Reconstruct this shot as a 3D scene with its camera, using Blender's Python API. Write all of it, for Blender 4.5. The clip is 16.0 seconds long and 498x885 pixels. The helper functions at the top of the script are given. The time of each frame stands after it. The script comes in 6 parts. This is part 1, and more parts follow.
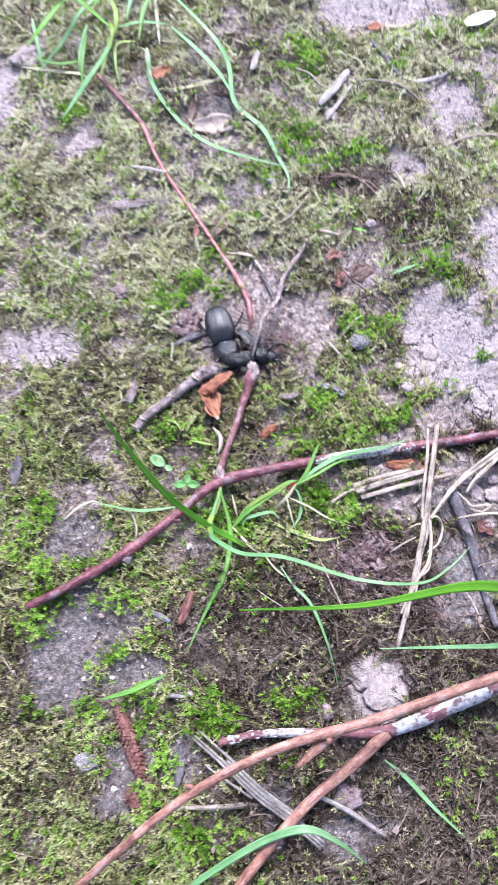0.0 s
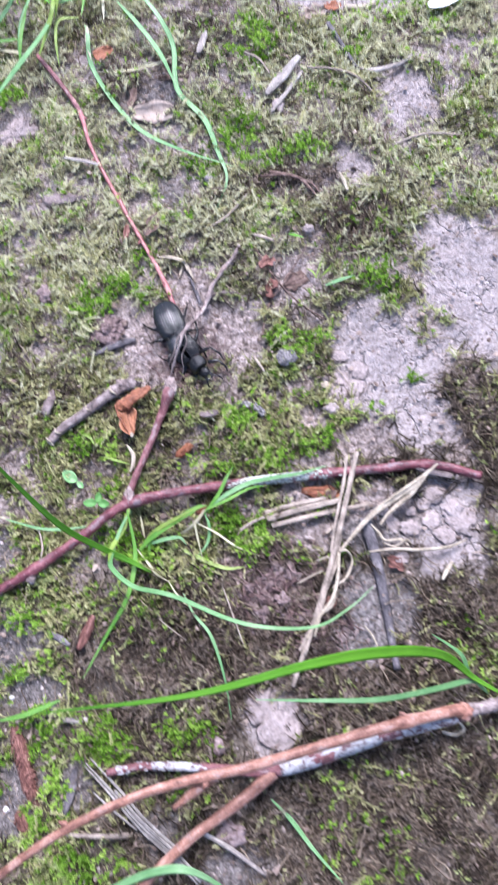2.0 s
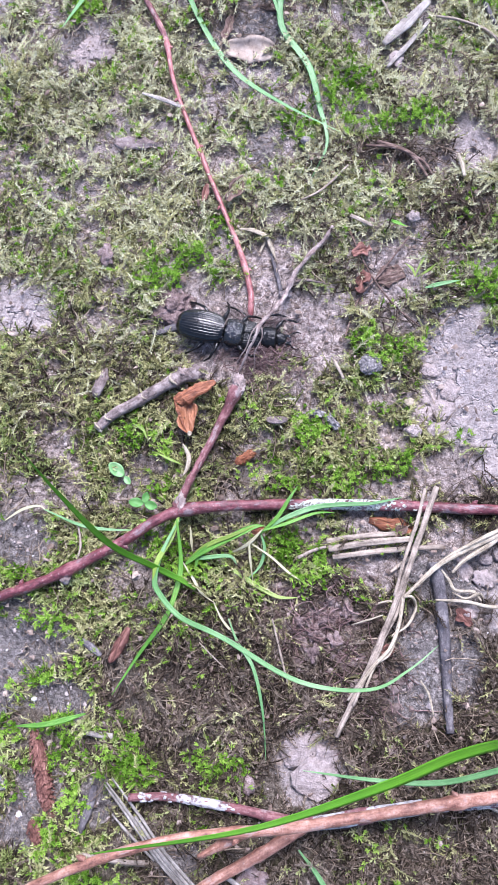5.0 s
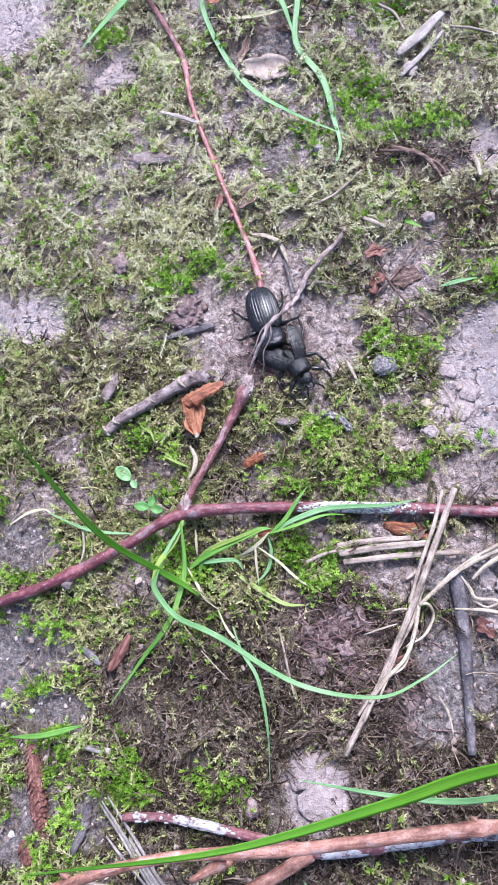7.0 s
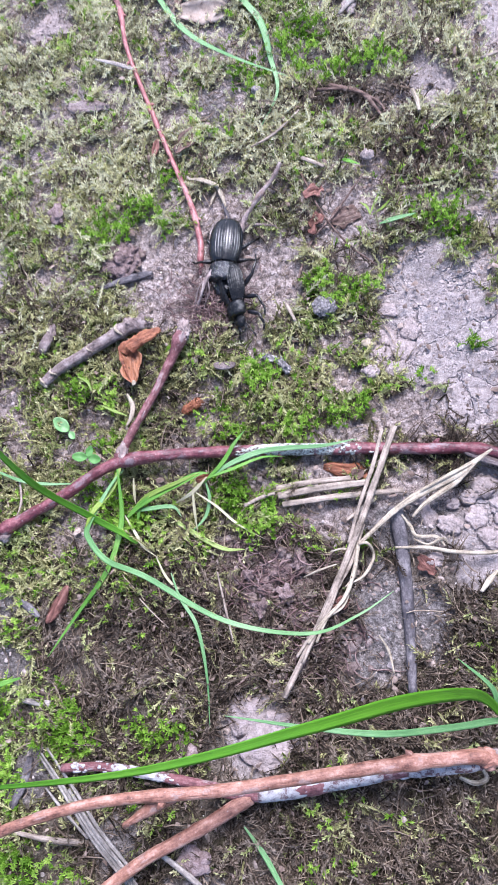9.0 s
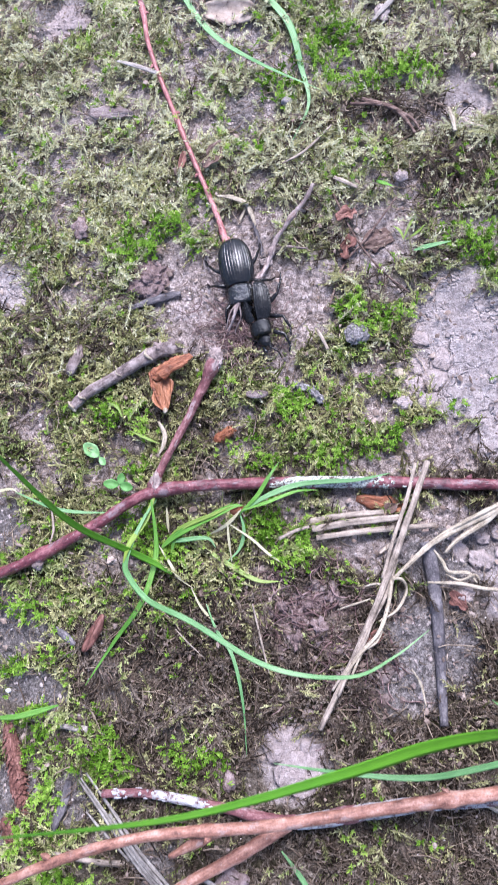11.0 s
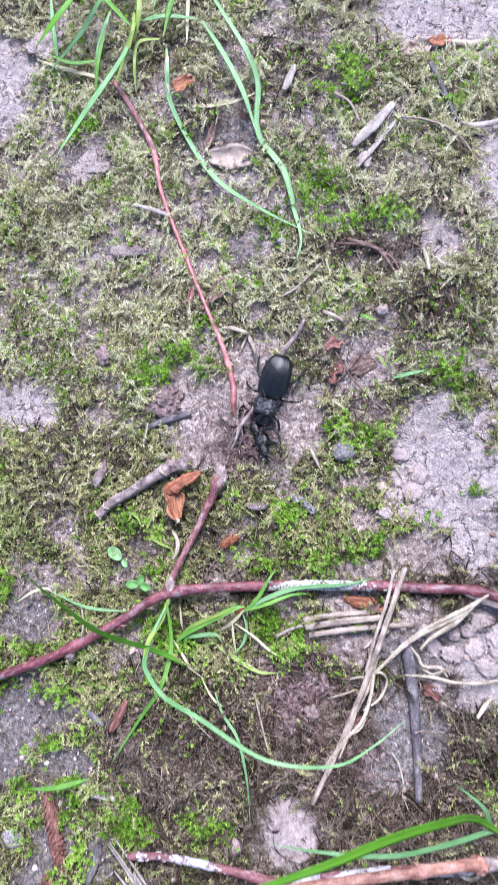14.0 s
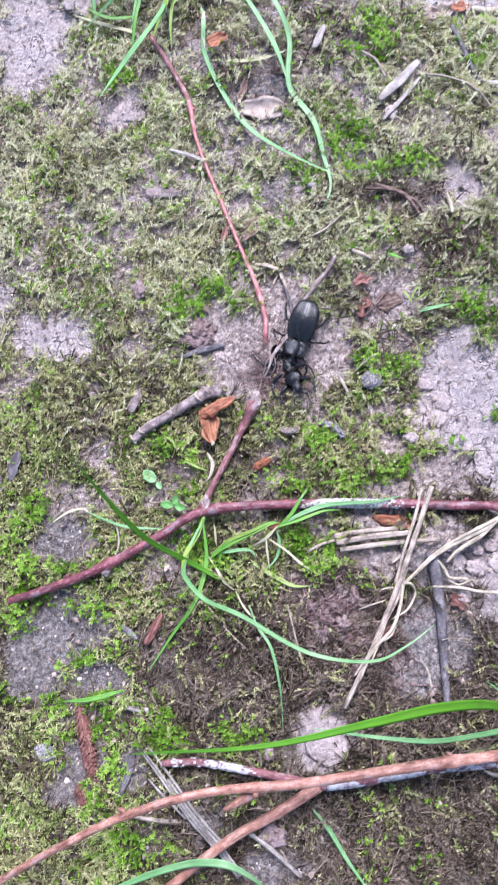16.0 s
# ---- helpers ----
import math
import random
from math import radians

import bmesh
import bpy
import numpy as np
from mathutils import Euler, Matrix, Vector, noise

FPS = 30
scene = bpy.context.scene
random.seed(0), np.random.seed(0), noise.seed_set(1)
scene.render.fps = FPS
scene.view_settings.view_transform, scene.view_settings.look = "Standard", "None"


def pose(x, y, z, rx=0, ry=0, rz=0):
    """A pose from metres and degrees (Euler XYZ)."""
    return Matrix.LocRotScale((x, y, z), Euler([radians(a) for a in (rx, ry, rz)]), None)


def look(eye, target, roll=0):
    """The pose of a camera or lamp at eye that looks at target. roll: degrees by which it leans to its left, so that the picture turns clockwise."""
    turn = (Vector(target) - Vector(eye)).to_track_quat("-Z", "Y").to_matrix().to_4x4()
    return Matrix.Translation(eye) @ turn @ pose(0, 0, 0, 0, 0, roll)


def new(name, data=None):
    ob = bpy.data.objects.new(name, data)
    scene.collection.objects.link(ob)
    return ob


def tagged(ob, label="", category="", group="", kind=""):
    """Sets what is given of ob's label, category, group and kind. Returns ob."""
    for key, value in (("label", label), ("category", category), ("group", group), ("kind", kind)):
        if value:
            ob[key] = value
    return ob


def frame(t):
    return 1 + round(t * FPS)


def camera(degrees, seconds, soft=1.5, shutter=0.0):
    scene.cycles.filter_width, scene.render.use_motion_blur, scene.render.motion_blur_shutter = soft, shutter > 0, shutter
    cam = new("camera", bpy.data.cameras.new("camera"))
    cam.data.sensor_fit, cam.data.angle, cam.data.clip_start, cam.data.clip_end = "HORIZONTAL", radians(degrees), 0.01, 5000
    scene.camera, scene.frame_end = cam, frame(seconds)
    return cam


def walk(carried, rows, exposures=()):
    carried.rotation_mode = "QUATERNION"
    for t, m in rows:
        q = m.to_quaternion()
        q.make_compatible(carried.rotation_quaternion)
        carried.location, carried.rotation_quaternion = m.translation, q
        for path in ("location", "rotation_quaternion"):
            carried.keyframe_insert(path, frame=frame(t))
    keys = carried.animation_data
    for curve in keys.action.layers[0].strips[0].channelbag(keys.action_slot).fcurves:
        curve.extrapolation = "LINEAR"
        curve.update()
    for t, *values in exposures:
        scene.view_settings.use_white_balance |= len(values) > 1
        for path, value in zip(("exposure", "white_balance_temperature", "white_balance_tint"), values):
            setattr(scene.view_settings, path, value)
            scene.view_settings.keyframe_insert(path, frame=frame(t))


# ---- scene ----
cam = camera(36.3, 16.0, soft=1.4, shutter=0.5)
PATH = [
    (0, (-0.00270, -0.09740, 0.17756), (-0.00571, -0.02338, -0.00821), -11.89),
    (0.5, (0.01231, -0.09472, 0.16285), (0.00174, -0.02283, -0.02348), -18.91),
    (1, (0.02137, -0.08594, 0.17460), (0.00622, -0.01750, -0.01271), -21.94),
    (1.5, (0.01964, -0.07931, 0.17523), (0.00723, -0.00877, -0.01150), -18.76),
    (2, (0.02651, -0.08162, 0.17564), (0.01468, -0.02019, -0.01433), -18.02),
    (2.5, (0.03215, -0.04979, 0.18019), (0.01365, -0.00741, -0.01439), -29.17),
    (3, (0.02166, -0.02738, 0.17587), (0.00481, 0.00824, -0.02021), -29.39),
    (3.5, (0.01712, -0.02292, 0.16601), (-0.00125, 0.00927, -0.03053), -32.90),
    (4, (0.01550, -0.04062, 0.16824), (-0.00070, -0.00334, -0.02759), -25.38),
    (4.5, (0.02113, -0.06211, 0.16360), (0.00347, -0.02622, -0.03236), -26.15),
    (5, (0.01477, -0.05297, 0.16510), (-0.00218, -0.01558, -0.03064), -23.94),
    (5.2, (0.01474, -0.05301, 0.16210), (-0.00423, -0.01560, -0.03345), -26.59),
    (7.3, (0.02619, -0.06735, 0.15406), (-0.00723, -0.01087, -0.03487), -29.91),
    (7.5, (0.02601, -0.06752, 0.15325), (-0.00719, -0.01206, -0.03602), -30.23),
    (8, (0.02620, -0.06947, 0.15238), (-0.00591, -0.01315, -0.03682), -29.18),
    (8.5, (0.03231, -0.08089, 0.15073), (0.00254, -0.02405, -0.03870), -27.93),
    (9, (0.03765, -0.07446, 0.14692), (0.00401, -0.02090, -0.04282), -33.02),
    (9.2, (0.03568, -0.07446, 0.14392), (0.00239, -0.02153, -0.04606), -32.76),
    (11.3, (0.02651, -0.04906, 0.15415), (-0.00087, -0.01387, -0.04082), -38.10),
    (11.5, (0.02775, -0.04353, 0.15160), (-0.00351, -0.01078, -0.04321), -43.46),
    (12, (0.03117, -0.04041, 0.17724), (-0.00269, -0.01004, -0.01752), -49.18),
    (12.5, (0.02942, -0.02574, 0.17388), (-0.00583, 0.00124, -0.02113), -55.00),
    (13, (0.02780, -0.02695, 0.17375), (-0.00975, -0.00020, -0.02086), -56.61),
    (13.5, (0.03696, -0.03146, 0.17515), (0.00214, -0.00158, -0.01952), -51.08),
    (14, (0.03664, -0.03657, 0.18061), (0.00203, 0.00172, -0.01262), -42.97),
    (14.5, (0.03775, -0.05175, 0.17819), (0.00597, -0.01317, -0.01546), -40.34),
    (15, (0.03531, -0.05106, 0.18166), (0.00417, -0.01068, -0.01173), -38.28),
    (15.5, (0.02995, -0.05512, 0.18897), (0.00048, -0.01018, -0.00367), -33.78),
    (16, (0.02118, -0.06268, 0.18558), (-0.00472, -0.01749, -0.00752), -30.15),
]
walk(cam, [(t, look(eye, target, roll)) for t, eye, target, roll in PATH], [(0.0, 2.05, 5820, 22), (1.0, 1.9, 5820, 22), (2.0, 1.9, 5820, 22), (3.5, 1.72, 5820, 22), (5.0, 1.82, 5820, 22), (7.5, 1.82, 5820, 22), (11.5, 1.79, 5820, 22), (13.0, 1.8, 5820, 22), (14.0, 1.88, 5820, 22), (16.0, 1.9, 5820, 22)])

# ---- light: bright overcast day, open sky above ----
world = bpy.data.worlds.new("overcast_sky")
scene.world = world
world.use_nodes = True
wn, wl = world.node_tree.nodes, world.node_tree.links
sky = wn.new("ShaderNodeTexSky")
sky.sky_type, sky.sun_disc = "NISHITA", False
sky.sun_elevation, sky.sun_rotation = radians(58), radians(12)
sky.air_density, sky.dust_density, sky.ozone_density = 1.0, 1.5, 1.0
wl.new(sky.outputs["Color"], wn["Background"].inputs["Color"])
wn["Background"].inputs["Strength"].default_value = 0.085
sun = new("sun", bpy.data.lights.new("sun", "SUN"))
sun.data.energy, sun.data.angle, sun.data.color = 2.3, radians(30), (1.0, 0.985, 0.96)
sun.matrix_world = pose(0, 0, 3, -32, 0, -12)

MM = 0.001


# ---- materials ----
def material(name, rough=0.8, spec=0.3):
    m = bpy.data.materials.new(name)
    m.use_nodes = True
    b = m.node_tree.nodes["Principled BSDF"]
    b.inputs["Roughness"].default_value = rough
    b.inputs["Specular IOR Level"].default_value = spec
    return m, m.node_tree.nodes, m.node_tree.links, b


def ramp(nodes, stops):
    r = nodes.new("ShaderNodeValToRGB")
    while len(r.color_ramp.elements) < len(stops):
        r.color_ramp.elements.new(0.5)
    for e, (p, c) in zip(r.color_ramp.elements, stops):
        e.position, e.color = p, (*c, 1)
    return r


def noise_node(nodes, links, scale, detail=4.0, rough=0.6, coord=None, stretch=None):
    n = nodes.new("ShaderNodeTexNoise")
    n.inputs["Scale"].default_value, n.inputs["Detail"].default_value = scale, detail
    n.inputs["Roughness"].default_value = rough
    if coord is None:
        coord = nodes.new("ShaderNodeTexCoord").outputs["Object"]
    if stretch:
        mp = nodes.new("ShaderNodeMapping")
        mp.inputs["Scale"].default_value = stretch
        links.new(coord, mp.inputs["Vector"])
        coord = mp.outputs["Vector"]
    links.new(coord, n.inputs["Vector"])
    return n


def mixed(nodes, links, fac, a, b, blend="MIX"):
    m = nodes.new("ShaderNodeMix")
    m.data_type, m.blend_type = "RGBA", blend
    for sock, v in ((m.inputs["Factor"], fac), (m.inputs[6], a), (m.inputs[7], b)):
        if isinstance(v, (int, float)):
            sock.default_value = v
        elif isinstance(v, tuple):
            sock.default_value = (*v, 1)
        else:
            links.new(v, sock)
    return m.outputs[2]


def bumped(nodes, links, bsdf, height, strength, distance):
    b = nodes.new("ShaderNodeBump")
    b.inputs["Strength"].default_value, b.inputs["Distance"].default_value = strength, distance
    links.new(height, b.inputs["Height"])
    links.new(b.outputs["Normal"], bsdf.inputs["Normal"])


def mottled(name, stops, scale=900, rough=0.8, spec=0.3, bump=0.4, fine=5000, stretch=None, per="object", bump_mm=0.1):
    """A natural surface: colours along a ramp by a coarse and a fine noise, shifted a little from piece to piece."""
    m, n, l, b = material(name, rough, spec)
    big, small = noise_node(n, l, scale, 5, 0.65, stretch=stretch), noise_node(n, l, fine, 3, 0.6, stretch=stretch)
    add = n.new("ShaderNodeMath")
    add.operation = "MULTIPLY_ADD"
    l.new(small.outputs["Fac"], add.inputs[0])
    add.inputs[1].default_value = 0.35
    l.new(big.outputs["Fac"], add.inputs[2])
    if per == "island":
        rnd = n.new("ShaderNodeNewGeometry").outputs["Random Per Island"]
    else:
        rnd = n.new("ShaderNodeObjectInfo").outputs["Random"]
    shift = n.new("ShaderNodeMath")
    shift.operation = "MULTIPLY_ADD"
    l.new(rnd, shift.inputs[0])
    shift.inputs[1].default_value = 0.45 if per == "island" else 0.12
    l.new(add.outputs[0], shift.inputs[2])
    off = n.new("ShaderNodeMath")
    off.operation = "SUBTRACT"
    l.new(shift.outputs[0], off.inputs[0])
    off.inputs[1].default_value = 0.4 if per == "island" else 0.235
    r = ramp(n, stops)
    l.new(off.outputs[0], r.inputs["Fac"])
    l.new(r.outputs["Color"], b.inputs["Base Color"])
    if bump:
        bumped(n, l, b, add.outputs[0], bump, bump_mm * MM)
    return m


def leafy(name, stops, through_light=0.35, rough=0.75, scale=130, tint=True):
    """Thin green tissue: colour by piece and by place, some of the light going through."""
    m, n, l, b = material(name, rough, 0.1 if tint else 0.3)
    place = noise_node(n, l, scale, 4, 0.6)
    if tint:
        a = n.new("ShaderNodeAttribute")
        a.attribute_name = "tint"
        rnd = a.outputs["Fac"]
    else:
        rnd = n.new("ShaderNodeNewGeometry").outputs["Random Per Island"]
    k = n.new("ShaderNodeMath")
    k.operation = "MULTIPLY_ADD"
    l.new(rnd, k.inputs[0])
    k.inputs[1].default_value = 0.8
    l.new(place.outputs["Fac"], k.inputs[2])
    o = n.new("ShaderNodeMath")
    o.operation = "SUBTRACT"
    l.new(k.outputs[0], o.inputs[0])
    o.inputs[1].default_value = 0.4
    r = ramp(n, stops)
    l.new(o.outputs[0], r.inputs["Fac"])
    l.new(r.outputs["Color"], b.inputs["Base Color"])
    t = n.new("ShaderNodeBsdfTranslucent")
    l.new(r.outputs["Color"], t.inputs["Color"])
    mix = n.new("ShaderNodeMixShader")
    mix.inputs["Fac"].default_value = through_light
    l.new(b.outputs[0], mix.inputs[1])
    l.new(t.outputs[0], mix.inputs[2])
    l.new(mix.outputs[0], n["Material Output"].inputs["Surface"])
    return m


def grass_material(name, stops):
    """A grass blade: fine lengthwise veins across its width (UV), slow change of green along it."""
    m, n, l, b = material(name, 0.38, 0.4)
    uv = n.new("ShaderNodeTexCoord").outputs["UV"]
    veins = noise_node(n, l, 1.0, 2, 0.5, uv, (28, 1.2, 1))
    slow = noise_node(n, l, 60, 3)
    k = n.new("ShaderNodeMath")
    k.operation = "MULTIPLY_ADD"
    l.new(veins.outputs["Fac"], k.inputs[0])
    k.inputs[1].default_value = 0.7
    l.new(slow.outputs["Fac"], k.inputs[2])
    o = n.new("ShaderNodeMath")
    o.operation = "SUBTRACT"
    l.new(k.outputs[0], o.inputs[0])
    o.inputs[1].default_value = 0.35
    r = ramp(n, stops)
    l.new(o.outputs[0], r.inputs["Fac"])
    l.new(r.outputs["Color"], b.inputs["Base Color"])
    bumped(n, l, b, veins.outputs["Fac"], 0.5, 0.1 * MM)
    t = n.new("ShaderNodeBsdfTranslucent")
    l.new(r.outputs["Color"], t.inputs["Color"])
    mix = n.new("ShaderNodeMixShader")
    mix.inputs["Fac"].default_value = 0.3
    l.new(b.outputs[0], mix.inputs[1])
    l.new(t.outputs[0], mix.inputs[2])
    l.new(mix.outputs[0], n["Material Output"].inputs["Surface"])
    return m


def bark_material(name, dark, mid, light, rough=0.5, spec=0.4, dots=0.5, bump=0.6, grain=1.0, peel=None):
    """Bark along a stem's UV (turns, millimetres): lengthwise streaks, blotches, pale breathing pores."""
    m, n, l, b = material(name, rough, spec)
    uv = n.new("ShaderNodeTexCoord").outputs["UV"]
    streak = noise_node(n, l, 1.0, 4, 0.65, uv, (9, 0.55 * grain, 1))
    blotch = noise_node(n, l, 260, 5, 0.65)
    fine = noise_node(n, l, 2600, 3, 0.6)
    k = n.new("ShaderNodeMath")
    k.operation = "MULTIPLY_ADD"
    l.new(streak.outputs["Fac"], k.inputs[0])
    k.inputs[1].default_value = 0.8
    l.new(blotch.outputs["Fac"], k.inputs[2])
    j = n.new("ShaderNodeMath")
    j.operation = "MULTIPLY_ADD"
    l.new(fine.outputs["Fac"], j.inputs[0])
    j.inputs[1].default_value = 0.4
    l.new(k.outputs[0], j.inputs[2])
    o = n.new("ShaderNodeMath")
    o.operation = "MULTIPLY_ADD"
    l.new(j.outputs[0], o.inputs[0])
    o.inputs[1].default_value, o.inputs[2].default_value = 1.25, -0.87
    r = ramp(n, [(0.18, dark), (0.5, mid), (0.85, light)])
    l.new(o.outputs[0], r.inputs["Fac"])
    v = n.new("ShaderNodeTexVoronoi")
    v.inputs["Scale"].default_value = 1.0
    mp = n.new("ShaderNodeMapping")
    mp.inputs["Scale"].default_value = (7, 0.7, 1)
    l.new(uv, mp.inputs["Vector"])
    l.new(mp.outputs["Vector"], v.inputs["Vector"])
    pore = ramp(n, [(0.06, (dots, dots, dots)), (0.16, (0, 0, 0))])
    l.new(v.outputs["Distance"], pore.inputs["Fac"])
    c = mixed(n, l, pore.outputs["Color"], r.outputs["Color"], (0.5, 0.42, 0.38))
    if peel:
        worn = noise_node(n, l, 1.0, 5, 0.7, uv, (2.5, 0.16, 1))
        pm = ramp(n, [(peel[1], (0, 0, 0)), (peel[1] + 0.07, (0.85, 0.85, 0.85))])
        l.new(worn.outputs["Fac"], pm.inputs["Fac"])
        skin = mixed(n, l, fine.outputs["Fac"], tuple(v * 0.45 for v in peel[0]), tuple(v * 1.4 for v in peel[0]))
        c = mixed(n, l, pm.outputs["Color"], c, skin)
    l.new(c, b.inputs["Base Color"])
    rr = ramp(n, [(0.3, (rough * 0.8,) * 3), (0.8, (min(1, rough * 1.5),) * 3)])
    l.new(blotch.outputs["Fac"], rr.inputs["Fac"])
    l.new(rr.outputs["Color"], b.inputs["Roughness"])
    bumped(n, l, b, j.outputs[0], bump, 0.35 * MM)
    return m


def ground_material():
    m, n, l, b = material("soil_ground", 0.95, 0.15)

    def mask(name):
        a = n.new("ShaderNodeAttribute")
        a.attribute_name = name
        return a.outputs["Fac"]

    crumb = noise_node(n, l, 900, 6, 0.7)
    grit = noise_node(n, l, 3200, 4, 0.7)
    broad = noise_node(n, l, 90, 4, 0.6)
    earth = ramp(n, [(0.36, (0.12, 0.096, 0.084)), (0.5, (0.385, 0.322, 0.295)), (0.63, (0.62, 0.545, 0.51))])
    l.new(crumb.outputs["Fac"], earth.inputs["Fac"])
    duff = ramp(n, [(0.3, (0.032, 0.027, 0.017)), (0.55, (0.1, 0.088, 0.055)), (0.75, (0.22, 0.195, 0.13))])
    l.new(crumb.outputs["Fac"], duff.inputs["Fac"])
    pale = ramp(n, [(0.33, (0.27, 0.232, 0.222)), (0.5, (0.44, 0.39, 0.375)), (0.67, (0.57, 0.515, 0.5))])
    l.new(crumb.outputs["Fac"], pale.inputs["Fac"])
    grey = ramp(n, [(0.35, (0.085, 0.077, 0.073)), (0.5, (0.205, 0.188, 0.18)), (0.65, (0.37, 0.345, 0.33))])
    l.new(crumb.outputs["Fac"], grey.inputs["Fac"])
    # pale dust, lightened further to paint the haze over the upper area
    dusty_haze = ramp(n, [(0.3, (0.15, 0.13, 0.11)), (0.55, (0.32, 0.285, 0.25)), (0.75, (0.48, 0.44, 0.4))])
    l.new(crumb.outputs["Fac"], dusty_haze.inputs["Fac"])
    # beyond the growing tufts the same mossy cover goes on as colour
    tufts = noise_node(n, l, 38, 6, 0.7)
    cover = ramp(n, [(0.36, (0.17, 0.13, 0.1)), (0.46, (0.2, 0.19, 0.08)), (0.56, (0.24, 0.27, 0.09)), (0.66, (0.34, 0.3, 0.26))])
    l.new(tufts.outputs["Fac"], cover.inputs["Fac"])
    c = mixed(n, l, mask("dry_haze"), duff.outputs["Color"], dusty_haze.outputs["Color"])
    c = mixed(n, l, mask("bare"), c, earth.outputs["Color"])
    c = mixed(n, l, mask("grey"), c, grey.outputs["Color"])
    c = mixed(n, l, mask("pale"), c, pale.outputs["Color"])
    c = mixed(n, l, mask("far"), c, cover.outputs["Color"])
    tone = ramp(n, [(0.3, (0.72, 0.7, 0.7)), (0.7, (1.15, 1.12, 1.1))])
    l.new(broad.outputs["Fac"], tone.inputs["Fac"])
    c = mixed(n, l, 1.0, c, tone.outputs["Color"], "MULTIPLY")
    # pale and dark grit; the brightest specks include painted glints of wet grit
    speck = ramp(n, [(0.37, (0.42, 0.4, 0.39)), (0.47, (0.92, 0.92, 0.92)), (0.56, (1.06, 1.06, 1.06)), (0.63, (1.55, 1.53, 1.51))])
    l.new(grit.outputs["Fac"], speck.inputs["Fac"])
    calm = n.new("ShaderNodeMath")
    calm.operation = "MULTIPLY_ADD"
    l.new(mask("pale"), calm.inputs[0])
    calm.inputs[1].default_value, calm.inputs[2].default_value = -0.45, 0.85
    c = mixed(n, l, calm.outputs[0], c, speck.outputs["Color"], "MULTIPLY")
    l.new(c, b.inputs["Base Color"])
    # a net of drying cracks where the crust is pale
    warp = noise_node(n, l, 260, 3, 0.6)
    where = mixed(n, l, 0.006, n.new("ShaderNodeTexCoord").outputs["Object"], warp.outputs["Color"], "ADD")
    net = n.new("ShaderNodeTexVoronoi")
    net.feature = "DISTANCE_TO_EDGE"
    net.inputs["Scale"].default_value = 150
    l.new(where, net.inputs["Vector"])
    cut = ramp(n, [(0.0, (0, 0, 0)), (0.05, (1, 1, 1))])
    l.new(net.outputs["Distance"], cut.inputs["Fac"])
    some = ramp(n, [(0.47, (0, 0, 0)), (0.56, (1, 1, 1))])
    l.new(broad.outputs["Fac"], some.inputs["Fac"])
    crusted = n.new("ShaderNodeMath")
    crusted.operation = "MULTIPLY"
    l.new(mask("pale"), crusted.inputs[0])
    l.new(some.outputs["Color"], crusted.inputs[1])
    groove = mixed(n, l, crusted.outputs[0], (1.0, 1.0, 1.0), cut.outputs["Color"])
    deep = n.new("ShaderNodeMath")
    deep.operation = "MULTIPLY_ADD"
    l.new(groove, deep.inputs[0])
    deep.inputs[1].default_value = 1.1
    l.new(crumb.outputs["Fac"], deep.inputs[2])
    h = n.new("ShaderNodeMath")
    h.operation = "MULTIPLY_ADD"
    l.new(grit.outputs["Fac"], h.inputs[0])
    h.inputs[1].default_value = 0.5
    l.new(deep.outputs[0], h.inputs[2])
    bumped(n, l, b, h.outputs[0], 1.0, 1.3 * MM)
    return m


SOIL = ground_material()
MOSS_GREEN = leafy("bright_moss", [(0.12, (0.07, 0.16, 0.01)), (0.5, (0.225, 0.41, 0.045)), (0.88, (0.45, 0.62, 0.13))], 0.4)
MOSS_FRESH = leafy("fresh_olive_moss", [(0.1, (0.08, 0.1, 0.024)), (0.45, (0.31, 0.365, 0.125)), (0.85, (0.55, 0.58, 0.28))], 0.4)
MOSS_OLIVE = leafy("olive_moss", [(0.1, (0.09, 0.085, 0.036)), (0.45, (0.41, 0.4, 0.185)), (0.85, (0.58, 0.56, 0.31))])
MOSS_PALE = leafy("bleached_moss", [(0.1, (0.26, 0.245, 0.145)), (0.45, (0.62, 0.605, 0.39)), (0.85, (0.72, 0.7, 0.5))], 0.45)
MOSS_BROWN = leafy("dry_moss", [(0.1, (0.032, 0.024, 0.018)), (0.45, (0.14, 0.107, 0.08)), (0.85, (0.31, 0.252, 0.2))])
ROOTLET = mottled("rootlet", [(0.25, (0.06, 0.034, 0.032)), (0.55, (0.17, 0.105, 0.096)), (0.85, (0.36, 0.26, 0.24))], per="island", bump=0.2)
FIBRE = mottled("dead_root_fibre", [(0.25, (0.08, 0.055, 0.038)), (0.55, (0.2, 0.148, 0.108)), (0.8, (0.38, 0.31, 0.23))], per="island", bump=0.2)
CRUMB = mottled("soil_crumb", [(0.15, (0.1, 0.08, 0.073)), (0.5, (0.28, 0.235, 0.218)), (0.9, (0.52, 0.455, 0.43))], 1500, 0.95, 0.15, 0.5, per="island")
BROWN_CRUMB = mottled("brown_soil_crumb", [(0.15, (0.05, 0.035, 0.03)), (0.5, (0.15, 0.112, 0.1)), (0.9, (0.34, 0.28, 0.26))], 1500, 0.95, 0.15, 0.5, per="island")
GRIT = mottled("pale_grit", [(0.2, (0.35, 0.33, 0.32)), (0.6, (0.6, 0.57, 0.55)), (0.9, (0.75, 0.73, 0.7))], 1500, 0.7, 0.3, 0.3, per="island")
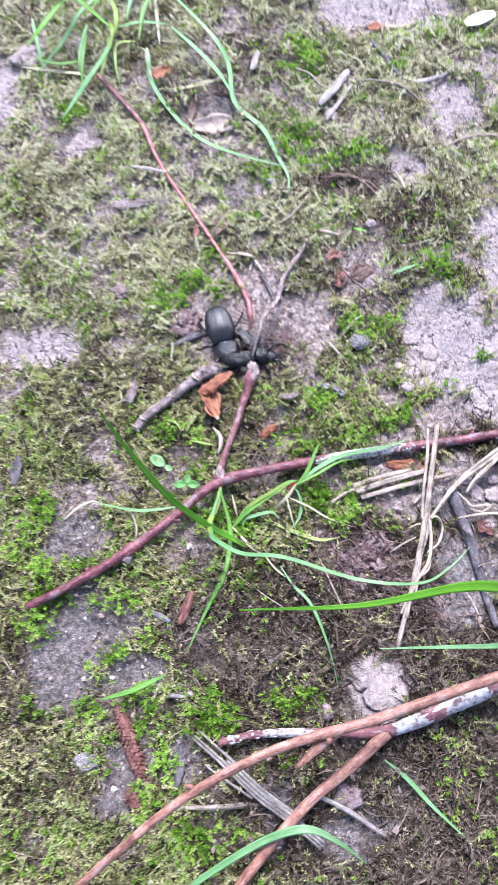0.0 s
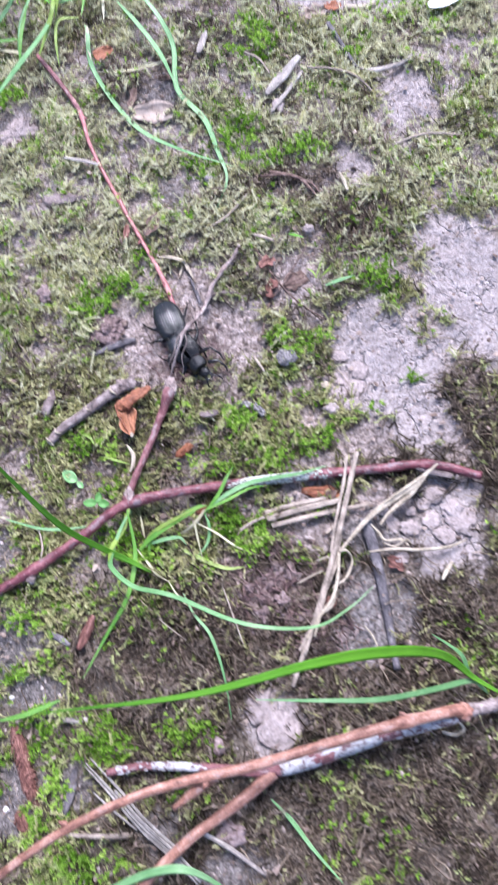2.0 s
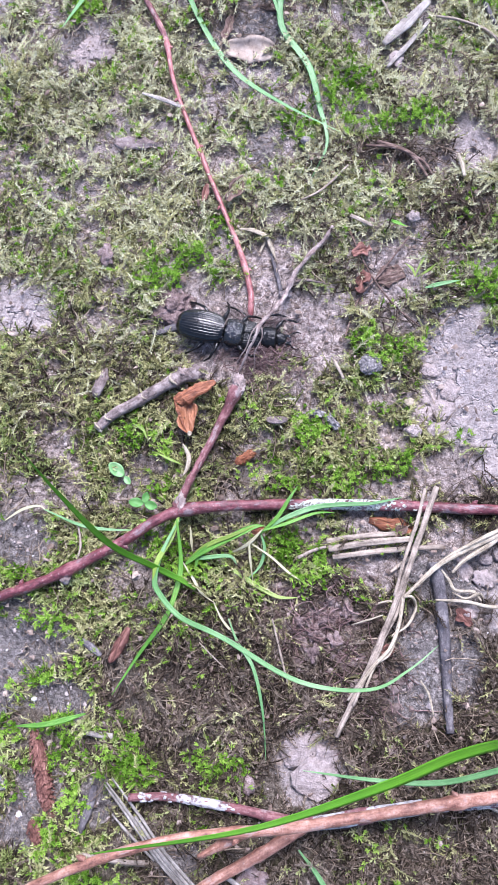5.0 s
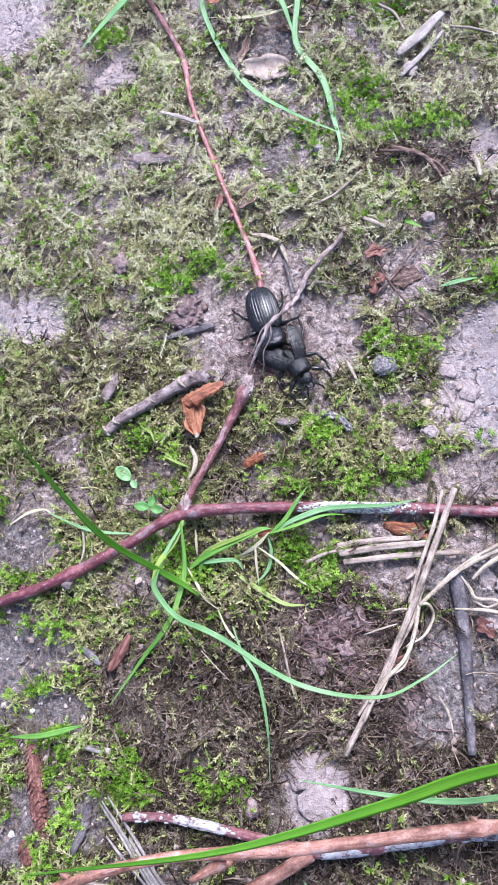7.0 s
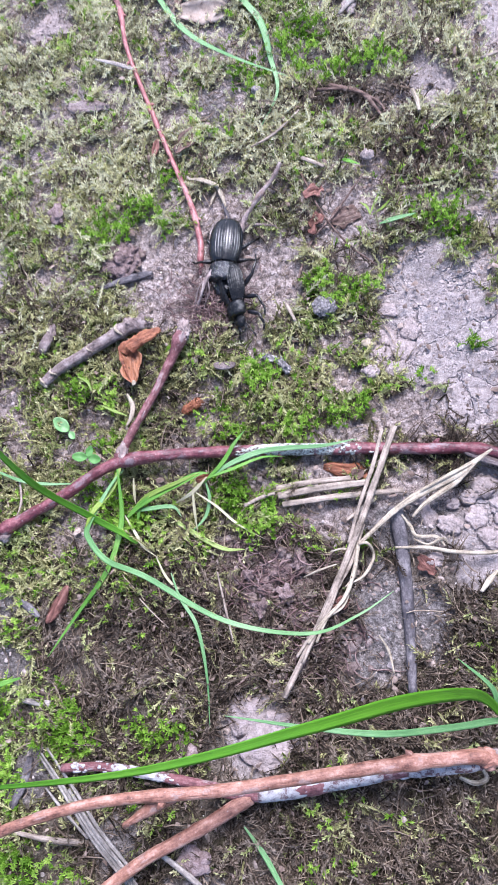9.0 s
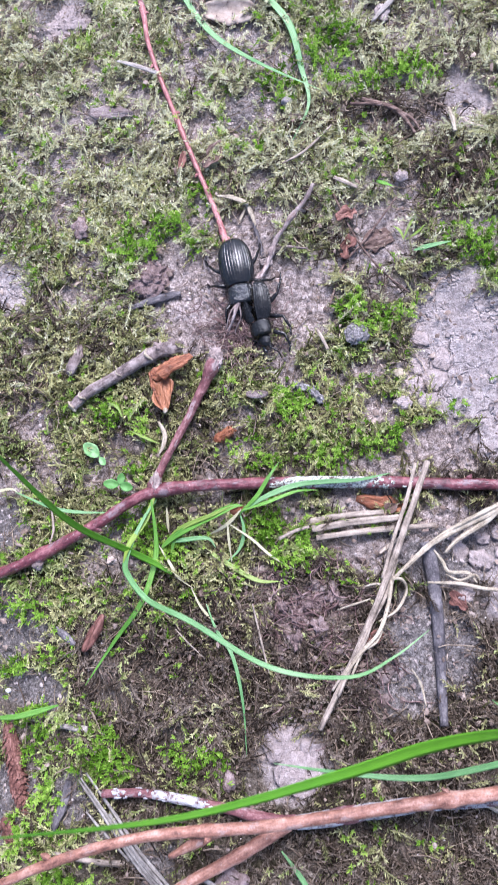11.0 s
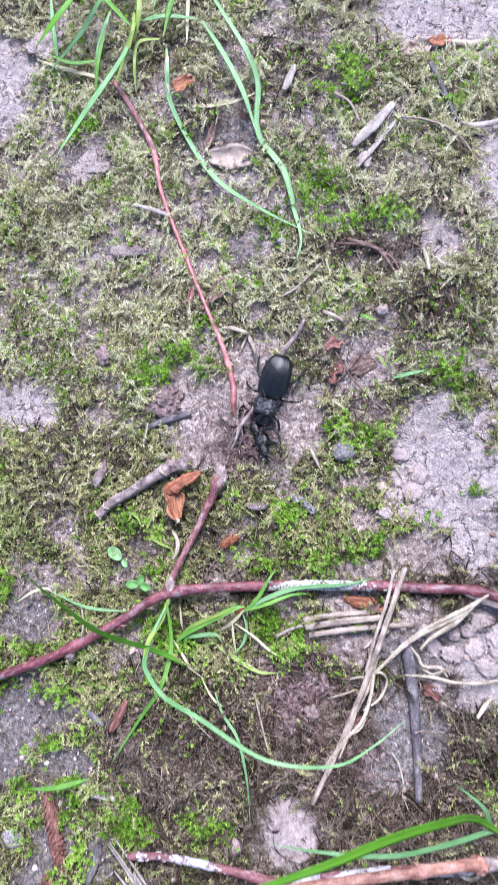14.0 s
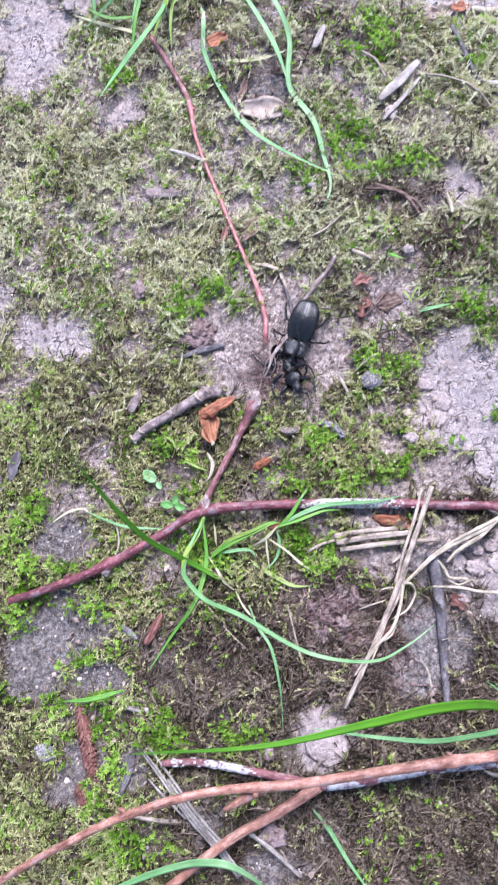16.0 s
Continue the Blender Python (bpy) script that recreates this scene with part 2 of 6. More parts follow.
RED_BARK = bark_material("red_bark", (0.035, 0.009, 0.011), (0.12, 0.027, 0.034), (0.28, 0.11, 0.115), 0.38, 0.5, 0.5, 0.9, 1.0, ((0.2, 0.15, 0.155), 0.55))
WORN_BARK = bark_material("worn_red_bark", (0.055, 0.02, 0.022), (0.16, 0.06, 0.062), (0.32, 0.18, 0.175), 0.55, 0.35, 0.3, 1.0, 1.0, ((0.3, 0.235, 0.225), 0.56))
PINK_BARK = bark_material("thin_red_bark", (0.12, 0.035, 0.035), (0.27, 0.092, 0.088), (0.46, 0.26, 0.24), 0.42, 0.45, 0.45, 0.5)
PEACH_BARK = bark_material("tan_bark", (0.085, 0.032, 0.022), (0.26, 0.12, 0.082), (0.45, 0.28, 0.22), 0.5, 0.4, 0.3, 0.9, 0.5, ((0.3, 0.21, 0.185), 0.56))
GREY_BARK = bark_material("grey_bark", (0.045, 0.032, 0.03), (0.17, 0.13, 0.12), (0.4, 0.335, 0.31), 0.85, 0.25, 0.25, 1.0, 1.0, ((0.3, 0.25, 0.235), 0.54))
DARK_BARK = bark_material("dark_bark", (0.03, 0.027, 0.03), (0.09, 0.08, 0.085), (0.22, 0.2, 0.2), 0.75, 0.3, 0.2, 1.0)
PALE_BARK = bark_material("weathered_pale_bark", (0.085, 0.06, 0.055), (0.25, 0.195, 0.178), (0.5, 0.43, 0.395), 0.8, 0.25, 0.15, 1.0, 1.0, ((0.2, 0.13, 0.11), 0.55))
LICHEN = mottled("grey_green_lichen", [(0.42, (0.08, 0.045, 0.045)), (0.5, (0.34, 0.36, 0.31)), (0.64, (0.55, 0.57, 0.5)), (0.85, (0.72, 0.72, 0.67))], 1900, 0.95, 0.1, 1.0, bump_mm=0.3)
WHITE_LICHEN = mottled("white_lichen", [(0.39, (0.12, 0.07, 0.072)), (0.46, (0.3, 0.283, 0.28)), (0.62, (0.42, 0.408, 0.402)), (0.85, (0.56, 0.545, 0.54))], 700, 0.95, 0.1, 1.0, bump_mm=0.3)
STRAW = bark_material("dry_straw", (0.065, 0.047, 0.032), (0.235, 0.188, 0.147), (0.44, 0.37, 0.3), 0.55, 0.35, 0.0, 0.5, 0.25)
PALE_STRAW = bark_material("bleached_straw", (0.1, 0.075, 0.045), (0.32, 0.268, 0.195), (0.52, 0.46, 0.36), 0.55, 0.35, 0.0, 0.5, 0.25)
ORANGE_LEAF = mottled("rust_bud_scale", [(0.25, (0.06, 0.018, 0.008)), (0.48, (0.21, 0.068, 0.03)), (0.75, (0.42, 0.18, 0.09))], 900, 0.5, 0.4, 0.9, 2500, (0.3, 1.6, 1), bump_mm=0.6)
TAN_SCALE = mottled("tan_bud_scale", [(0.28, (0.12, 0.042, 0.018)), (0.48, (0.27, 0.105, 0.047)), (0.72, (0.42, 0.2, 0.11))], 700, 0.5, 0.4, 0.9, 2500, (0.25, 1.8, 1), bump_mm=0.5)
BROWN_LEAF = mottled("brown_leaf", [(0.25, (0.03, 0.018, 0.014)), (0.48, (0.12, 0.075, 0.06)), (0.75, (0.3, 0.22, 0.185))], 800, 0.75, 0.25, 0.9, 2600, (0.4, 1.5, 1), bump_mm=0.6)
RED_SCALE = mottled("red_brown_scale", [(0.25, (0.035, 0.014, 0.011)), (0.48, (0.14, 0.06, 0.046)), (0.75, (0.34, 0.18, 0.145))], 900, 0.75, 0.25, 0.9, 2800, (0.4, 1.5, 1), bump_mm=0.5)
BEIGE_LEAF = mottled("bleached_leaf", [(0.22, (0.14, 0.1, 0.08)), (0.5, (0.29, 0.232, 0.19)), (0.8, (0.46, 0.39, 0.335))], 500, 0.8, 0.2, 0.6, bump_mm=0.3)
WOOD_CHIP = bark_material("grey_wood_chip", (0.12, 0.1, 0.09), (0.29, 0.255, 0.225), (0.5, 0.46, 0.41), 0.85, 0.2, 0.0, 0.8, 0.3)
WHITE_PETAL = mottled("white_petal", [(0.2, (0.72, 0.72, 0.68)), (0.6, (0.82, 0.82, 0.78)), (0.9, (0.86, 0.86, 0.84))], 300, 0.6, 0.3, 0.2)
STONE = mottled("grey_stone", [(0.22, (0.12, 0.108, 0.107)), (0.5, (0.25, 0.226, 0.222)), (0.8, (0.42, 0.385, 0.375))], 900, 0.9, 0.2, 0.6, 4000, bump_mm=0.6)
DARK_STONE = mottled("dark_stone", [(0.25, (0.045, 0.041, 0.042)), (0.48, (0.17, 0.157, 0.155)), (0.72, (0.46, 0.43, 0.42))], 1600, 0.9, 0.2, 0.9, 5000, bump_mm=0.4)
CLOD = mottled("dry_soil_clod", [(0.22, (0.2, 0.16, 0.145)), (0.5, (0.35, 0.29, 0.27)), (0.8, (0.5, 0.43, 0.41))], 900, 0.95, 0.15, 1.0, 4000, bump_mm=0.9)
DARK_CLOD = mottled("brown_soil_clod", [(0.25, (0.08, 0.055, 0.05)), (0.5, (0.21, 0.15, 0.14)), (0.75, (0.38, 0.3, 0.285))], 900, 0.95, 0.15, 1.0, 4000, bump_mm=0.9)
GREY_STRAW = bark_material("grey_straw", (0.07, 0.06, 0.052), (0.2, 0.178, 0.158), (0.4, 0.365, 0.33), 0.8, 0.2, 0.0, 0.8, 0.3)
GRASS = grass_material("fresh_grass", [(0.25, (0.05, 0.16, 0.015)), (0.5, (0.125, 0.31, 0.04)), (0.78, (0.27, 0.48, 0.12))])
GRASS_DARK = grass_material("deep_green_grass", [(0.2, (0.07, 0.22, 0.01)), (0.5, (0.11, 0.315, 0.018)), (0.8, (0.17, 0.4, 0.035))])
GRASS_COOL = grass_material("light_green_grass", [(0.2, (0.06, 0.19, 0.055)), (0.5, (0.165, 0.345, 0.13)), (0.78, (0.35, 0.53, 0.28))])
GRASS_YELLOW = grass_material("yellow_green_grass", [(0.2, (0.13, 0.22, 0.03)), (0.5, (0.25, 0.36, 0.065)), (0.8, (0.42, 0.5, 0.18))])
GRASS_PALE = grass_material("withered_grass", [(0.2, (0.27, 0.25, 0.13)), (0.5, (0.46, 0.43, 0.27)), (0.8, (0.62, 0.59, 0.43))])
CLOVER_DARK = leafy("clover_leaf", [(0.2, (0.05, 0.17, 0.03)), (0.5, (0.11, 0.29, 0.07)), (0.85, (0.2, 0.4, 0.14))], 0.3, 0.5, 400, False)
CLOVER = leafy("young_leaf", [(0.2, (0.1, 0.26, 0.08)), (0.5, (0.2, 0.4, 0.15)), (0.85, (0.36, 0.56, 0.28))], 0.3, 0.5, 400, False)


def shell_material(name, low, high, rough, spec, bump):
    m, n, l, b = material(name, rough, spec)
    big, tiny = noise_node(n, l, 700, 4), noise_node(n, l, 9000, 2)
    r = ramp(n, [(0.3, low), (0.75, high)])
    l.new(big.outputs["Fac"], r.inputs["Fac"])
    l.new(r.outputs["Color"], b.inputs["Base Color"])
    rr = ramp(n, [(0.3, (rough * 0.75,) * 3), (0.75, (min(1, rough * 1.35),) * 3)])
    l.new(big.outputs["Fac"], rr.inputs["Fac"])
    l.new(rr.outputs["Color"], b.inputs["Roughness"])
    dents = noise_node(n, l, 1500, 3)
    both = n.new("ShaderNodeMath")
    both.operation = "MULTIPLY_ADD"
    l.new(tiny.outputs["Fac"], both.inputs[0])
    both.inputs[1].default_value = 0.15
    l.new(dents.outputs["Fac"], both.inputs[2])
    bumped(n, l, b, both.outputs[0], bump, 0.3 * MM)
    return m


SHELL = shell_material("black_wing_case", (0.002, 0.0023, 0.0023), (0.0045, 0.005, 0.005), 0.2, 0.42, 0.1)
GLOSS = shell_material("glossy_black_chitin", (0.002, 0.002, 0.0022), (0.004, 0.0042, 0.0045), 0.1, 0.8, 1.5)
DULL_SHELL = shell_material("dusty_wing_case", (0.005, 0.005, 0.005), (0.012, 0.0115, 0.011), 0.26, 0.3, 0.4)
LEG = shell_material("black_leg_chitin", (0.005, 0.0045, 0.0045), (0.01, 0.0085, 0.008), 0.22, 0.35, 0.3)
DUSTY_BODY = shell_material("dusty_black_body", (0.003, 0.003, 0.003), (0.006, 0.0056, 0.0052), 0.16, 0.35, 1.0)
LITTER = mottled("litter_flake", [(0.15, (0.05, 0.034, 0.028)), (0.45, (0.16, 0.115, 0.092)), (0.7, (0.28, 0.22, 0.185)), (0.9, (0.44, 0.37, 0.31))], 900, 0.8, 0.25, 0.3, per="island")


# ---- shapes ----
RNG = np.random.RandomState(7)
TABLES = [np.random.RandomState(100 + k).rand(128, 128) for k in range(12)]


def vnoise(x, y, k=0):
    """Smooth lattice noise, 0 to 1."""
    x, y = np.asarray(x, float), np.asarray(y, float)
    xi, yi = np.floor(x).astype(int), np.floor(y).astype(int)
    fx, fy = x - xi, y - yi
    fx, fy = fx * fx * (3 - 2 * fx), fy * fy * (3 - 2 * fy)
    t = TABLES[k % 12]
    a, b = t[xi % 128, yi % 128], t[(xi + 1) % 128, yi % 128]
    c, d = t[xi % 128, (yi + 1) % 128], t[(xi + 1) % 128, (yi + 1) % 128]
    return (a * (1 - fx) + b * fx) * (1 - fy) + (c * (1 - fx) + d * fx) * fy


def fbm(x, y, k=0, octaves=4):
    out, amp, tot = 0, 1.0, 0
    for o in range(octaves):
        out = out + amp * vnoise(x * 2**o + 17 * o, y * 2**o + 31 * o, k + o)
        tot += amp
        amp *= 0.55
    return out / tot


def patches(x, y, spots, k, ragged=0.9):
    """1 inside any of the spots (x, y, half-width, half-depth in mm), 0 outside, with a ragged rim."""
    best = np.full(np.shape(x), -9.0)
    for cx, cy, a, b in spots:
        best = np.maximum(best, 1 - np.sqrt(((x - cx) / a) ** 2 + ((y - cy) / b) ** 2))
    v = best + ragged * (fbm(x / 6, y / 6, k, 5) - 0.5)
    return np.clip(v / 0.22 + 0.4, 0, 1)


PALE_SPOTS = [(52, -8, 15, 16), (-57, 11, 11, 6.5), (13.8, -88, 6.6, 6.6), (59, -52, 11, 12), (52, 51, 5, 7), (61, 115, 23, 13), (70, 71, 9, 11), (-72, 107, 15, 17), (78, 8, 16, 22), (57, -26, 10, 7), (-84, 20, 14, 14)]
GREY_SPOTS = [(-51, -43, 9, 6), (-50, -65, 11, 9), (-56, -78, 7, 4), (-39, -77, 8, 5), (36, -74, 7, 7), (43, -67, 6, 9), (45, -50, 9, 7), (-42, -95, 7, 5), (-47, -103, 6, 5), (-31, -98, 5, 5), (-42, 79, 10, 7), (0, 82, 9, 7), (2, 50, 5, 6), (-13, -108, 7, 6), (2, -117, 7, 6), (-63, -75, 6, 6), (38, -66, 6, 8)]
EARTH_SPOTS = [(-2, 7, 14, 11), (14, 4, 8, 8), (5, 21, 7, 8), (-4, -3, 8, 4), (-15, 10, 6, 5), (33, 18, 7, 8), (31, -20, 5, 3), (30, -10, 4, 3), (-8, 47, 5, 4), (28, -38, 8, 3), (17.5, -60, 5.5, 4.5), (44, -28, 8, 5), (45, -45, 9, 6), (30, -49, 7, 4)]
BROWN_SPOTS = [(17, -59, 11, 8), (23, -72, 9, 8), (13, -75, 8, 6), (23, -111, 15, 8), (42, -105, 12, 9), (-17, -72, 15, 10), (17, 96, 12, 10), (34, 47, 14, 6), (48, 30, 11, 9), (14, 104, 8, 9), (-4, 91, 12, 9), (40, -92, 14, 7), (34, -84, 16, 9), (30, -118, 22, 9), (52, -100, 12, 12)]
GREEN_SPOTS = [(-16, 18, 10, 6), (-6, 30, 3, 5), (24, 63, 6, 10), (38, 56, 9, 3.5), (32, 2, 9, 5), (50, 19, 5, 5), (11, 3, 3, 3), (-21, -21, 6, 3.5), (33, -27, 6, 2.5), (14, -17, 4, 5), (58, 88, 4, 4), (29, 97, 8, 9), (-42, 90, 6.5, 6), (33, 13, 6, 2.5), (12, 55, 4, 7), (-62, -44, 7, 8), (-57, -68, 6, 6), (25, -30, 6, 2.5), (2, -27, 5, 3), (13, -46, 7, 5.5), (-25, -20, 3.5, 3)]
GREEN_SPOTS += [(-37, -88, 5.5, 5.5), (-39, -102, 5, 7), (-45, -95, 5, 4), (-26, -87, 5.5, 4), (-6, -88, 6, 3), (-19, -43, 8, 4), (-13, -48, 6, 3), (-28, -113, 8, 4), (-62, -81, 6, 4), (-52, -72, 6, 4), (-56, -40, 4.5, 3.5), (56, 15, 4, 4.5), (8, -31, 3.5, 2), (72, 100, 9, 5), (-20, -32, 3, 2)]


SPRIG_SPOTS = [(-46, -60, 3, 2), (-40, -62, 3, 2), (-44, -73, 4, 2), (-36, -70, 2.5, 2), (-60, -52, 3, 6), (-62, -62, 4, 6), (-55, -58, 2, 2), (-50, -50, 3, 2), (-58, -35, 3, 4), (47, -20, 2.5, 2), (57, -14, 2, 2), (-40, -82, 5, 3), (-52, -84, 4, 4), (-34, -98, 3, 4), (-20, -90, 5, 3)]


FRESH_SPOTS = [(-40, 45, 34, 34), (-38, -6, 26, 20), (-10, 62, 20, 26), (24, 84, 16, 16), (-28, -56, 22, 14), (-48, -92, 22, 30)]


def bare_soil(x, y):
    pale, grey, earth = patches(x, y, PALE_SPOTS, 1, 1.35), patches(x, y, GREY_SPOTS, 3, 1.5), patches(x, y, EARTH_SPOTS, 5, 1.4)
    return pale, grey, np.maximum(np.maximum(pale, grey), earth)


def gaps(x, y):
    """1 where the moss leaves the soil open between its tufts, 0 under moss."""
    v = fbm(x / 6.5, y / 6.5, 6, 5) + 0.05 * np.clip((-y - 10) / 60, 0, 1) - 0.03 * np.clip((y - 30) / 50, 0, 1)
    return np.clip((0.475 - v) * 14, 0, 1)


def ground_mm(x, y):
    """The ground's height in mm over the place (x, y) in mm."""
    x, y = np.asarray(x, float), np.asarray(y, float)
    z = 2.6 * (fbm(x / 30, y / 30, 0) - 0.5) + 1.6 * (fbm(x / 8, y / 8, 2) - 0.5)
    z = z - 3.0 * np.exp(-(((x - 38) / 22) ** 2 + ((y + 8) / 22) ** 2)) - 3.0 * np.exp(-(((x + 50) / 22) ** 2 + ((y + 85) / 22) ** 2))
    z = z - 1.5 * np.exp(-(((x + 26) / 14) ** 2 + ((y + 30) / 10) ** 2))
    pale, grey, bare = bare_soil(x, y)
    open_soil = np.maximum(bare, gaps(x, y))
    z = z - 0.7 * open_soil
    crusty = np.clip(pale, 0, 1)
    z = z + crusty * 1.1 * (fbm(x / 3.6, y / 3.6, 5, 4) - 0.5)
    z = z + open_soil * (1 - 0.75 * crusty) * 1.5 * (fbm(x / 2.2, y / 2.2, 4, 3) - 0.5) + (0.5 + 0.5 * bare) * (fbm(x / 1.3, y / 1.3, 7, 2) - 0.5)
    return z


def gz(x, y):
    """The height on which a thing rests: the soil, or the top of the moss."""
    x, y = np.array([float(x)]), np.array([float(y)])
    return float((ground_mm(x, y) + 1.3 * (1 - bare_soil(x, y)[2]))[0])


def mesh_of(name, verts, faces, mat, uv=None, smooth=True):
    """A mesh from metre vertices and faces of one size."""
    me = bpy.data.meshes.new(name)
    verts, faces = np.asarray(verts, np.float32), np.asarray(faces, np.int32)
    me.vertices.add(len(verts))
    me.vertices.foreach_set("co", verts.ravel())
    me.loops.add(faces.size)
    me.loops.foreach_set("vertex_index", faces.ravel())
    me.polygons.add(len(faces))
    me.polygons.foreach_set("loop_start", np.arange(0, faces.size, faces.shape[1], dtype=np.int32))
    me.update(calc_edges=True)
    if uv is not None:
        me.uv_layers.new(name="UVMap").data.foreach_set("uv", np.asarray(uv, np.float32)[faces.ravel()].ravel())
    me.polygons.foreach_set("use_smooth", np.full(len(faces), smooth))
    me.materials.append(mat)
    me.validate()
    return me


def thing(name, me, label, category, group="", kind="", at=None):
    ob = new(name, me)
    if at is not None:
        ob.matrix_world = at
    return tagged(ob, label, category, group, kind)


def holder(name, label, category, at=None, group=""):
    return thing(name, None, label, category, group, "", at)


def part(name, me, parent, label="", at=None):
    ob = new(name, me)
    ob.parent = parent
    if at is not None:
        ob.matrix_basis = at
    return tagged(ob, label)


def spline(points, n=8):
    """A smooth line through the points."""
    p = np.asarray(points, float)
    q = np.vstack([2 * p[0] - p[1], p, 2 * p[-1] - p[-2]])
    out = []
    for i in range(len(p) - 1):
        a, b, c, d = q[i : i + 4]
        for s in np.arange(n) / n:
            out.append(0.5 * (2 * b + (c - a) * s + (2 * a - 5 * b + 4 * c - d) * s**2 + (3 * b - 3 * c + d - a) * s**3))
    out.append(p[-1])
    return np.array(out)


def frames_along(line):
    t = np.gradient(line, axis=0)
    t /= np.linalg.norm(t, axis=1)[:, None] + 1e-12
    side = np.cross(t, (0.02, 0.01, 1.0))
    side /= np.linalg.norm(side, axis=1)[:, None] + 1e-12
    return t, side, np.cross(side, t)


def tube(name, points, radii, mat, sides=10, flat=1.0, rough=0.0, seed=0, per=8, nodes=()):
    """A round or flattened stem along points (mm), closed at both ends. rough: unevenness of the skin; nodes: (where 0..1, swell, width)."""
    line = spline(points, per)
    s = np.linspace(0, 1, len(line))
    r = np.interp(s, np.linspace(0, 1, len(radii)), radii)
    for at, swell, wide in nodes:
        r = r * (1 + swell * np.exp(-(((s - at) / wide) ** 2)))
    _, side, up = frames_along(line)
    a = np.linspace(0, 2 * np.pi, sides, endpoint=False)
    rr = r[:, None] * np.ones(sides)
    if rough:
        length = np.r_[0, np.cumsum(np.linalg.norm(np.diff(line, axis=0), axis=1))]
        rr = rr * (1 + rough * 2 * (fbm(length[:, None] / max(r.max(), 0.2) * 0.8 + seed * 7.3, np.cos(a)[None] * 1.4 + np.sin(a)[None] * 0.6 + seed, seed) - 0.5))
    ring = line[:, None] + rr[..., None] * (side[:, None] * np.cos(a)[None, :, None] + flat * up[:, None] * np.sin(a)[None, :, None])
    verts = np.concatenate([ring.reshape(-1, 3), line[:1] - (line[1] - line[0]) * 0.05, line[-1:] + (line[-1] - line[-2]) * 0.05]) * MM
    m, k = len(line), sides
    i, j = np.meshgrid(np.arange(m - 1), np.arange(k), indexing="ij")
    jn = (j + 1) % k
    quads = np.stack([i * k + j, i * k + jn, (i + 1) * k + jn, (i + 1) * k + j], -1).reshape(-1, 4)
    j = np.arange(k)
    tris = np.concatenate([quads[:, [0, 1, 2]], quads[:, [0, 2, 3]], np.stack([np.full(k, m * k), (j + 1) % k, j], -1), np.stack([np.full(k, m * k + 1), (m - 1) * k + j, (m - 1) * k + (j + 1) % k], -1)])
    along = np.r_[0, np.cumsum(np.linalg.norm(np.diff(line, axis=0), axis=1))] + seed * 13.7
    uv = np.concatenate([np.stack([np.tile(np.arange(k) / k, m), np.repeat(along, k)], -1), [[0, 0], [0, along[-1]]]])
    return mesh_of(name, verts, tris, mat, uv)


def blade_mesh(name, points, width, mat, fold=0.22, thick=0.16, twist=(0, 0), base=0.75):
    """A grass blade: a keeled leaf of real thickness along points (mm) that tapers to its tip."""
    line = spline(points, 7)
    s = np.linspace(0, 1, len(line))
    w = width / 2 * np.minimum(1, np.minimum(base + s * 2.5, (1.02 - s) * 2.6) ** 0.8)
    w = w * (1 + 0.08 * np.sin(s * 9 + width * 5))
    _, side, up = frames_along(line)
    turn = np.radians(np.interp(s, [0, 1], twist))[:, None]
    side, up = side * np.cos(turn) + up * np.sin(turn), up * np.cos(turn) - side * np.sin(turn)
    cross = [(-1, fold), (-0.55, fold * 0.42), (0, 0), (0.55, fold * 0.42), (1, fold)]
    rows = []
    for u, lift in cross:
        rows.append(line + side * (w * u)[:, None] + up * (w * lift)[:, None])
    for u, lift in cross[3:0:-1]:
        rows.append(line + side * (w * u)[:, None] + up * (w * lift - thick * np.minimum(1, (1.03 - s) * 3))[:, None])
    k, m = len(rows), len(line)
    verts = np.stack(rows, 1).reshape(-1, 3) * MM
    i, j = np.meshgrid(np.arange(m - 1), np.arange(k), indexing="ij")
    jn = (j + 1) % k
    quads = np.stack([i * k + j, i * k + jn, (i + 1) * k + jn, (i + 1) * k + j], -1).reshape(-1, 4)[:, ::-1]
    across = np.array([0, 0.22, 0.5, 0.78, 1, 0.78, 0.5, 0.22])
    uv = np.stack([np.tile(across, m), np.repeat(s * 8, k)], -1)
    return mesh_of(name, verts, quads, mat, uv)


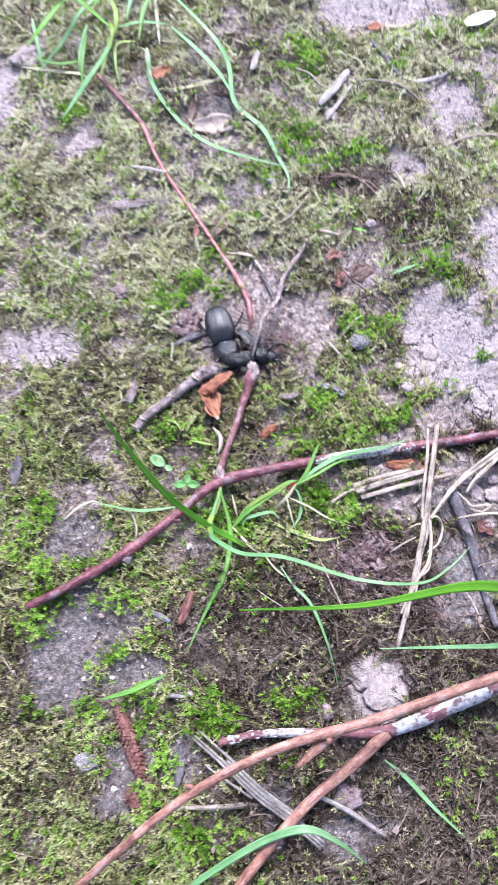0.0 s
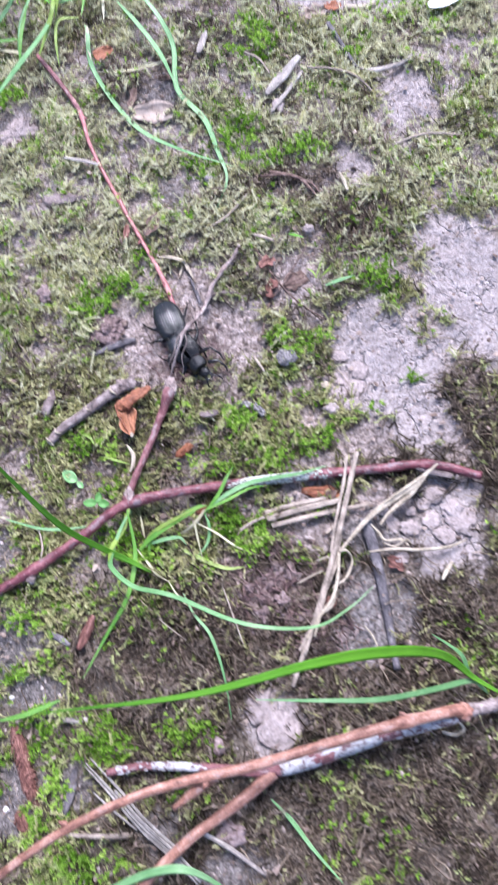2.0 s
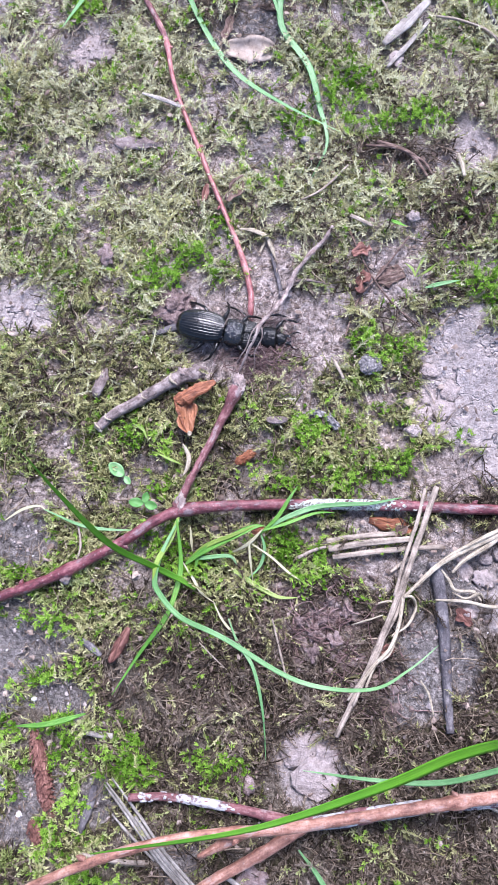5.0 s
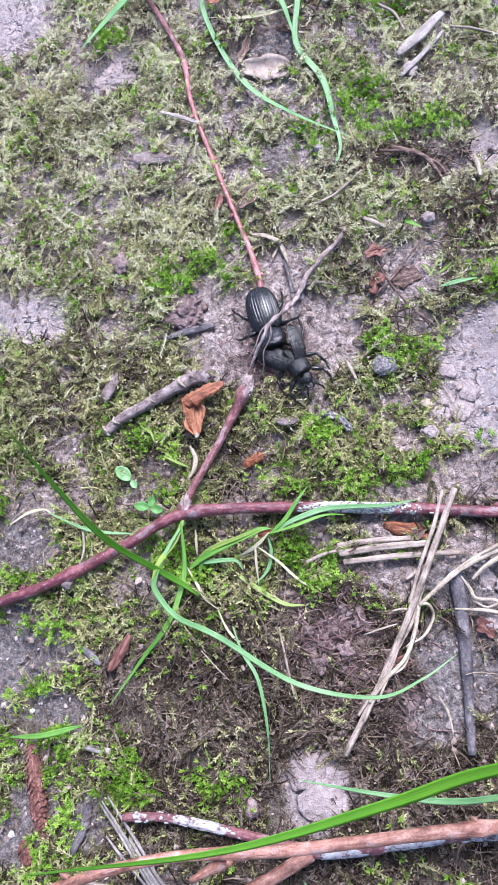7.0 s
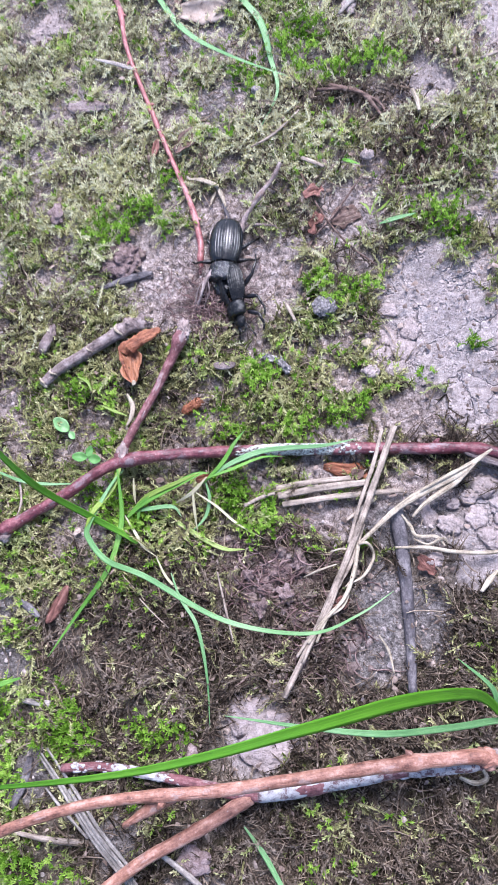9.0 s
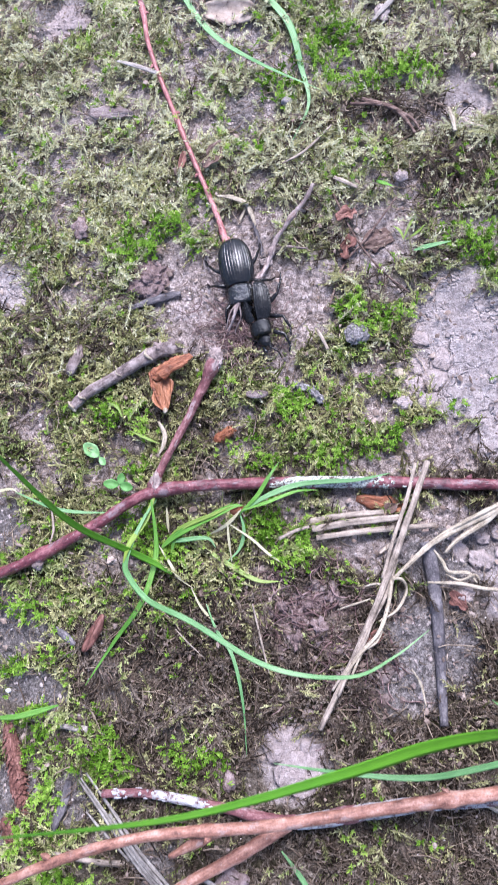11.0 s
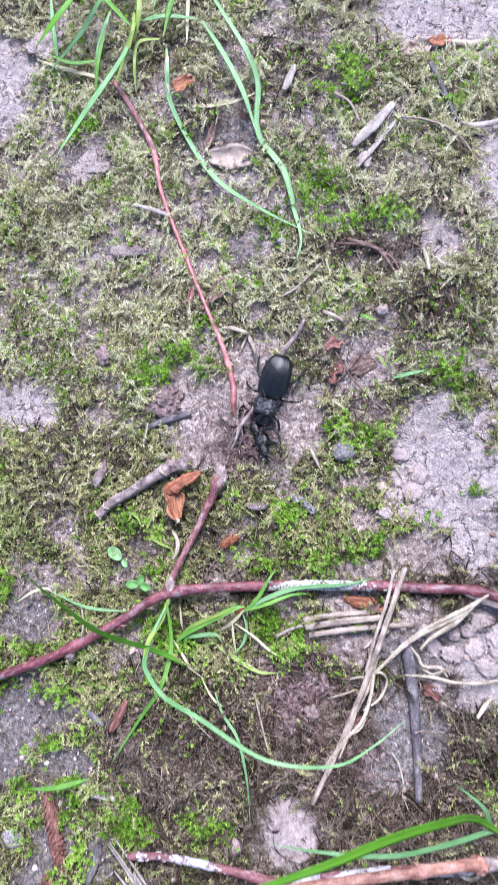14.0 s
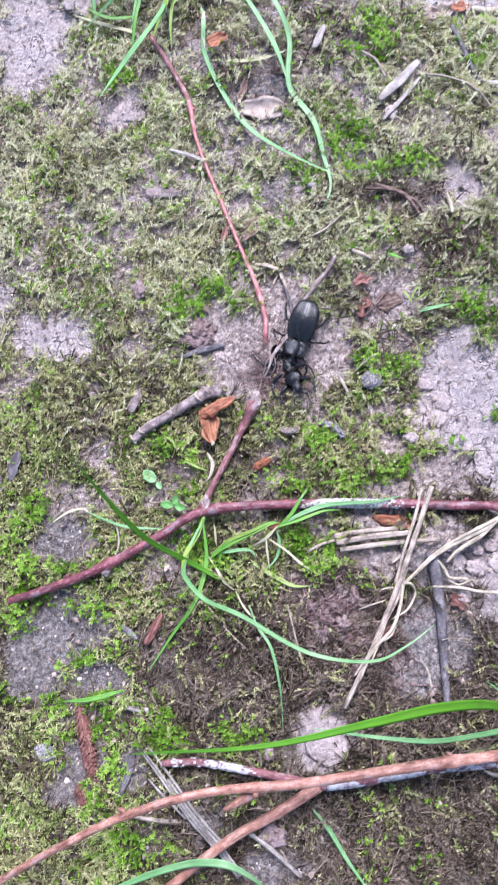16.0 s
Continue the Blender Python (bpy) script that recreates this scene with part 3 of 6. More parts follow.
def sheet_mesh(name, length, width, mat, outline=0.6, cup=0.2, curl=0.2, thick=0.2, ragged=0.1, seed=0, wave=0.1):
    """A leaf scrap, scale or chip lying along x (mm): cupped across, curled along, with a ragged rim and real thickness."""
    nu, nv = 15, 9
    u, v = np.meshgrid(np.linspace(0, 1, nu), np.linspace(-1, 1, nv), indexing="ij")
    half = width / 2 * np.clip(np.sin(np.pi * (0.04 + 0.92 * u)), 0, 1) ** outline
    half = half * (1 + ragged * 2 * (vnoise(u * 6 + seed, np.sign(v) * 3 + seed, seed) - 0.5))
    x = (u - 0.5) * length
    y = v * half
    z = cup * width * (v**2 - 0.3) * np.minimum(1, half / (width / 2)) + curl * length * ((u - 0.5) ** 2 * 2 - 0.15) + wave * width * (fbm(u * 3 + seed, v * 1.5 + seed, seed) - 0.5)
    top = np.stack([x, y, z], -1).reshape(-1, 3)
    verts = np.concatenate([top, top - (0, 0, thick)]) * MM
    n = nu * nv
    i, j = np.meshgrid(np.arange(nu - 1), np.arange(nv - 1), indexing="ij")
    q = np.stack([i * nv + j, (i + 1) * nv + j, (i + 1) * nv + j + 1, i * nv + j + 1], -1).reshape(-1, 4)
    rim = [i * nv for i in range(nu)] + [(nu - 1) * nv + j for j in range(1, nv)] + [i * nv + nv - 1 for i in range(nu - 2, -1, -1)] + [j for j in range(nv - 2, 0, -1)]
    r = np.array(rim)
    rn = np.roll(r, -1)
    faces = np.concatenate([q, q[:, ::-1] + n, np.stack([r, r + n, rn + n, rn], -1)])
    uv = np.concatenate([np.stack([v.ravel(), u.ravel() * 4], -1)] * 2)
    return mesh_of(name, verts, faces, mat, uv)


def lump_mesh(name, size, mat, seed=0, detail=3, rough=0.35, sharp=1.6):
    """An uneven stone or clod of half-sizes (mm)."""
    bm = bmesh.new()
    bmesh.ops.create_icosphere(bm, subdivisions=detail, radius=1.0)
    for v in bm.verts:
        p = v.co.copy()
        k = 1 + rough * 1.2 * noise.noise(p * sharp + Vector((seed * 3.1, seed, 0))) + rough * 0.7 * noise.noise(p * sharp * 2.7 + Vector((seed, 9, 2))) + rough * 0.2 * noise.noise(p * sharp * 6 + Vector((seed, 3, 5)))
        v.co = Vector((p.x * size[0], p.y * size[1], p.z * size[2])) * (k * MM)
    me = bpy.data.meshes.new(name)
    bm.to_mesh(me)
    bm.free()
    me.polygons.foreach_set("use_smooth", np.full(len(me.polygons), True))
    me.materials.append(mat)
    return me


# ---- ground: one sheet, fine in the middle, out to the horizon ----
def spread(lo, hi, step, far):
    inner = list(np.arange(lo, hi + step / 2, step))
    outer, d, at = [], step, 0
    while at < far:
        d *= 1.22
        at += d
        outer.append(at)
    return np.array([lo - o for o in outer[::-1]] + inner + [inner[-1] + o for o in outer])


gxs, gys = spread(-84, 100, 0.6, 60000), spread(-132, 152, 0.6, 60000)
X, Y = np.meshgrid(gxs, gys, indexing="ij")
nx, ny = X.shape
near = np.clip(1.3 - np.maximum(np.abs(X - 8) / 400, np.abs(Y - 10) / 400), 0, 1)
Z = ground_mm(X, Y) * near
ii, jj = np.meshgrid(np.arange(nx - 1), np.arange(ny - 1), indexing="ij")
gq = np.stack([ii * ny + jj, (ii + 1) * ny + jj, (ii + 1) * ny + jj + 1, ii * ny + jj + 1], -1).reshape(-1, 4)
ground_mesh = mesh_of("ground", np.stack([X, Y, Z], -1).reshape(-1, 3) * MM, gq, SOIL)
pale, grey, bare = bare_soil(X, Y)
outside = np.maximum(np.maximum(-84 - X, X - 98), np.maximum(-131 - Y, Y - 150))
# tone by y paints the brighter top and dimmer bottom over real soil differences
for mask_name, values in (("far", np.clip(outside / 8 + 0.5 * (fbm(X / 9, Y / 9, 2) - 0.5), 0, 1)), ("dry_haze", near * np.clip((Y + 20) / 70, 0, 1) * np.clip(fbm(X / 9, Y / 9, 9) * 1.6, 0, 1)), ("pale", np.maximum(pale, 0.75 * gaps(X, Y) * np.clip((Y + 5) / 45, 0, 1)) * near), ("grey", grey * near), ("bare", np.maximum(bare, 0.92 * gaps(X, Y) * (1 - 0.65 * np.clip((-Y - 30) / 40, 0, 1))) * near)):
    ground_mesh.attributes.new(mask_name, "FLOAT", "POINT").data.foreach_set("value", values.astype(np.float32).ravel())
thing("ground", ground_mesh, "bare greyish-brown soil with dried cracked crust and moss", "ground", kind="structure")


# ---- moss ----
def moss_mesh(name, base, lean, length, leaves, leaf_len, leaf_wide, splay, mat, rng, rosette=False, tint=None, feather=False):
    """Shoots of tiny pointed leaves. base: feet in mm; lean: unit directions of the shoots."""
    n = len(base)
    k = np.arange(leaves)
    s = np.sqrt((k + 0.6) / leaves) if rosette else (k + 0.6) / leaves
    ref = np.where(np.abs(lean[:, 2:]) > 0.9, np.array([[1.0, 0, 0]]), np.array([[0, 0, 1.0]]))
    e1 = np.cross(lean, ref)
    e1 /= np.linalg.norm(e1, axis=1)[:, None]
    e2 = np.cross(lean, e1)
    phi = k[None] * 2.4 + rng.rand(n, 1) * 6.28 + rng.rand(n, leaves) * 0.7
    if feather:
        phi = np.pi * (k[None] % 2) + (rng.rand(n, leaves) - 0.5) * 0.9
    a = np.radians(splay * (0.7 + 0.6 * rng.rand(n, leaves)) * (1.25 - 0.6 * s[None]))
    out = e1[:, None] * np.cos(phi)[..., None] + e2[:, None] * np.sin(phi)[..., None]
    way = lean[:, None] * np.cos(a)[..., None] + out * np.sin(a)[..., None]
    bow = 0.6 * (rng.rand(n, 1, 3) - 0.5)
    droop = (np.array([0, 0, -0.25]) + bow) * (length[:, None] * s[None] ** 2)[..., None]
    foot = base[:, None] + lean[:, None] * (length[:, None] * s[None])[..., None] + droop
    ll = leaf_len * (0.6 + 0.8 * rng.rand(n, leaves)) * (1.1 - 0.5 * np.abs(s[None] - 0.45))
    wide = np.cross(way, lean[:, None] + 0.3 * rng.randn(n, leaves, 3))
    wide /= np.linalg.norm(wide, axis=2)[..., None] + 1e-9
    wide *= (leaf_wide * (0.7 + 0.6 * rng.rand(n, leaves)))[..., None] / 2
    way = way * ll[..., None]
    mid = foot + way * 0.45
    tip = foot + way - np.array([0, 0, 0.12]) * ll[..., None]
    verts = np.stack([foot, mid + wide, tip, mid - wide], 2).reshape(-1, 3) * MM
    faces = np.arange(len(verts)).reshape(-1, 4)
    # the leafy stem under the leaves: a tapering keel
    q = np.linspace(0, 1.0, 3)
    line = base[:, None] + lean[:, None] * (length[:, None] * q[None])[..., None] + (np.array([0, 0, -0.25]) + bow) * (length[:, None] * q[None] ** 2)[..., None]
    across = np.cross(lean[:, None] + 2 * bow * q[None, :, None], (0.05, 0.03, 1.0))
    across /= np.linalg.norm(across, axis=2)[..., None] + 1e-9
    half = (leaf_wide * 0.5) * np.array([0.9, 1.0, 0.2])[None, :, None]
    stem = np.stack([line - across * half - (0, 0, 0.1), line + (0, 0, 0.05), line + across * half - (0, 0, 0.1)], 2)
    idx = len(verts) + np.arange(n * 9).reshape(n, 3, 3)
    quads = np.stack([idx[:, :-1, :-1], idx[:, :-1, 1:], idx[:, 1:, 1:], idx[:, 1:, :-1]], -1).reshape(-1, 4)
    me = mesh_of(name, np.concatenate([verts, stem.reshape(-1, 3) * MM]), np.concatenate([faces, quads]), mat, smooth=False)
    shade = np.clip(tint[:, None] + 0.18 * (rng.rand(n, leaves) - 0.5), 0, 1)
    me.attributes.new("tint", "FLOAT", "POINT").data.foreach_set("value", np.concatenate([np.repeat(shade.ravel(), 4), np.repeat(np.clip(tint - 0.35, 0, 1), 9)]).astype(np.float32))
    return me


def directions(n, low, high, rng):
    el, az = np.radians(low + (high - low) * rng.rand(n)), rng.rand(n) * 6.283
    return np.stack([np.cos(el) * np.cos(az), np.cos(el) * np.sin(az), np.sin(el)], -1)


def scatter(n, rng, x0=-84, x1=98, y0=-131, y1=150):
    x, y = x0 + (x1 - x0) * rng.rand(n), y0 + (y1 - y0) * rng.rand(n)
    return x, y


mx, my = scatter(118000, RNG)
_, _, mbare = bare_soil(mx, my)
green = patches(mx, my, GREEN_SPOTS, 7, 1.5) * np.clip((fbm(mx / 4.5, my / 4.5, 5) - 0.36) * 8, 0.1, 1)
brown = patches(mx, my, BROWN_SPOTS, 9, 1.1)
cover = (1 - 0.88 * gaps(mx, my)) * (1 - np.clip(mbare * 1.15, 0, 1))
roll = RNG.rand(len(mx))
tone = fbm(mx / 16, my / 16, 10)
sprigs = patches(mx, my, SPRIG_SPOTS, 2, 1.3)
green = np.maximum(green, sprigs)
is_green = (roll < np.maximum(np.maximum(cover, 0.2 * (1 - mbare)) * 0.9, 0.6 * sprigs)) & (RNG.rand(len(mx)) < np.clip(0.85 * green + 0.09 * (tone > 0.52), 0, 1))
# brown share grows towards low y: browner moss, plus dimmer light painted in
is_brown = ~is_green & (roll < cover * 0.8) & (RNG.rand(len(mx)) < np.clip(0.8 * brown + np.where(my > 20, 1.1, 2.0) * (0.5 - tone) + 0.7 * np.clip((-my - 20) / 50, 0, 1) * np.clip((mx + 50) / 40, 0.15, 1) + 0.25 * np.clip((mx - 10) / 40, 0, 1) * (my < 10), 0.06, 0.88))
is_olive = ~is_green & ~is_brown & (roll < cover * 0.75)
# pale share grows with y: paler moss, plus the brighter upper light painted in
is_pale = is_olive & (RNG.rand(len(mx)) < np.clip((my + 20) / 70, 0, 0.92) * np.clip((fbm(mx / 12, my / 12, 4) - 0.28) * 6, 0.35, 1))
is_olive &= ~is_pale
is_fresh = is_olive & (RNG.rand(len(mx)) < np.clip((fbm(mx / 9, my / 9, 8) - 0.45) * 6 + 0.35 * patches(mx, my, FRESH_SPOTS, 4, 1.2), 0.05, 0.9))
is_olive &= ~is_fresh


def moss(name, pick, leaves, leaf_len, wide, splay, low, high, len0, len1, mat, label, rosette=False, feather=False, raise_by=0.0):
    x, y = mx[pick], my[pick]
    n = len(x)
    tuft = fbm(x / 3.6, y / 3.6, 3, 3)
    z = ground_mm(x, y) - 0.4 + 1.2 * RNG.rand(n) + 3.2 * (tuft - 0.42) + raise_by
    tint = 0.5 + 0.6 * (RNG.rand(n) - 0.5) + 1.0 * (tuft - 0.5)
    me = moss_mesh(name, np.stack([x, y, z], -1), directions(n, low, high, RNG), len0 + (len1 - len0) * RNG.rand(n), leaves, leaf_len, wide, splay, mat, RNG, rosette, tint, feather)
    return thing(name, me, label, "moss", kind="stuff")


moss("bright_moss", is_green, 13, 0.85, 0.25, 50, 30, 85, 0.8, 2.6, MOSS_GREEN, "cushions of bright yellow-green living moss on soil", True, False, 0.7)
moss("fresh_moss", is_fresh, 10, 0.9, 0.33, 44, 14, 66, 1.4, 3.4, MOSS_FRESH, "mat of fresh green-olive moss covering the soil")
moss("olive_moss", is_olive, 11, 0.92, 0.34, 42, 6, 55, 1.6, 4.0, MOSS_OLIVE, "mat of olive half-dry feathery moss covering the soil")
moss("bleached_moss", is_pale, 11, 0.9, 0.34, 42, 6, 55, 1.6, 4.0, MOSS_PALE, "mat of pale bleached grey-green moss covering the soil")
moss("dry_moss", is_brown, 10, 0.86, 0.28, 38, 2, 46, 2.0, 4.8, MOSS_BROWN, "brown dried moss and matted plant remains")


for fname, pick, fmat, ftext in [
    ("olive_fronds", is_olive, MOSS_OLIVE, "feathery olive fronds of half-dry moss"),
    ("bleached_fronds", is_pale, MOSS_PALE, "feathery pale bleached fronds of moss"),
    ("dry_fronds", is_brown, MOSS_BROWN, "feathery brown dried fronds of moss"),
]:
    moss(fname, pick & (RNG.rand(len(mx)) < 0.07), 30, 0.85, 0.3, 46, -4, 24, 3.0, 6.0, fmat, ftext, False, True, 1.5)


# ---- loose soil, grit, dead fibres ----
def crumbs(name, x, y, size, mat, label, sink=0.3):
    bm = bmesh.new()
    bmesh.ops.create_icosphere(bm, subdivisions=1, radius=1.0)
    ico = np.array([v.co[:] for v in bm.verts])
    tri = np.array([[v.index for v in f.verts] for f in bm.faces])
    bm.free()
    n = len(x)
    shape = size[:, None] * (0.65 + 0.7 * RNG.rand(n, 3))
    rough = 1 + 0.5 * (RNG.rand(n, len(ico), 1) - 0.5)
    az = RNG.rand(n) * 6.28
    p = ico[None] * rough * shape[:, None]
    c, s = np.cos(az)[:, None], np.sin(az)[:, None]
    p = np.stack([p[..., 0] * c - p[..., 1] * s, p[..., 0] * s + p[..., 1] * c, p[..., 2] * 0.6], -1)
    p = p + np.stack([x, y, ground_mm(x, y) + size * (0.45 - 2 * sink * RNG.rand(n))], -1)[:, None]
    faces = (tri[None] + (np.arange(n) * len(ico))[:, None, None]).reshape(-1, 3)
    return thing(name, mesh_of(name, p.reshape(-1, 3) * MM, faces, mat, smooth=False), label, "soil", kind="stuff")


cx, cy = scatter(60000, RNG)
_, _, cb = bare_soil(cx, cy)
cb = np.maximum(cb, 0.7 * gaps(cx, cy))
keep = RNG.rand(len(cx)) < np.clip(cb * (0.3 + 0.7 * (fbm(cx / 5, cy / 5, 11) > 0.48)), 0.05, 1) * 0.75
crumbs("soil_crumbs", cx[keep], cy[keep], 0.1 + 0.42 * RNG.rand(keep.sum()) ** 6, CRUMB, "loose crumbs of dry greyish-brown soil")
# real grit plus tiny pale grains standing in for glints of wet grit
cx, cy = scatter(9000, RNG)
keep = RNG.rand(len(cx)) < np.clip(np.maximum(bare_soil(cx, cy)[2], gaps(cx, cy)), 0.03, 1) * 0.5
cx, cy = cx[keep], cy[keep]
crumbs("pale_grit", cx, cy, 0.06 + 0.2 * RNG.rand(len(cx)) ** 3, GRIT, "scattered pale grit and painted glints of wet grit on the soil")


def fibres(name, x, y, length, radius, mat, label, lift=0.8, curve=0.6):
    n, m = len(x), 6
    az = RNG.rand(n) * 6.28
    bend = (RNG.rand(n) - 0.5) * 2 * curve
    p = np.zeros((n, m, 3))
    p[:, 0, 0], p[:, 0, 1] = x, y
    for i in range(1, m):
        az = az + bend + 0.5 * (RNG.rand(n) - 0.5)
        p[:, i, 0] = p[:, i - 1, 0] + np.cos(az) * length / m
        p[:, i, 1] = p[:, i - 1, 1] + np.sin(az) * length / m
    p[..., 2] = ground_mm(p[..., 0], p[..., 1]) + 0.3 + lift * RNG.rand(n, 1) + 0.5 * RNG.rand(n, m)
    t = np.gradient(p, axis=1)
    side = np.cross(t, (0, 0, 1.0))
    side /= np.linalg.norm(side, axis=2)[..., None] + 1e-9
    r = (radius * (0.6 + 0.8 * RNG.rand(n)))[:, None, None] * np.array([0.7, 1, 1, 0.9, 0.7, 0.25])[None, :, None]
    ring = np.stack([p + side * r, p - side * r * 0.5 + np.array([0, 0, 0.87]) * r, p - side * r * 0.5 - np.array([0, 0, 0.87]) * r], 2)
    idx = np.arange(n * m * 3).reshape(n, m, 3)
    a, b = idx[:, :-1], idx[:, 1:]
    q = np.stack([a, np.roll(a, -1, 2), np.roll(b, -1, 2), b], -1).reshape(-1, 4)
    return thing(name, mesh_of(name, ring.reshape(-1, 3) * MM, q, mat), label, "plant fibres", kind="stuff")


fx, fy = scatter(17000, RNG)
_, _, fb = bare_soil(fx, fy)
fw = np.clip(0.12 + 0.9 * patches(fx, fy, BROWN_SPOTS, 9, 1.1) + 0.5 * (fbm(fx / 9, fy / 9, 3) > 0.56), 0, 1) * (1 - 0.95 * fb)
keep = RNG.rand(len(fx)) < fw
fibres("dead_fibres", fx[keep], fy[keep], 4 + 7 * RNG.rand(keep.sum()), 0.06 + 0.09 * RNG.rand(keep.sum()), FIBRE, "thin brown dead roots and stalks matted into the moss", 1.2, 0.3)
fx, fy = np.r_[2 + 5 * RNG.randn(230), 3.5 + 3.2 * RNG.randn(260)], np.r_[4.5 * RNG.randn(230), -3.5 + 3.4 * RNG.randn(260)]
fibres("root_tangle", fx, fy, 2 + 5.5 * RNG.rand(490), 0.05 + 0.08 * RNG.rand(490), ROOTLET, "dark tangle of fine rootlets on bare soil", 2.0, 0.4)

fx, fy = np.r_[17 + 5.5 * RNG.randn(260), 24 + 6 * RNG.randn(160)], np.r_[-60 + 4.5 * RNG.randn(260), -72 + 5 * RNG.randn(160)]
crumbs("brown_crumbs", fx, fy, 0.3 + 1.0 * RNG.rand(420) ** 2, BROWN_CRUMB, "crumbled brown soil held by decayed roots", 0.0)
pick = RNG.rand(420) < 0.7
fx, fy = fx[pick], fy[pick]
fibres("root_mat", fx, fy, 3 + 5 * RNG.rand(len(fx)), 0.08 + 0.12 * RNG.rand(len(fx)), ROOTLET, "crumbly mat of brown decayed rootlets", 1.8, 0.35)


def flakes(name, x, y, size, mat, label):
    """Tiny flat irregular bits lying in the moss, five corners each, with a raised middle."""
    n, k = len(x), 5
    a = (np.arange(k) / k * 6.283)[None] + 0.5 * RNG.rand(n, k)
    r = size[:, None] * (0.5 + 0.8 * RNG.rand(n, k))
    stretch, az = 0.3 + 0.7 * RNG.rand(n, 1), RNG.rand(n, 1) * 6.28
    u, v = r * np.cos(a), r * np.sin(a) * stretch
    px, py = u * np.cos(az) - v * np.sin(az), u * np.sin(az) + v * np.cos(az)
    tilt = (RNG.rand(n, 2) - 0.5) * 1.2
    z0 = ground_mm(x, y) + 0.4 + 1.6 * RNG.rand(n)
    ring = np.stack([x[:, None] + px, y[:, None] + py, z0[:, None] + px * tilt[:, :1] + py * tilt[:, 1:]], -1)
    hub = np.stack([x, y, z0 + 0.25 * size], -1)[:, None]
    low = np.stack([x, y, z0 - 0.1], -1)[:, None]
    p = np.concatenate([hub, ring, low], 1)
    j = np.arange(k)
    tri = np.concatenate([np.stack([np.zeros(k, int), 1 + j, 1 + (j + 1) % k], -1), np.stack([np.full(k, k + 1), 1 + (j + 1) % k, 1 + j], -1)])
    faces = (tri[None] + (np.arange(n) * (k + 2))[:, None, None]).reshape(-1, 3)
    return thing(name, mesh_of(name, p.reshape(-1, 3) * MM, faces, mat, smooth=False), label, "plant litter", kind="stuff")


lx, ly = scatter(8500, RNG)
flakes("litter", lx, ly, 0.2 + 0.7 * RNG.rand(len(lx)) ** 2.5, LITTER, "tiny brown and grey flakes of leaf and bark litter")


fx, fy = scatter(24000, RNG)
fp, fg, fb = bare_soil(fx, fy)
keep = RNG.rand(len(fx)) < np.clip(np.maximum(fb - fp, 0.8 * gaps(fx, fy) * (1 - fb)), 0, 1) * 0.6
fibres("soil_debris", fx[keep], fy[keep], 0.8 + 2.6 * RNG.rand(keep.sum()) ** 2, 0.05 + 0.08 * RNG.rand(keep.sum()), FIBRE, "fine brown plant debris strewn over bare soil", 0.5, 0.3)


# ---- twigs ----
def rest(points, lift):
    """Points (x, y) in mm laid on the ground, lifted by so many mm."""
    return [(x, y, gz(x, y) + lift) for x, y in points]


def bud_meshes(parent, points, radius, mat, picks, label="small winter bud"):
    line = spline(points, 12)
    t, side, up = frames_along(line)
    for where, sign in picks:
        i = int(where * (len(line) - 1))
        p0 = line[i] + side[i] * sign * radius * 0.6
        p1 = p0 + (side[i] * sign * 0.8 + t[i] * 0.7 + up[i] * 0.3) * radius * 1.2
        part("bud", tube("bud", [p0, (p0 + p1) / 2, p1], [radius * 0.45, radius * 0.5, radius * 0.12], mat, 7), parent, label)


def crust(parent, name, points, radius, span, mat, seed, label, side_angle=60):
    """Flat lichen scabs lying on a stretch of a twig's upper side."""
    line = spline(points, 24)
    t, side, up = frames_along(line)
    rng = np.random.RandomState(seed)
    lo, hi = int(span[0] * (len(line) - 1)), int(span[1] * (len(line) - 1))
    count = max(8, int((hi - lo) * 1.0))
    for _ in range(count):
        i = rng.randint(lo, hi + 1)
        a = radians(90 + (rng.rand() - 0.5) * 2 * side_angle)
        out = side[i] * math.cos(a) + up[i] * math.sin(a)
        around = -side[i] * math.sin(a) + up[i] * math.cos(a)
        c = line[i] + out * radius * 1.0
        ring = []
        k = 9
        long, wide = 0.25 + 0.7 * rng.rand() ** 1.5, 0.16 + 0.4 * rng.rand() ** 1.5
        for j in range(k):
            b = 6.283 * j / k
            w = 0.7 + 0.6 * rng.rand()
            ring.append(c + t[i] * long * w * math.cos(b) + around * wide * w * math.sin(b) - out * 0.12 * (wide * math.sin(b)) ** 2 / max(radius, 0.4) * 3)
        ring = np.array(ring)
        verts = np.concatenate([[c + out * 0.16], c + (ring - c) * 0.75 + out * 0.12, ring - out * 0.12])
        j = np.arange(k)
        jn = (j + 1) % k
        tris = np.concatenate([np.stack([np.zeros(k, int), 1 + j, 1 + jn], -1), np.stack([1 + j, 1 + k + j, 1 + k + jn], -1), np.stack([1 + j, 1 + k + jn, 1 + jn], -1)])
        part(name, mesh_of(name, verts * MM, tris, mat), parent, label)


A_LINE = [(-63.5, -59.0, 1.8), (-52, -55.5, 2.6), (-40, -51, 3.2), (-26.5, -44, 3.7), (-14.2, -37.3, 4.2), (5, -35.6, 3.2), (30, -35.4, 1.4), (46, -36, 1.6), (57, -36.8, 2.2), (68, -41, 2.4)]
A_SIDE = [(-14.2, -37.0, 4.2), (-12.6, -32.0, 4.0), (-9.5, -25.6, 3.2), (-5.5, -17.5, 3.4), (-1.6, -10.0, 5.2)]
red_twig = holder("red_twig", "fallen dark red forked twig with lichen lying on moss", "twig")
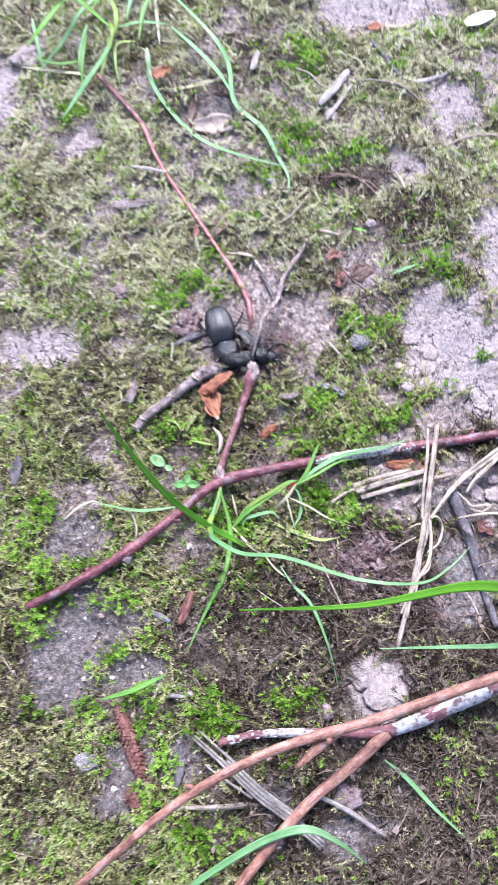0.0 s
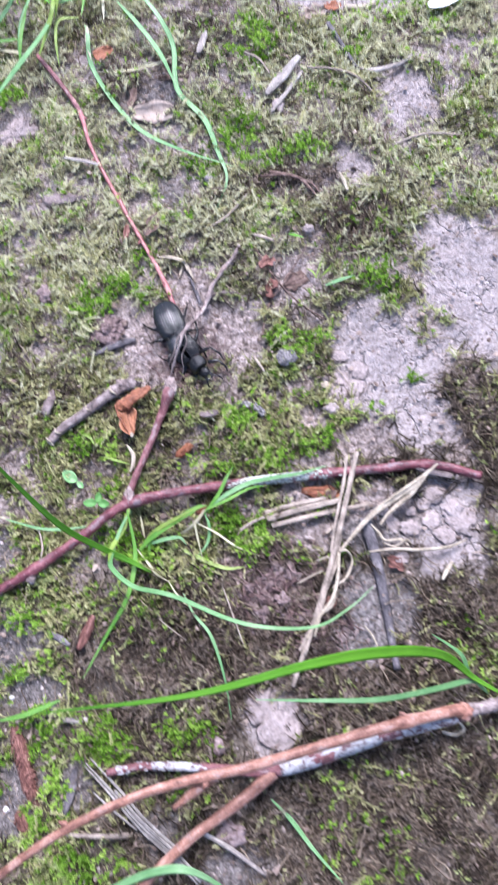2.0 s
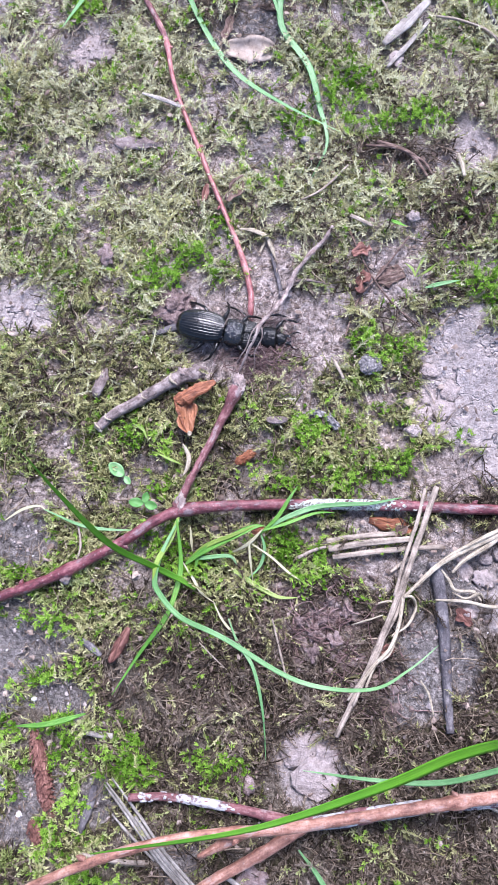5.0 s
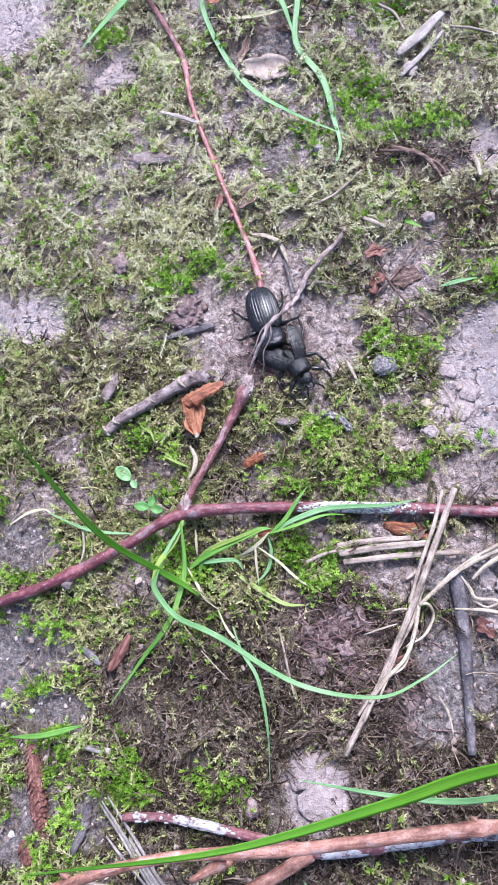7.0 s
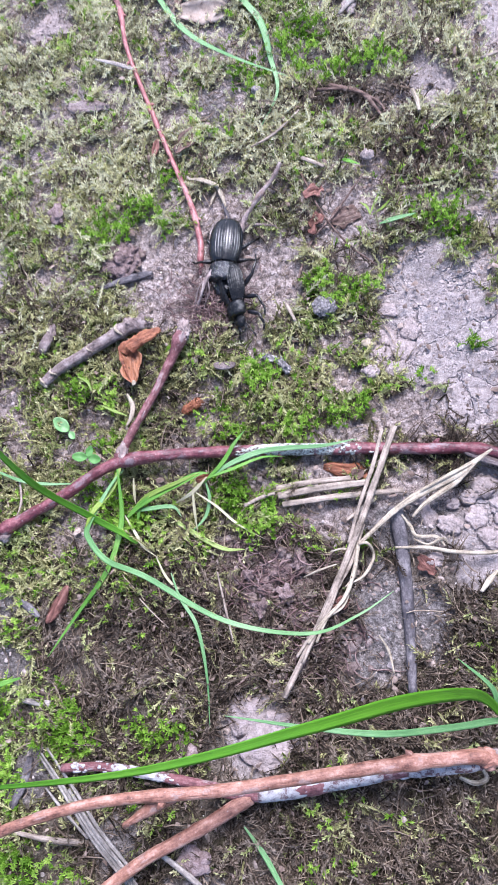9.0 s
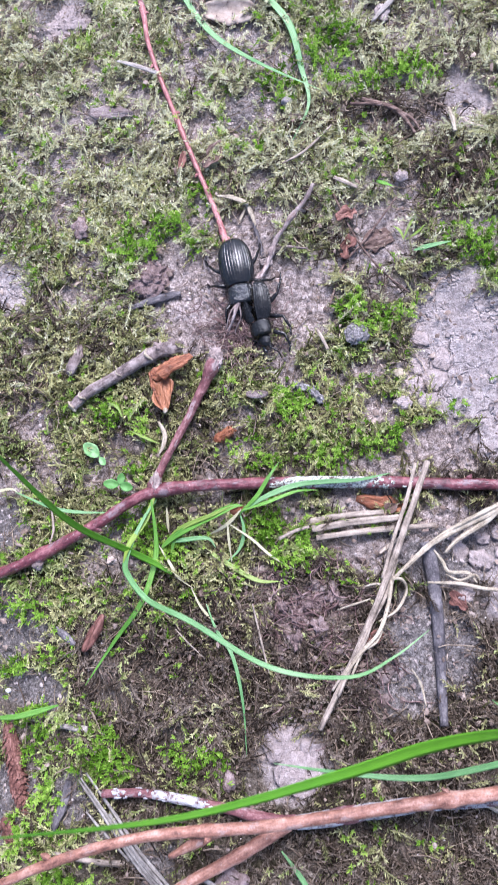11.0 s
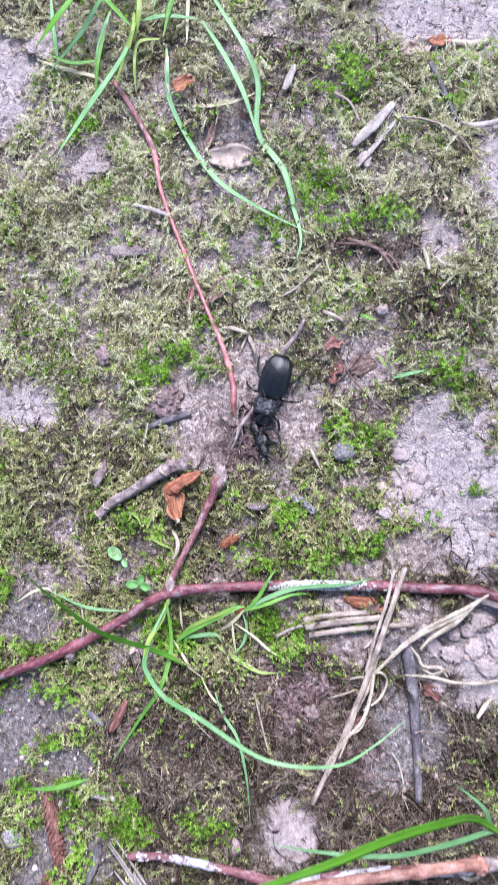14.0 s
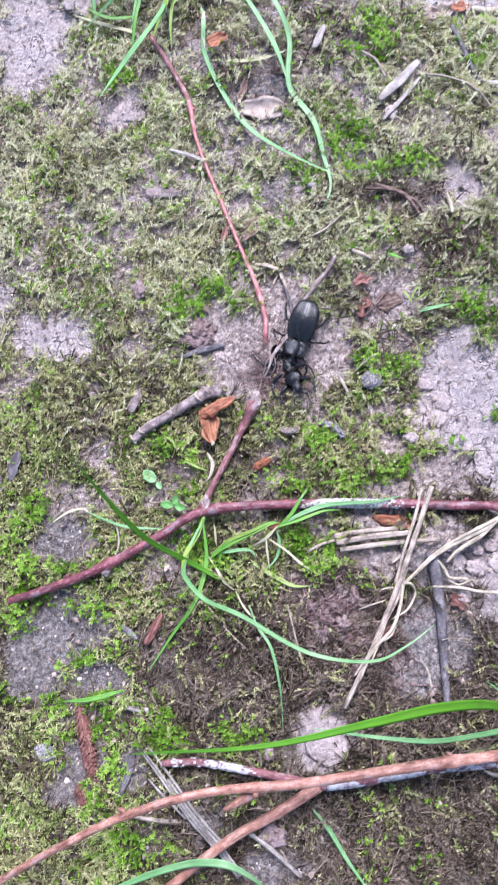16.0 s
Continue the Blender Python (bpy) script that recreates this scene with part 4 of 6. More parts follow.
part("stem", tube("stem", A_LINE, [1.05, 1.1, 1.12, 1.12, 1.2, 1.15, 1.15, 1.15, 1.1, 1.0], RED_BARK, 14, 1, 0.2, 3, 14, [(0.24, 0.35, 0.015), (0.46, 0.25, 0.02), (0.88, 0.25, 0.012)]), red_twig)
part("side_shoot", tube("side_shoot", A_SIDE, [1.15, 0.85, 0.8, 0.95, 1.25], WORN_BARK, 10, 1, 0.3, 5, 10, [(0.05, 0.5, 0.05), (0.95, 0.35, 0.05)]), red_twig)
part("fork_scar", lump_mesh("fork_scar", (1.15, 2.0, 1.15), PALE_BARK, 4, 4, 0.35, 2.2), red_twig, "pale weathered bark at the fork", pose(-13.6 * MM, -35.4 * MM, 4.6 * MM))
part("broken_end", lump_mesh("broken_end", (1.35, 2.3, 1.3), PALE_BARK, 8, 5, 0.3, 3.2), red_twig, "pale splintered broken tip", pose(-1.5 * MM, -9.6 * MM, 5.2 * MM))
part("knot", lump_mesh("knot", (1.3, 1.2, 1.0), GREY_BARK, 9, 3, 0.35), red_twig, "grey knot", pose(-38.6 * MM, -51.6 * MM, 3.0 * MM))
bud_meshes(red_twig, A_LINE, 1.2, RED_BARK, [(0.15, -1), (0.34, 1), (0.62, 1), (0.8, -1)])


def sleeve(parent, line, span, radius, mat, seed, label):
    """A thin uneven lichen coat round a stretch of a twig."""
    pts = spline(line, 24)
    a, b = int(span[0] * (len(pts) - 1)), int(span[1] * (len(pts) - 1))
    pts = pts[a : b + 1 : 6] + (0, 0, 0.05)
    r = [radius * 0.93] + [radius * 1.05] * (len(pts) - 2) + [radius * 0.93]
    part("lichen_coat", tube("lichen_coat", pts, r, mat, 16, 1, 0.13, seed, 8), parent, label)


sleeve(red_twig, A_LINE, (0.575, 0.71), 1.14, LICHEN, 40, "grey-green speckled lichen coat")
crust(red_twig, "lichen", A_LINE, 1.1, (0.575, 0.73), LICHEN, 3, "grey-green crusty lichen", 85)

B_LINE = [(-33, 101, 3.6), (-27, 91, 2.2), (-21.7, 79.9, 1.6), (-19.2, 68, 1.1), (-16, 58.5, 1.0), (-9, 40.5, 0.9), (-2.4, 24, 0.6), (0.3, 14, 0.6), (0.4, 9.6, 0.2), (0.2, 6.4, -2.0)]
B_LINE = [(x, y, max(z, gz(x, y) + (1.1 if y > 14 else 0.5 if y > 9 else -0.4))) for x, y, z in B_LINE]
thin_twig = holder("thin_red_twig", "long thin pinkish-red twig half buried in moss and soil", "twig")
part("stem", tube("stem", B_LINE, [0.6, 0.62, 0.65, 0.55, 0.55, 0.58, 0.65, 0.75, 0.75, 0.5], PINK_BARK, 9, 1, 0.14, 6, 10, [(0.245, 0.35, 0.012), (0.52, 0.2, 0.012), (0.7, 0.25, 0.015)]), thin_twig)
part("bark_sleeve", tube("bark_sleeve", B_LINE[:3] + [(-20.2, 73, B_LINE[2][2] * 0.5 + B_LINE[3][2] * 0.5)], [0.66, 0.7, 0.74, 0.58], WORN_BARK, 9, 1, 0.3, 8, 10), thin_twig, "greyish worn bark on the thick end")
bud_meshes(thin_twig, B_LINE, 0.8, PINK_BARK, [(0.25, -1), (0.4, 1), (0.5, -1), (0.6, 1), (0.72, -1)])

S_LINE = [(-33.2, -18.2, 1.4), (-30, -15.4, 1.9), (-24.4, -12.4, 2.3), (-18.6, -9.0, 2.5), (-14.6, -7.0, 2.5), (-10.6, -5.9, 2.3)]
S_LINE = [(x, y, max(z, gz(x, y) + 1.2)) for x, y, z in S_LINE]
stub = holder("grey_stick", "short weathered grey-brown stick lying on moss", "stick")
part("stem", tube("stem", S_LINE, [1.12, 1.2, 1.22, 1.3, 1.55, 1.6], GREY_BARK, 18, 0.95, 0.2, 8, 18, [(0.1, 0.06, 0.03), (0.42, 0.08, 0.02), (0.72, 0.16, 0.04), (0.93, 0.14, 0.05)]), stub)
part("knot", lump_mesh("knot", (1.9, 1.7, 1.5), GREY_BARK, 12, 4, 0.4, 2.0), stub, "rough pale knuckled end", pose(-11.2 * MM, -5.9 * MM, 2.5 * MM))
part("knot", lump_mesh("knot", (1.5, 1.3, 1.2), PALE_BARK, 17, 4, 0.5, 2.2), stub, "pale cracked swelling", pose(-14.2 * MM, -6.3 * MM, 3.0 * MM))
part("torn_end", lump_mesh("torn_end", (0.5, 1.25, 1.15), PALE_STRAW, 15, 3, 0.4), stub, "cream torn wood at the thin end", pose(-33.4 * MM, -18.3 * MM, S_LINE[0][2] * MM, 0, 0, 36))
for at, wide in ((0.14, 0.24), (0.45, 0.14), (0.7, 0.34)):
    line = spline(S_LINE, 40)
    k = int(at * (len(line) - 1))
    r = float(np.interp(at, np.linspace(0, 1, 6), [1.12, 1.2, 1.22, 1.3, 1.55, 1.6])) * (1.14 if at < 0.6 else 1.24)
    t_, side_, up_ = frames_along(line)
    arc = [line[k] + r * (side_[k] * math.cos(w) + up_[k] * math.sin(w)) + t_[k] * 0.35 * math.sin(3 * w) for w in np.linspace(0.5, 2.5, 7)]
    part("ring_scar", tube("ring_scar", arc, [wide * 0.4, wide, wide * 0.8, wide * 0.5], PALE_STRAW, 6, 1, 0.3, 3), stub, "cream ring crack in the bark")

C_LINE = [(19.2, 28.4, 2.8), (17.0, 25.0, 2.6), (14.6, 22.4, 2.6), (11.0, 18.0, 2.4), (9.6, 15.0, 2.2), (8.6, 12.4, 2.4), (6.6, 8.6, 4.4), (5.2, 6.0, 6.6), (3.2, 3.2, 8.0), (2.2, 0.4, 8.2), (0.2, -3.0, 6.4), (-1.8, -6.6, 3.4)]
C_LINE = [(x, y, max(z, gz(x, y) + 0.6)) for x, y, z in C_LINE]
grey_twig = holder("thin_grey_twig", "thin forked grey-brown dead twig on bare soil", "twig")
part("stem", tube("stem", C_LINE, [0.4, 0.46, 0.48, 0.5, 0.56, 0.52, 0.46, 0.4, 0.38, 0.36, 0.3, 0.2], PALE_BARK, 10, 1, 0.7, 2, 8, [(0.36, 0.55, 0.03), (0.18, 0.3, 0.02), (0.54, 0.4, 0.03), (0.66, 0.4, 0.02)]), grey_twig)
part("side_shoot", tube("side_shoot", rest([(7.4, 13.6), (6.6, 17), (5.2, 22.4)], 0.9), [0.55, 0.5, 0.42], DARK_BARK, 7, 1, 0.2, 4), grey_twig, "dark thin side shoot")
part("side_shoot", tube("side_shoot", rest([(7.8, 14.6), (12, 15.8), (17.2, 15.2)], 0.6), [0.4, 0.38, 0.2], GREY_BARK, 7, 1, 0.25, 7), grey_twig)
part("side_shoot", tube("side_shoot", [(4.2, 5, 7.2), (1.6, 1.6, 8.2), (0.2, -1.6, 7.0), (-1.4, -3.6, 5.6), (-3.4, -6.4, 2.6)], [0.2, 0.17, 0.15, 0.12, 0.06], PALE_BARK, 6, 1, 0.4, 9), grey_twig)
part("side_shoot", tube("side_shoot", [(3.4, 3.4, 8.0), (3.6, 0.4, 7.6), (2.0, -2.6, 6.6), (1.8, -5.4, 4.6), (0.0, -8, 2.2)], [0.18, 0.16, 0.13, 0.1, 0.05], GREY_BARK, 6, 1, 0.4, 11), grey_twig)

D_LINE = [(53.8, -90.5, 9.2), (49.6, -90.3, 11.2), (35.2, -91.8, 14.6), (10.2, -95.8, 16.6), (-10.8, -98.4, 17.0), (-28.2, -103.9, 16.6), (-42.8, -111.3, 12.9), (-58.2, -120.5, 7), (-72, -131, 2.5)]
tan_branch = holder("tan_twig", "long smooth reddish-tan twig arching above the soil", "twig")
part("stem", tube("stem", D_LINE, [1.25, 1.2, 1.1, 1.02, 0.95, 0.9, 0.85, 0.8, 0.7], PEACH_BARK, 14, 1, 0.15, 12, 14, [(0.21, 0.3, 0.012), (0.43, 0.2, 0.012)]), tan_branch)
part("side_shoot", tube("side_shoot", [(2.6, -97.0, 16.2), (-1, -98.8, 15.5), (-6.5, -102.2, 14)], [1.0, 1.15, 0.5], PEACH_BARK, 9, 0.8, 0.15, 14), tan_branch, "short broken side shoot with pale torn end")
bud_meshes(tan_branch, D_LINE, 1.3, PEACH_BARK, [(0.21, 1), (0.43, -1), (0.62, 1)])
part("knot", lump_mesh("knot", (2.1, 1.75, 1.6), PEACH_BARK, 27, 4, 0.3, 1.8), tan_branch, "swollen knot where two twigs meet", pose(53.2 * MM, -90.6 * MM, 9.2 * MM))
part("stem", tube("stem", [(53.6, -90.6, 9.0), (60, -90, 7.6), (68, -88.4, 5.4), (78, -86, 3.0)], [1.45, 1.2, 1.15, 1.1], GREY_BARK, 12, 1, 0.2, 28, 12, [(0.3, 0.2, 0.02)]), tan_branch, "grey weathered older wood")

E_LINE = [(-22.5, -95.2, 3.2), (-13, -94.8, 3.4), (1.8, -96.8, 3.4), (13.2, -98.3, 4.4), (26, -96.0, 5.2), (33, -94.5, 6.0), (40.2, -93.1, 7.0), (46, -92.3, 7.8), (50, -91.6, 8.4), (53.4, -90.9, 8.6)]
E_SIDE = [(13.2, -98.6, 4.2), (5, -103.6, 5.6), (-6, -109.6, 6.6), (-20, -120.5, 5.2), (-30, -130, 2.5)]
pale_branch = holder("lichened_twig", "forked dead twig with flaking white lichened bark", "twig")
part("stem", tube("stem", E_LINE, [0.8, 0.85, 0.95, 1.25, 1.25, 1.2, 1.15, 1.15, 1.2, 1.3], WORN_BARK, 12, 1, 0.14, 15, 10, [(0.42, 0.3, 0.03)]), pale_branch, "grey bark under flaking white lichen")
part("side_shoot", tube("side_shoot", E_SIDE, [1.35, 1.15, 1.08, 1.0, 0.9], PEACH_BARK, 12, 1, 0.14, 16, 10, [(0.27, 0.15, 0.02)]), pale_branch, "brownish-pink bare side shoot")
for span, r, seed in (((0.12, 0.21), 0.88, 43), ((0.35, 0.61), 1.36, 42), ((0.67, 0.96), 1.26, 45)):
    sleeve(pale_branch, E_LINE, span, r, WHITE_LICHEN, seed, "flaking white lichened bark")
for span, r, seed in (((0.03, 0.21), 0.86, 23), ((0.4, 0.6), 1.25, 21), ((0.66, 0.95), 1.2, 22)):
    crust(pale_branch, "lichen", E_LINE, r, span, WHITE_LICHEN, seed, "white papery lichen flake", 95)


def stick(points, radii, mat, label, lift=0.5, flat=1.0, rough=0.12, name="stick", category="stick", group="", stiff=False):
    """A stalk laid on the ground; a stiff one bridges the hollows."""
    line = rest(points, lift)
    if stiff:
        z0, z1 = line[0][2], line[-1][2]
        line = [(x, y, z0 + (z1 - z0) * i / (len(line) - 1)) for i, (x, y, _) in enumerate(line)]
        up = max(gz(x, y) + lift - z for x, y, z in line) * 0.6
        line = [(x, y, z + up) for x, y, z in line]
    return thing(name, tube(name, line, radii, mat, 8, flat, rough, len(bpy.data.objects) % 90), label, category, group)


stick([(40.2, -47.2), (41.2, -54.6), (41.8, -64.8), (42, -73), (41.9, -81)], [1.6, 1.4, 1.15, 1.0, 0.8], DARK_BARK, "dark purplish-grey twig partly sunk in damp soil", 0.8, name="dark_twig", category="twig")
stick([(52, 97), (55, 88), (57.8, 79.3)], [0.7, 0.65, 0.5], DARK_BARK, "short dark thin twig lying on moss", 0.8, name="dark_twig", category="twig")
stick([(57.5, 103.4), (62, 102.3), (66.4, 101)], [0.9, 0.95, 0.8], PALE_STRAW, "short pale peeled stick on moss", 1.0)
stick([(58.2, 78.9), (63, 78.2), (70, 79.4), (73.6, 80.4)], [0.3, 0.8, 0.8, 0.25], WOOD_CHIP, "slender grey wood splinter on moss", 1.2, 0.5)
stick([(-34.8, -64.6), (-32.6, -66), (-30.2, -67.8)], [0.5, 0.9, 0.5], DARK_BARK, "small dark bark splinter on soil", 0.6, 0.6)
stick([(-32.8, -83.6), (-30, -84), (-27.2, -84.2)], [0.5, 0.7, 0.6], WOOD_CHIP, "small grey-brown stick fragment", 0.9, 0.6)
stick([(-30.8, -94), (-31.6, -98), (-33, -103)], [0.7, 1.1, 0.6], DARK_BARK, "dark decayed bark strip on soil", 0.6, 0.6)
stick([(-21.8, 3.4), (-15, 6.2), (-10.6, 7.2)], [0.5, 1.2, 0.5], DARK_BARK, "dark piece of bark half sunk in soil", 0.8, 0.6)
stick([(-2.3, 28.2), (1.0, 28.1), (4.4, 26.8)], [0.15, 0.62, 0.45], PALE_STRAW, "pale straw flake on bare soil", 1.1, 0.3, 0.3, "straw_piece", "straw", "", True)
stick([(3.8, 27.4), (4.9, 25.0), (5.9, 22.0)], [0.4, 0.62, 0.2], PALE_STRAW, "pale straw flake on bare soil", 1.2, 0.3, 0.3, "straw_piece", "straw", "", True)
stick([(3.6, 26.6), (2.6, 24.4), (2.0, 22.8)], [0.3, 0.35, 0.15], PALE_STRAW, "short pale straw splinter on bare soil", 0.9, 0.5, name="straw_piece", category="straw")
stick([(23.2, 31.2), (25.6, 30), (28.2, 28.4)], [0.5, 0.55, 0.4], STRAW, "short pale straw piece on moss", 1.3, 0.6, name="straw_piece", category="straw")
stick([(19.2, -2.4), (20.4, -5), (21.4, -7.2)], [0.35, 0.4, 0.3], STRAW, "tiny straw splinter on moss", 1.4, 0.6, name="straw_piece", category="straw")
stick([(48, 46), (48.8, 43), (49.2, 40.2)], [0.4, 0.6, 0.4], PALE_STRAW, "short bleached straw piece", 1.3, 0.5, name="straw_piece", category="straw")
stick([(50, 44.5), (52.5, 41.6), (55, 40.6)], [0.25, 0.35, 0.2], STRAW, "thin bent straw piece", 1.3, 0.6, name="straw_piece", category="straw")
stick([(12, 35.4), (15.6, 37), (18.7, 39.6), (22.8, 44)], [0.25, 0.3, 0.3, 0.2], STRAW, "thin dry stalk on moss", 1.2, 0.8, name="dry_stalk", category="stalk")
stick([(23, 27.9), (27.4, 18.4), (33, 10.3), (38.7, 4.9)], [0.22, 0.25, 0.22, 0.15], BROWN_LEAF, "thin wiry brown root on soil", 1.3, name="wiry_root", category="root")
stick([(21.5, 2), (25, 12), (30, 18), (36.5, 26)], [0.2, 0.25, 0.25, 0.15], BROWN_LEAF, "thin wiry brown root on soil", 1.2, name="wiry_root", category="root")
stick([(29.6, 50.1), (37, 46.7), (41.5, 39.6)], [0.5, 0.55, 0.3], BROWN_LEAF, "bent brown root on dry moss", 1.3, name="wiry_root", category="root")
stick([(27, 49), (34, 48), (40, 44.5), (42, 41)], [0.35, 0.4, 0.35, 0.2], BROWN_LEAF, "bent brown root on dry moss", 1.6, name="wiry_root", category="root")
stick([(-26.4, 63.8), (-22, 62.4), (-17, 60.4)], [0.3, 0.6, 0.5], WOOD_CHIP, "dull straw-coloured stalk piece on moss", 1.2, 0.5, name="straw_piece", category="straw")
stick([(44, 82), (50, 80.5), (57, 76), (63, 68)], [0.3, 0.35, 0.35, 0.25], STRAW, "long thin dry stalk on moss", 1.5, name="dry_stalk", category="stalk")
stick([(27, 91), (31, 88), (33.4, 82)], [0.3, 0.4, 0.3], STRAW, "thin curved dry stalk on moss", 1.5, name="dry_stalk", category="stalk")
stick([(63, 52), (72, 54), (82, 52)], [0.3, 0.4, 0.25], STRAW, "thin dry stalk on moss", 1.3, name="dry_stalk", category="stalk")
stick([(-32.4, -106.6), (-23.7, -107.7), (-15.6, -108.4)], [0.35, 0.6, 0.7], STRAW, "grey dry stalk lying on soil", 1.0, 0.6, name="dry_stalk", category="stalk")
stick([(-13.8, -22.4), (-12.4, -25), (-12.5, -27.4), (-13.5, -29.4)], [0.25, 0.55, 0.5, 0.2], PALE_STRAW, "small curled cream bud scale beside a twig", 3.4, 0.5, name="pale_scale", category="bud scale")

# straw beside the red twig
for k, (a, b, w) in enumerate([((17.5, -43.2), (32, -41.4), 0.6), ((17.9, -44.8), (35.4, -42.5), 0.7), ((18.8, -46.5), (42, -43.9), 0.58), ((11.4, -46.8), (17.4, -44.4), 0.35)]):
    mid = ((a[0] + b[0]) / 2, (a[1] + b[1]) / 2 + 0.3)
    stick([a, mid, b], [w, w * 1.05, w * 0.9], STRAW, "flat strip of dry grey-beige straw in a small bundle", 1.3 + 0.25 * k, 0.35, 0.25, "straw", "straw", "bundle of straw", True)
for pts, w, mat in [
    ([(40.8, -31.4), (38.2, -38.4), (33.0, -52.2), (26.6, -67.2), (19.2, -82)], 0.66, STRAW),
    ([(38.4, -31.8), (36.4, -39.2), (33.6, -47), (31.4, -54.4)], 0.4, STRAW),
    ([(34.2, -50.6), (31.9, -57.5), (28.0, -64.5), (22.6, -76)], 0.42, STRAW),
    ([(33.2, -54.6), (32.2, -59.6), (30.4, -64.4), (26.6, -68.6), (23.6, -72.6)], 0.4, PALE_STRAW),
    ([(31.8, -61.6), (30.2, -65.8), (27.2, -68.2), (25.2, -72.4)], 0.24, PALE_STRAW),
    ([(29.2, -62.6), (27.4, -66.8), (23.6, -72.0), (21.6, -75)], 0.26, STRAW),
]:
    stick(pts, [w * 0.9, w, w, w, w * 0.8][: len(pts)], mat, "long dry beige grass stalk lying on soil", 2.4, 0.4, 0.3, "dry_stalk", "stalk", "long dry stalks", True)
stick([(36.6, -45.4), (33.6, -47.4), (31, -49.4)], [0.4, 0.45, 0.35], STRAW, "short grey-brown stalk under longer straw", 0.9, 0.5, name="straw_piece", category="straw")
# a split bleached leaf sheath, twisted towards the stalks
sheath = holder("dry_sheath", "split and twisted bleached grass sheath lying on soil", "straw")
for line, radii in (
    ([(58.4, -37.4, 4.6), (55.4, -39.4, 4.0), (52.6, -41.3, 3.6), (46.4, -44.4, 3.2), (41.2, -47.4, 3.0), (36.4, -51.6, 3.4), (33.2, -54.6, 3.6)], [0.25, 0.5, 0.95, 0.8, 0.62, 0.42, 0.35]),
    ([(54.8, -40.0, 4.0), (51.2, -43.4, 3.2), (46, -46.8, 2.6), (43.4, -49.4, 2.2)], [0.5, 0.62, 0.42, 0.25]),
    ([(54.6, -39.9, 4.3), (50, -42.2, 4.1), (45, -44.8, 3.8)], [0.2, 0.3, 0.12]),
):
    part("strip", tube("strip", line, radii, PALE_STRAW, 8, 0.32, 0.25, len(line) + 30), sheath)
for pts, r in [
    ([(28.0, -55.8), (30.6, -55.4), (32.6, -57), (32.2, -60.4), (30.6, -62.4)], 0.28),
    ([(32.6, -54.8), (34.8, -54.4), (35.9, -56.6), (34.2, -60), (31.6, -61.8)], 0.34),
    ([(41.4, -48.8), (43, -51), (44, -53), (47.6, -53.2), (49, -55)], 0.38),
    ([(43.4, -53.4), (46, -54.6), (48.6, -53.6), (49.6, -54.6)], 0.3),
    ([(40, -55), (45.6, -55.2), (51, -56.2), (57.4, -56.2), (62, -55)], 0.42),
    ([(58, -59.6), (56.4, -61.4), (54.8, -63.4)], 0.7),
    ([(22.6, -60.4), (26, -59.2), (29, -58.2)], 0.26),
    ([(38.8, -77.6), (38.0, -73.8), (36.4, -71)], 0.3),
    ([(49, -94.4), (51.4, -95.2), (53.4, -94.4), (52.8, -92.8)], 0.5),
]:
    stick(pts, [r * 0.5] + [r * 0.9] * (len(pts) - 2) + [r * 0.4], PALE_STRAW, "curled bleached grass root lying on soil", 2.2, 0.6, 0.15, "dry_root", "root", "curled roots")
for pts, r in [([(6.2, -59.4), (8.1, -67), (9.5, -72.4)], 0.35), ([(-9, -64.4), (-6.1, -67.2), (-3, -69.9)], 0.2), ([(-36.5, -40), (-35.5, -44.5), (-35.9, -47.6)], 0.4)]:
    stick(pts, [r * 0.5] + [r * 0.75] * (len(pts) - 2) + [r * 0.3], STRAW, "thin pale withered grass fibre on moss", 2.0, 0.7, 0.1, "withered_fibre", "plant fibre", "withered fibres")
f_stalk = holder("grey_straw", "split grey dry stalk lying on soil", "straw")
for k, (off, start, end) in enumerate([(-0.9, 0, 5), (-0.25, 0, 5), (0.45, 1, 5), (1.1, 0, 4), (0.1, 2, 5)]):
    line = [(x + 0.75 * off, y + 0.65 * off, z + 0.25 * (k % 3)) for x, y, z in [(-27.5, -92.8, 1.2), (-21.6, -99.2, 2.0), (-15.7, -106.1, 2.6), (-9, -112.2, 3.4), (-4, -117.5, 3.6)]][start:end]
    part("stalk", tube("stalk", line, [0.22, 0.36, 0.4, 0.38, 0.26][start:end], GREY_STRAW, 7, 0.6, 0.3, 31 + k), f_stalk)
part("splinter", tube("splinter", [(-26.3, -99.0, 1.3), (-22.5, -102.4, 1.9), (-17, -107, 2.4)], [0.2, 0.34, 0.25], GREY_STRAW, 7, 0.5, 0.2, 36), f_stalk)
stick([(-4, -108), (2, -112), (9, -118)], [0.4, 0.6, 0.4], WOOD_CHIP, "split grey dry stalk lying on soil", 2.0, 0.5, 0.1, "straw_piece", "straw")


# ---- leaf scraps, scales, seeds ----
def flat_thing(name, x, y, turn, length, width, mat, label, category, lift=1.0, rx=0, ry=0, **shape):
    me = sheet_mesh(name, length, width, mat, seed=len(bpy.data.objects) % 50, **shape)
    return thing(name, me, label, category, at=pose(x * MM, y * MM, (gz(x, y) + lift) * MM, rx, ry, turn))


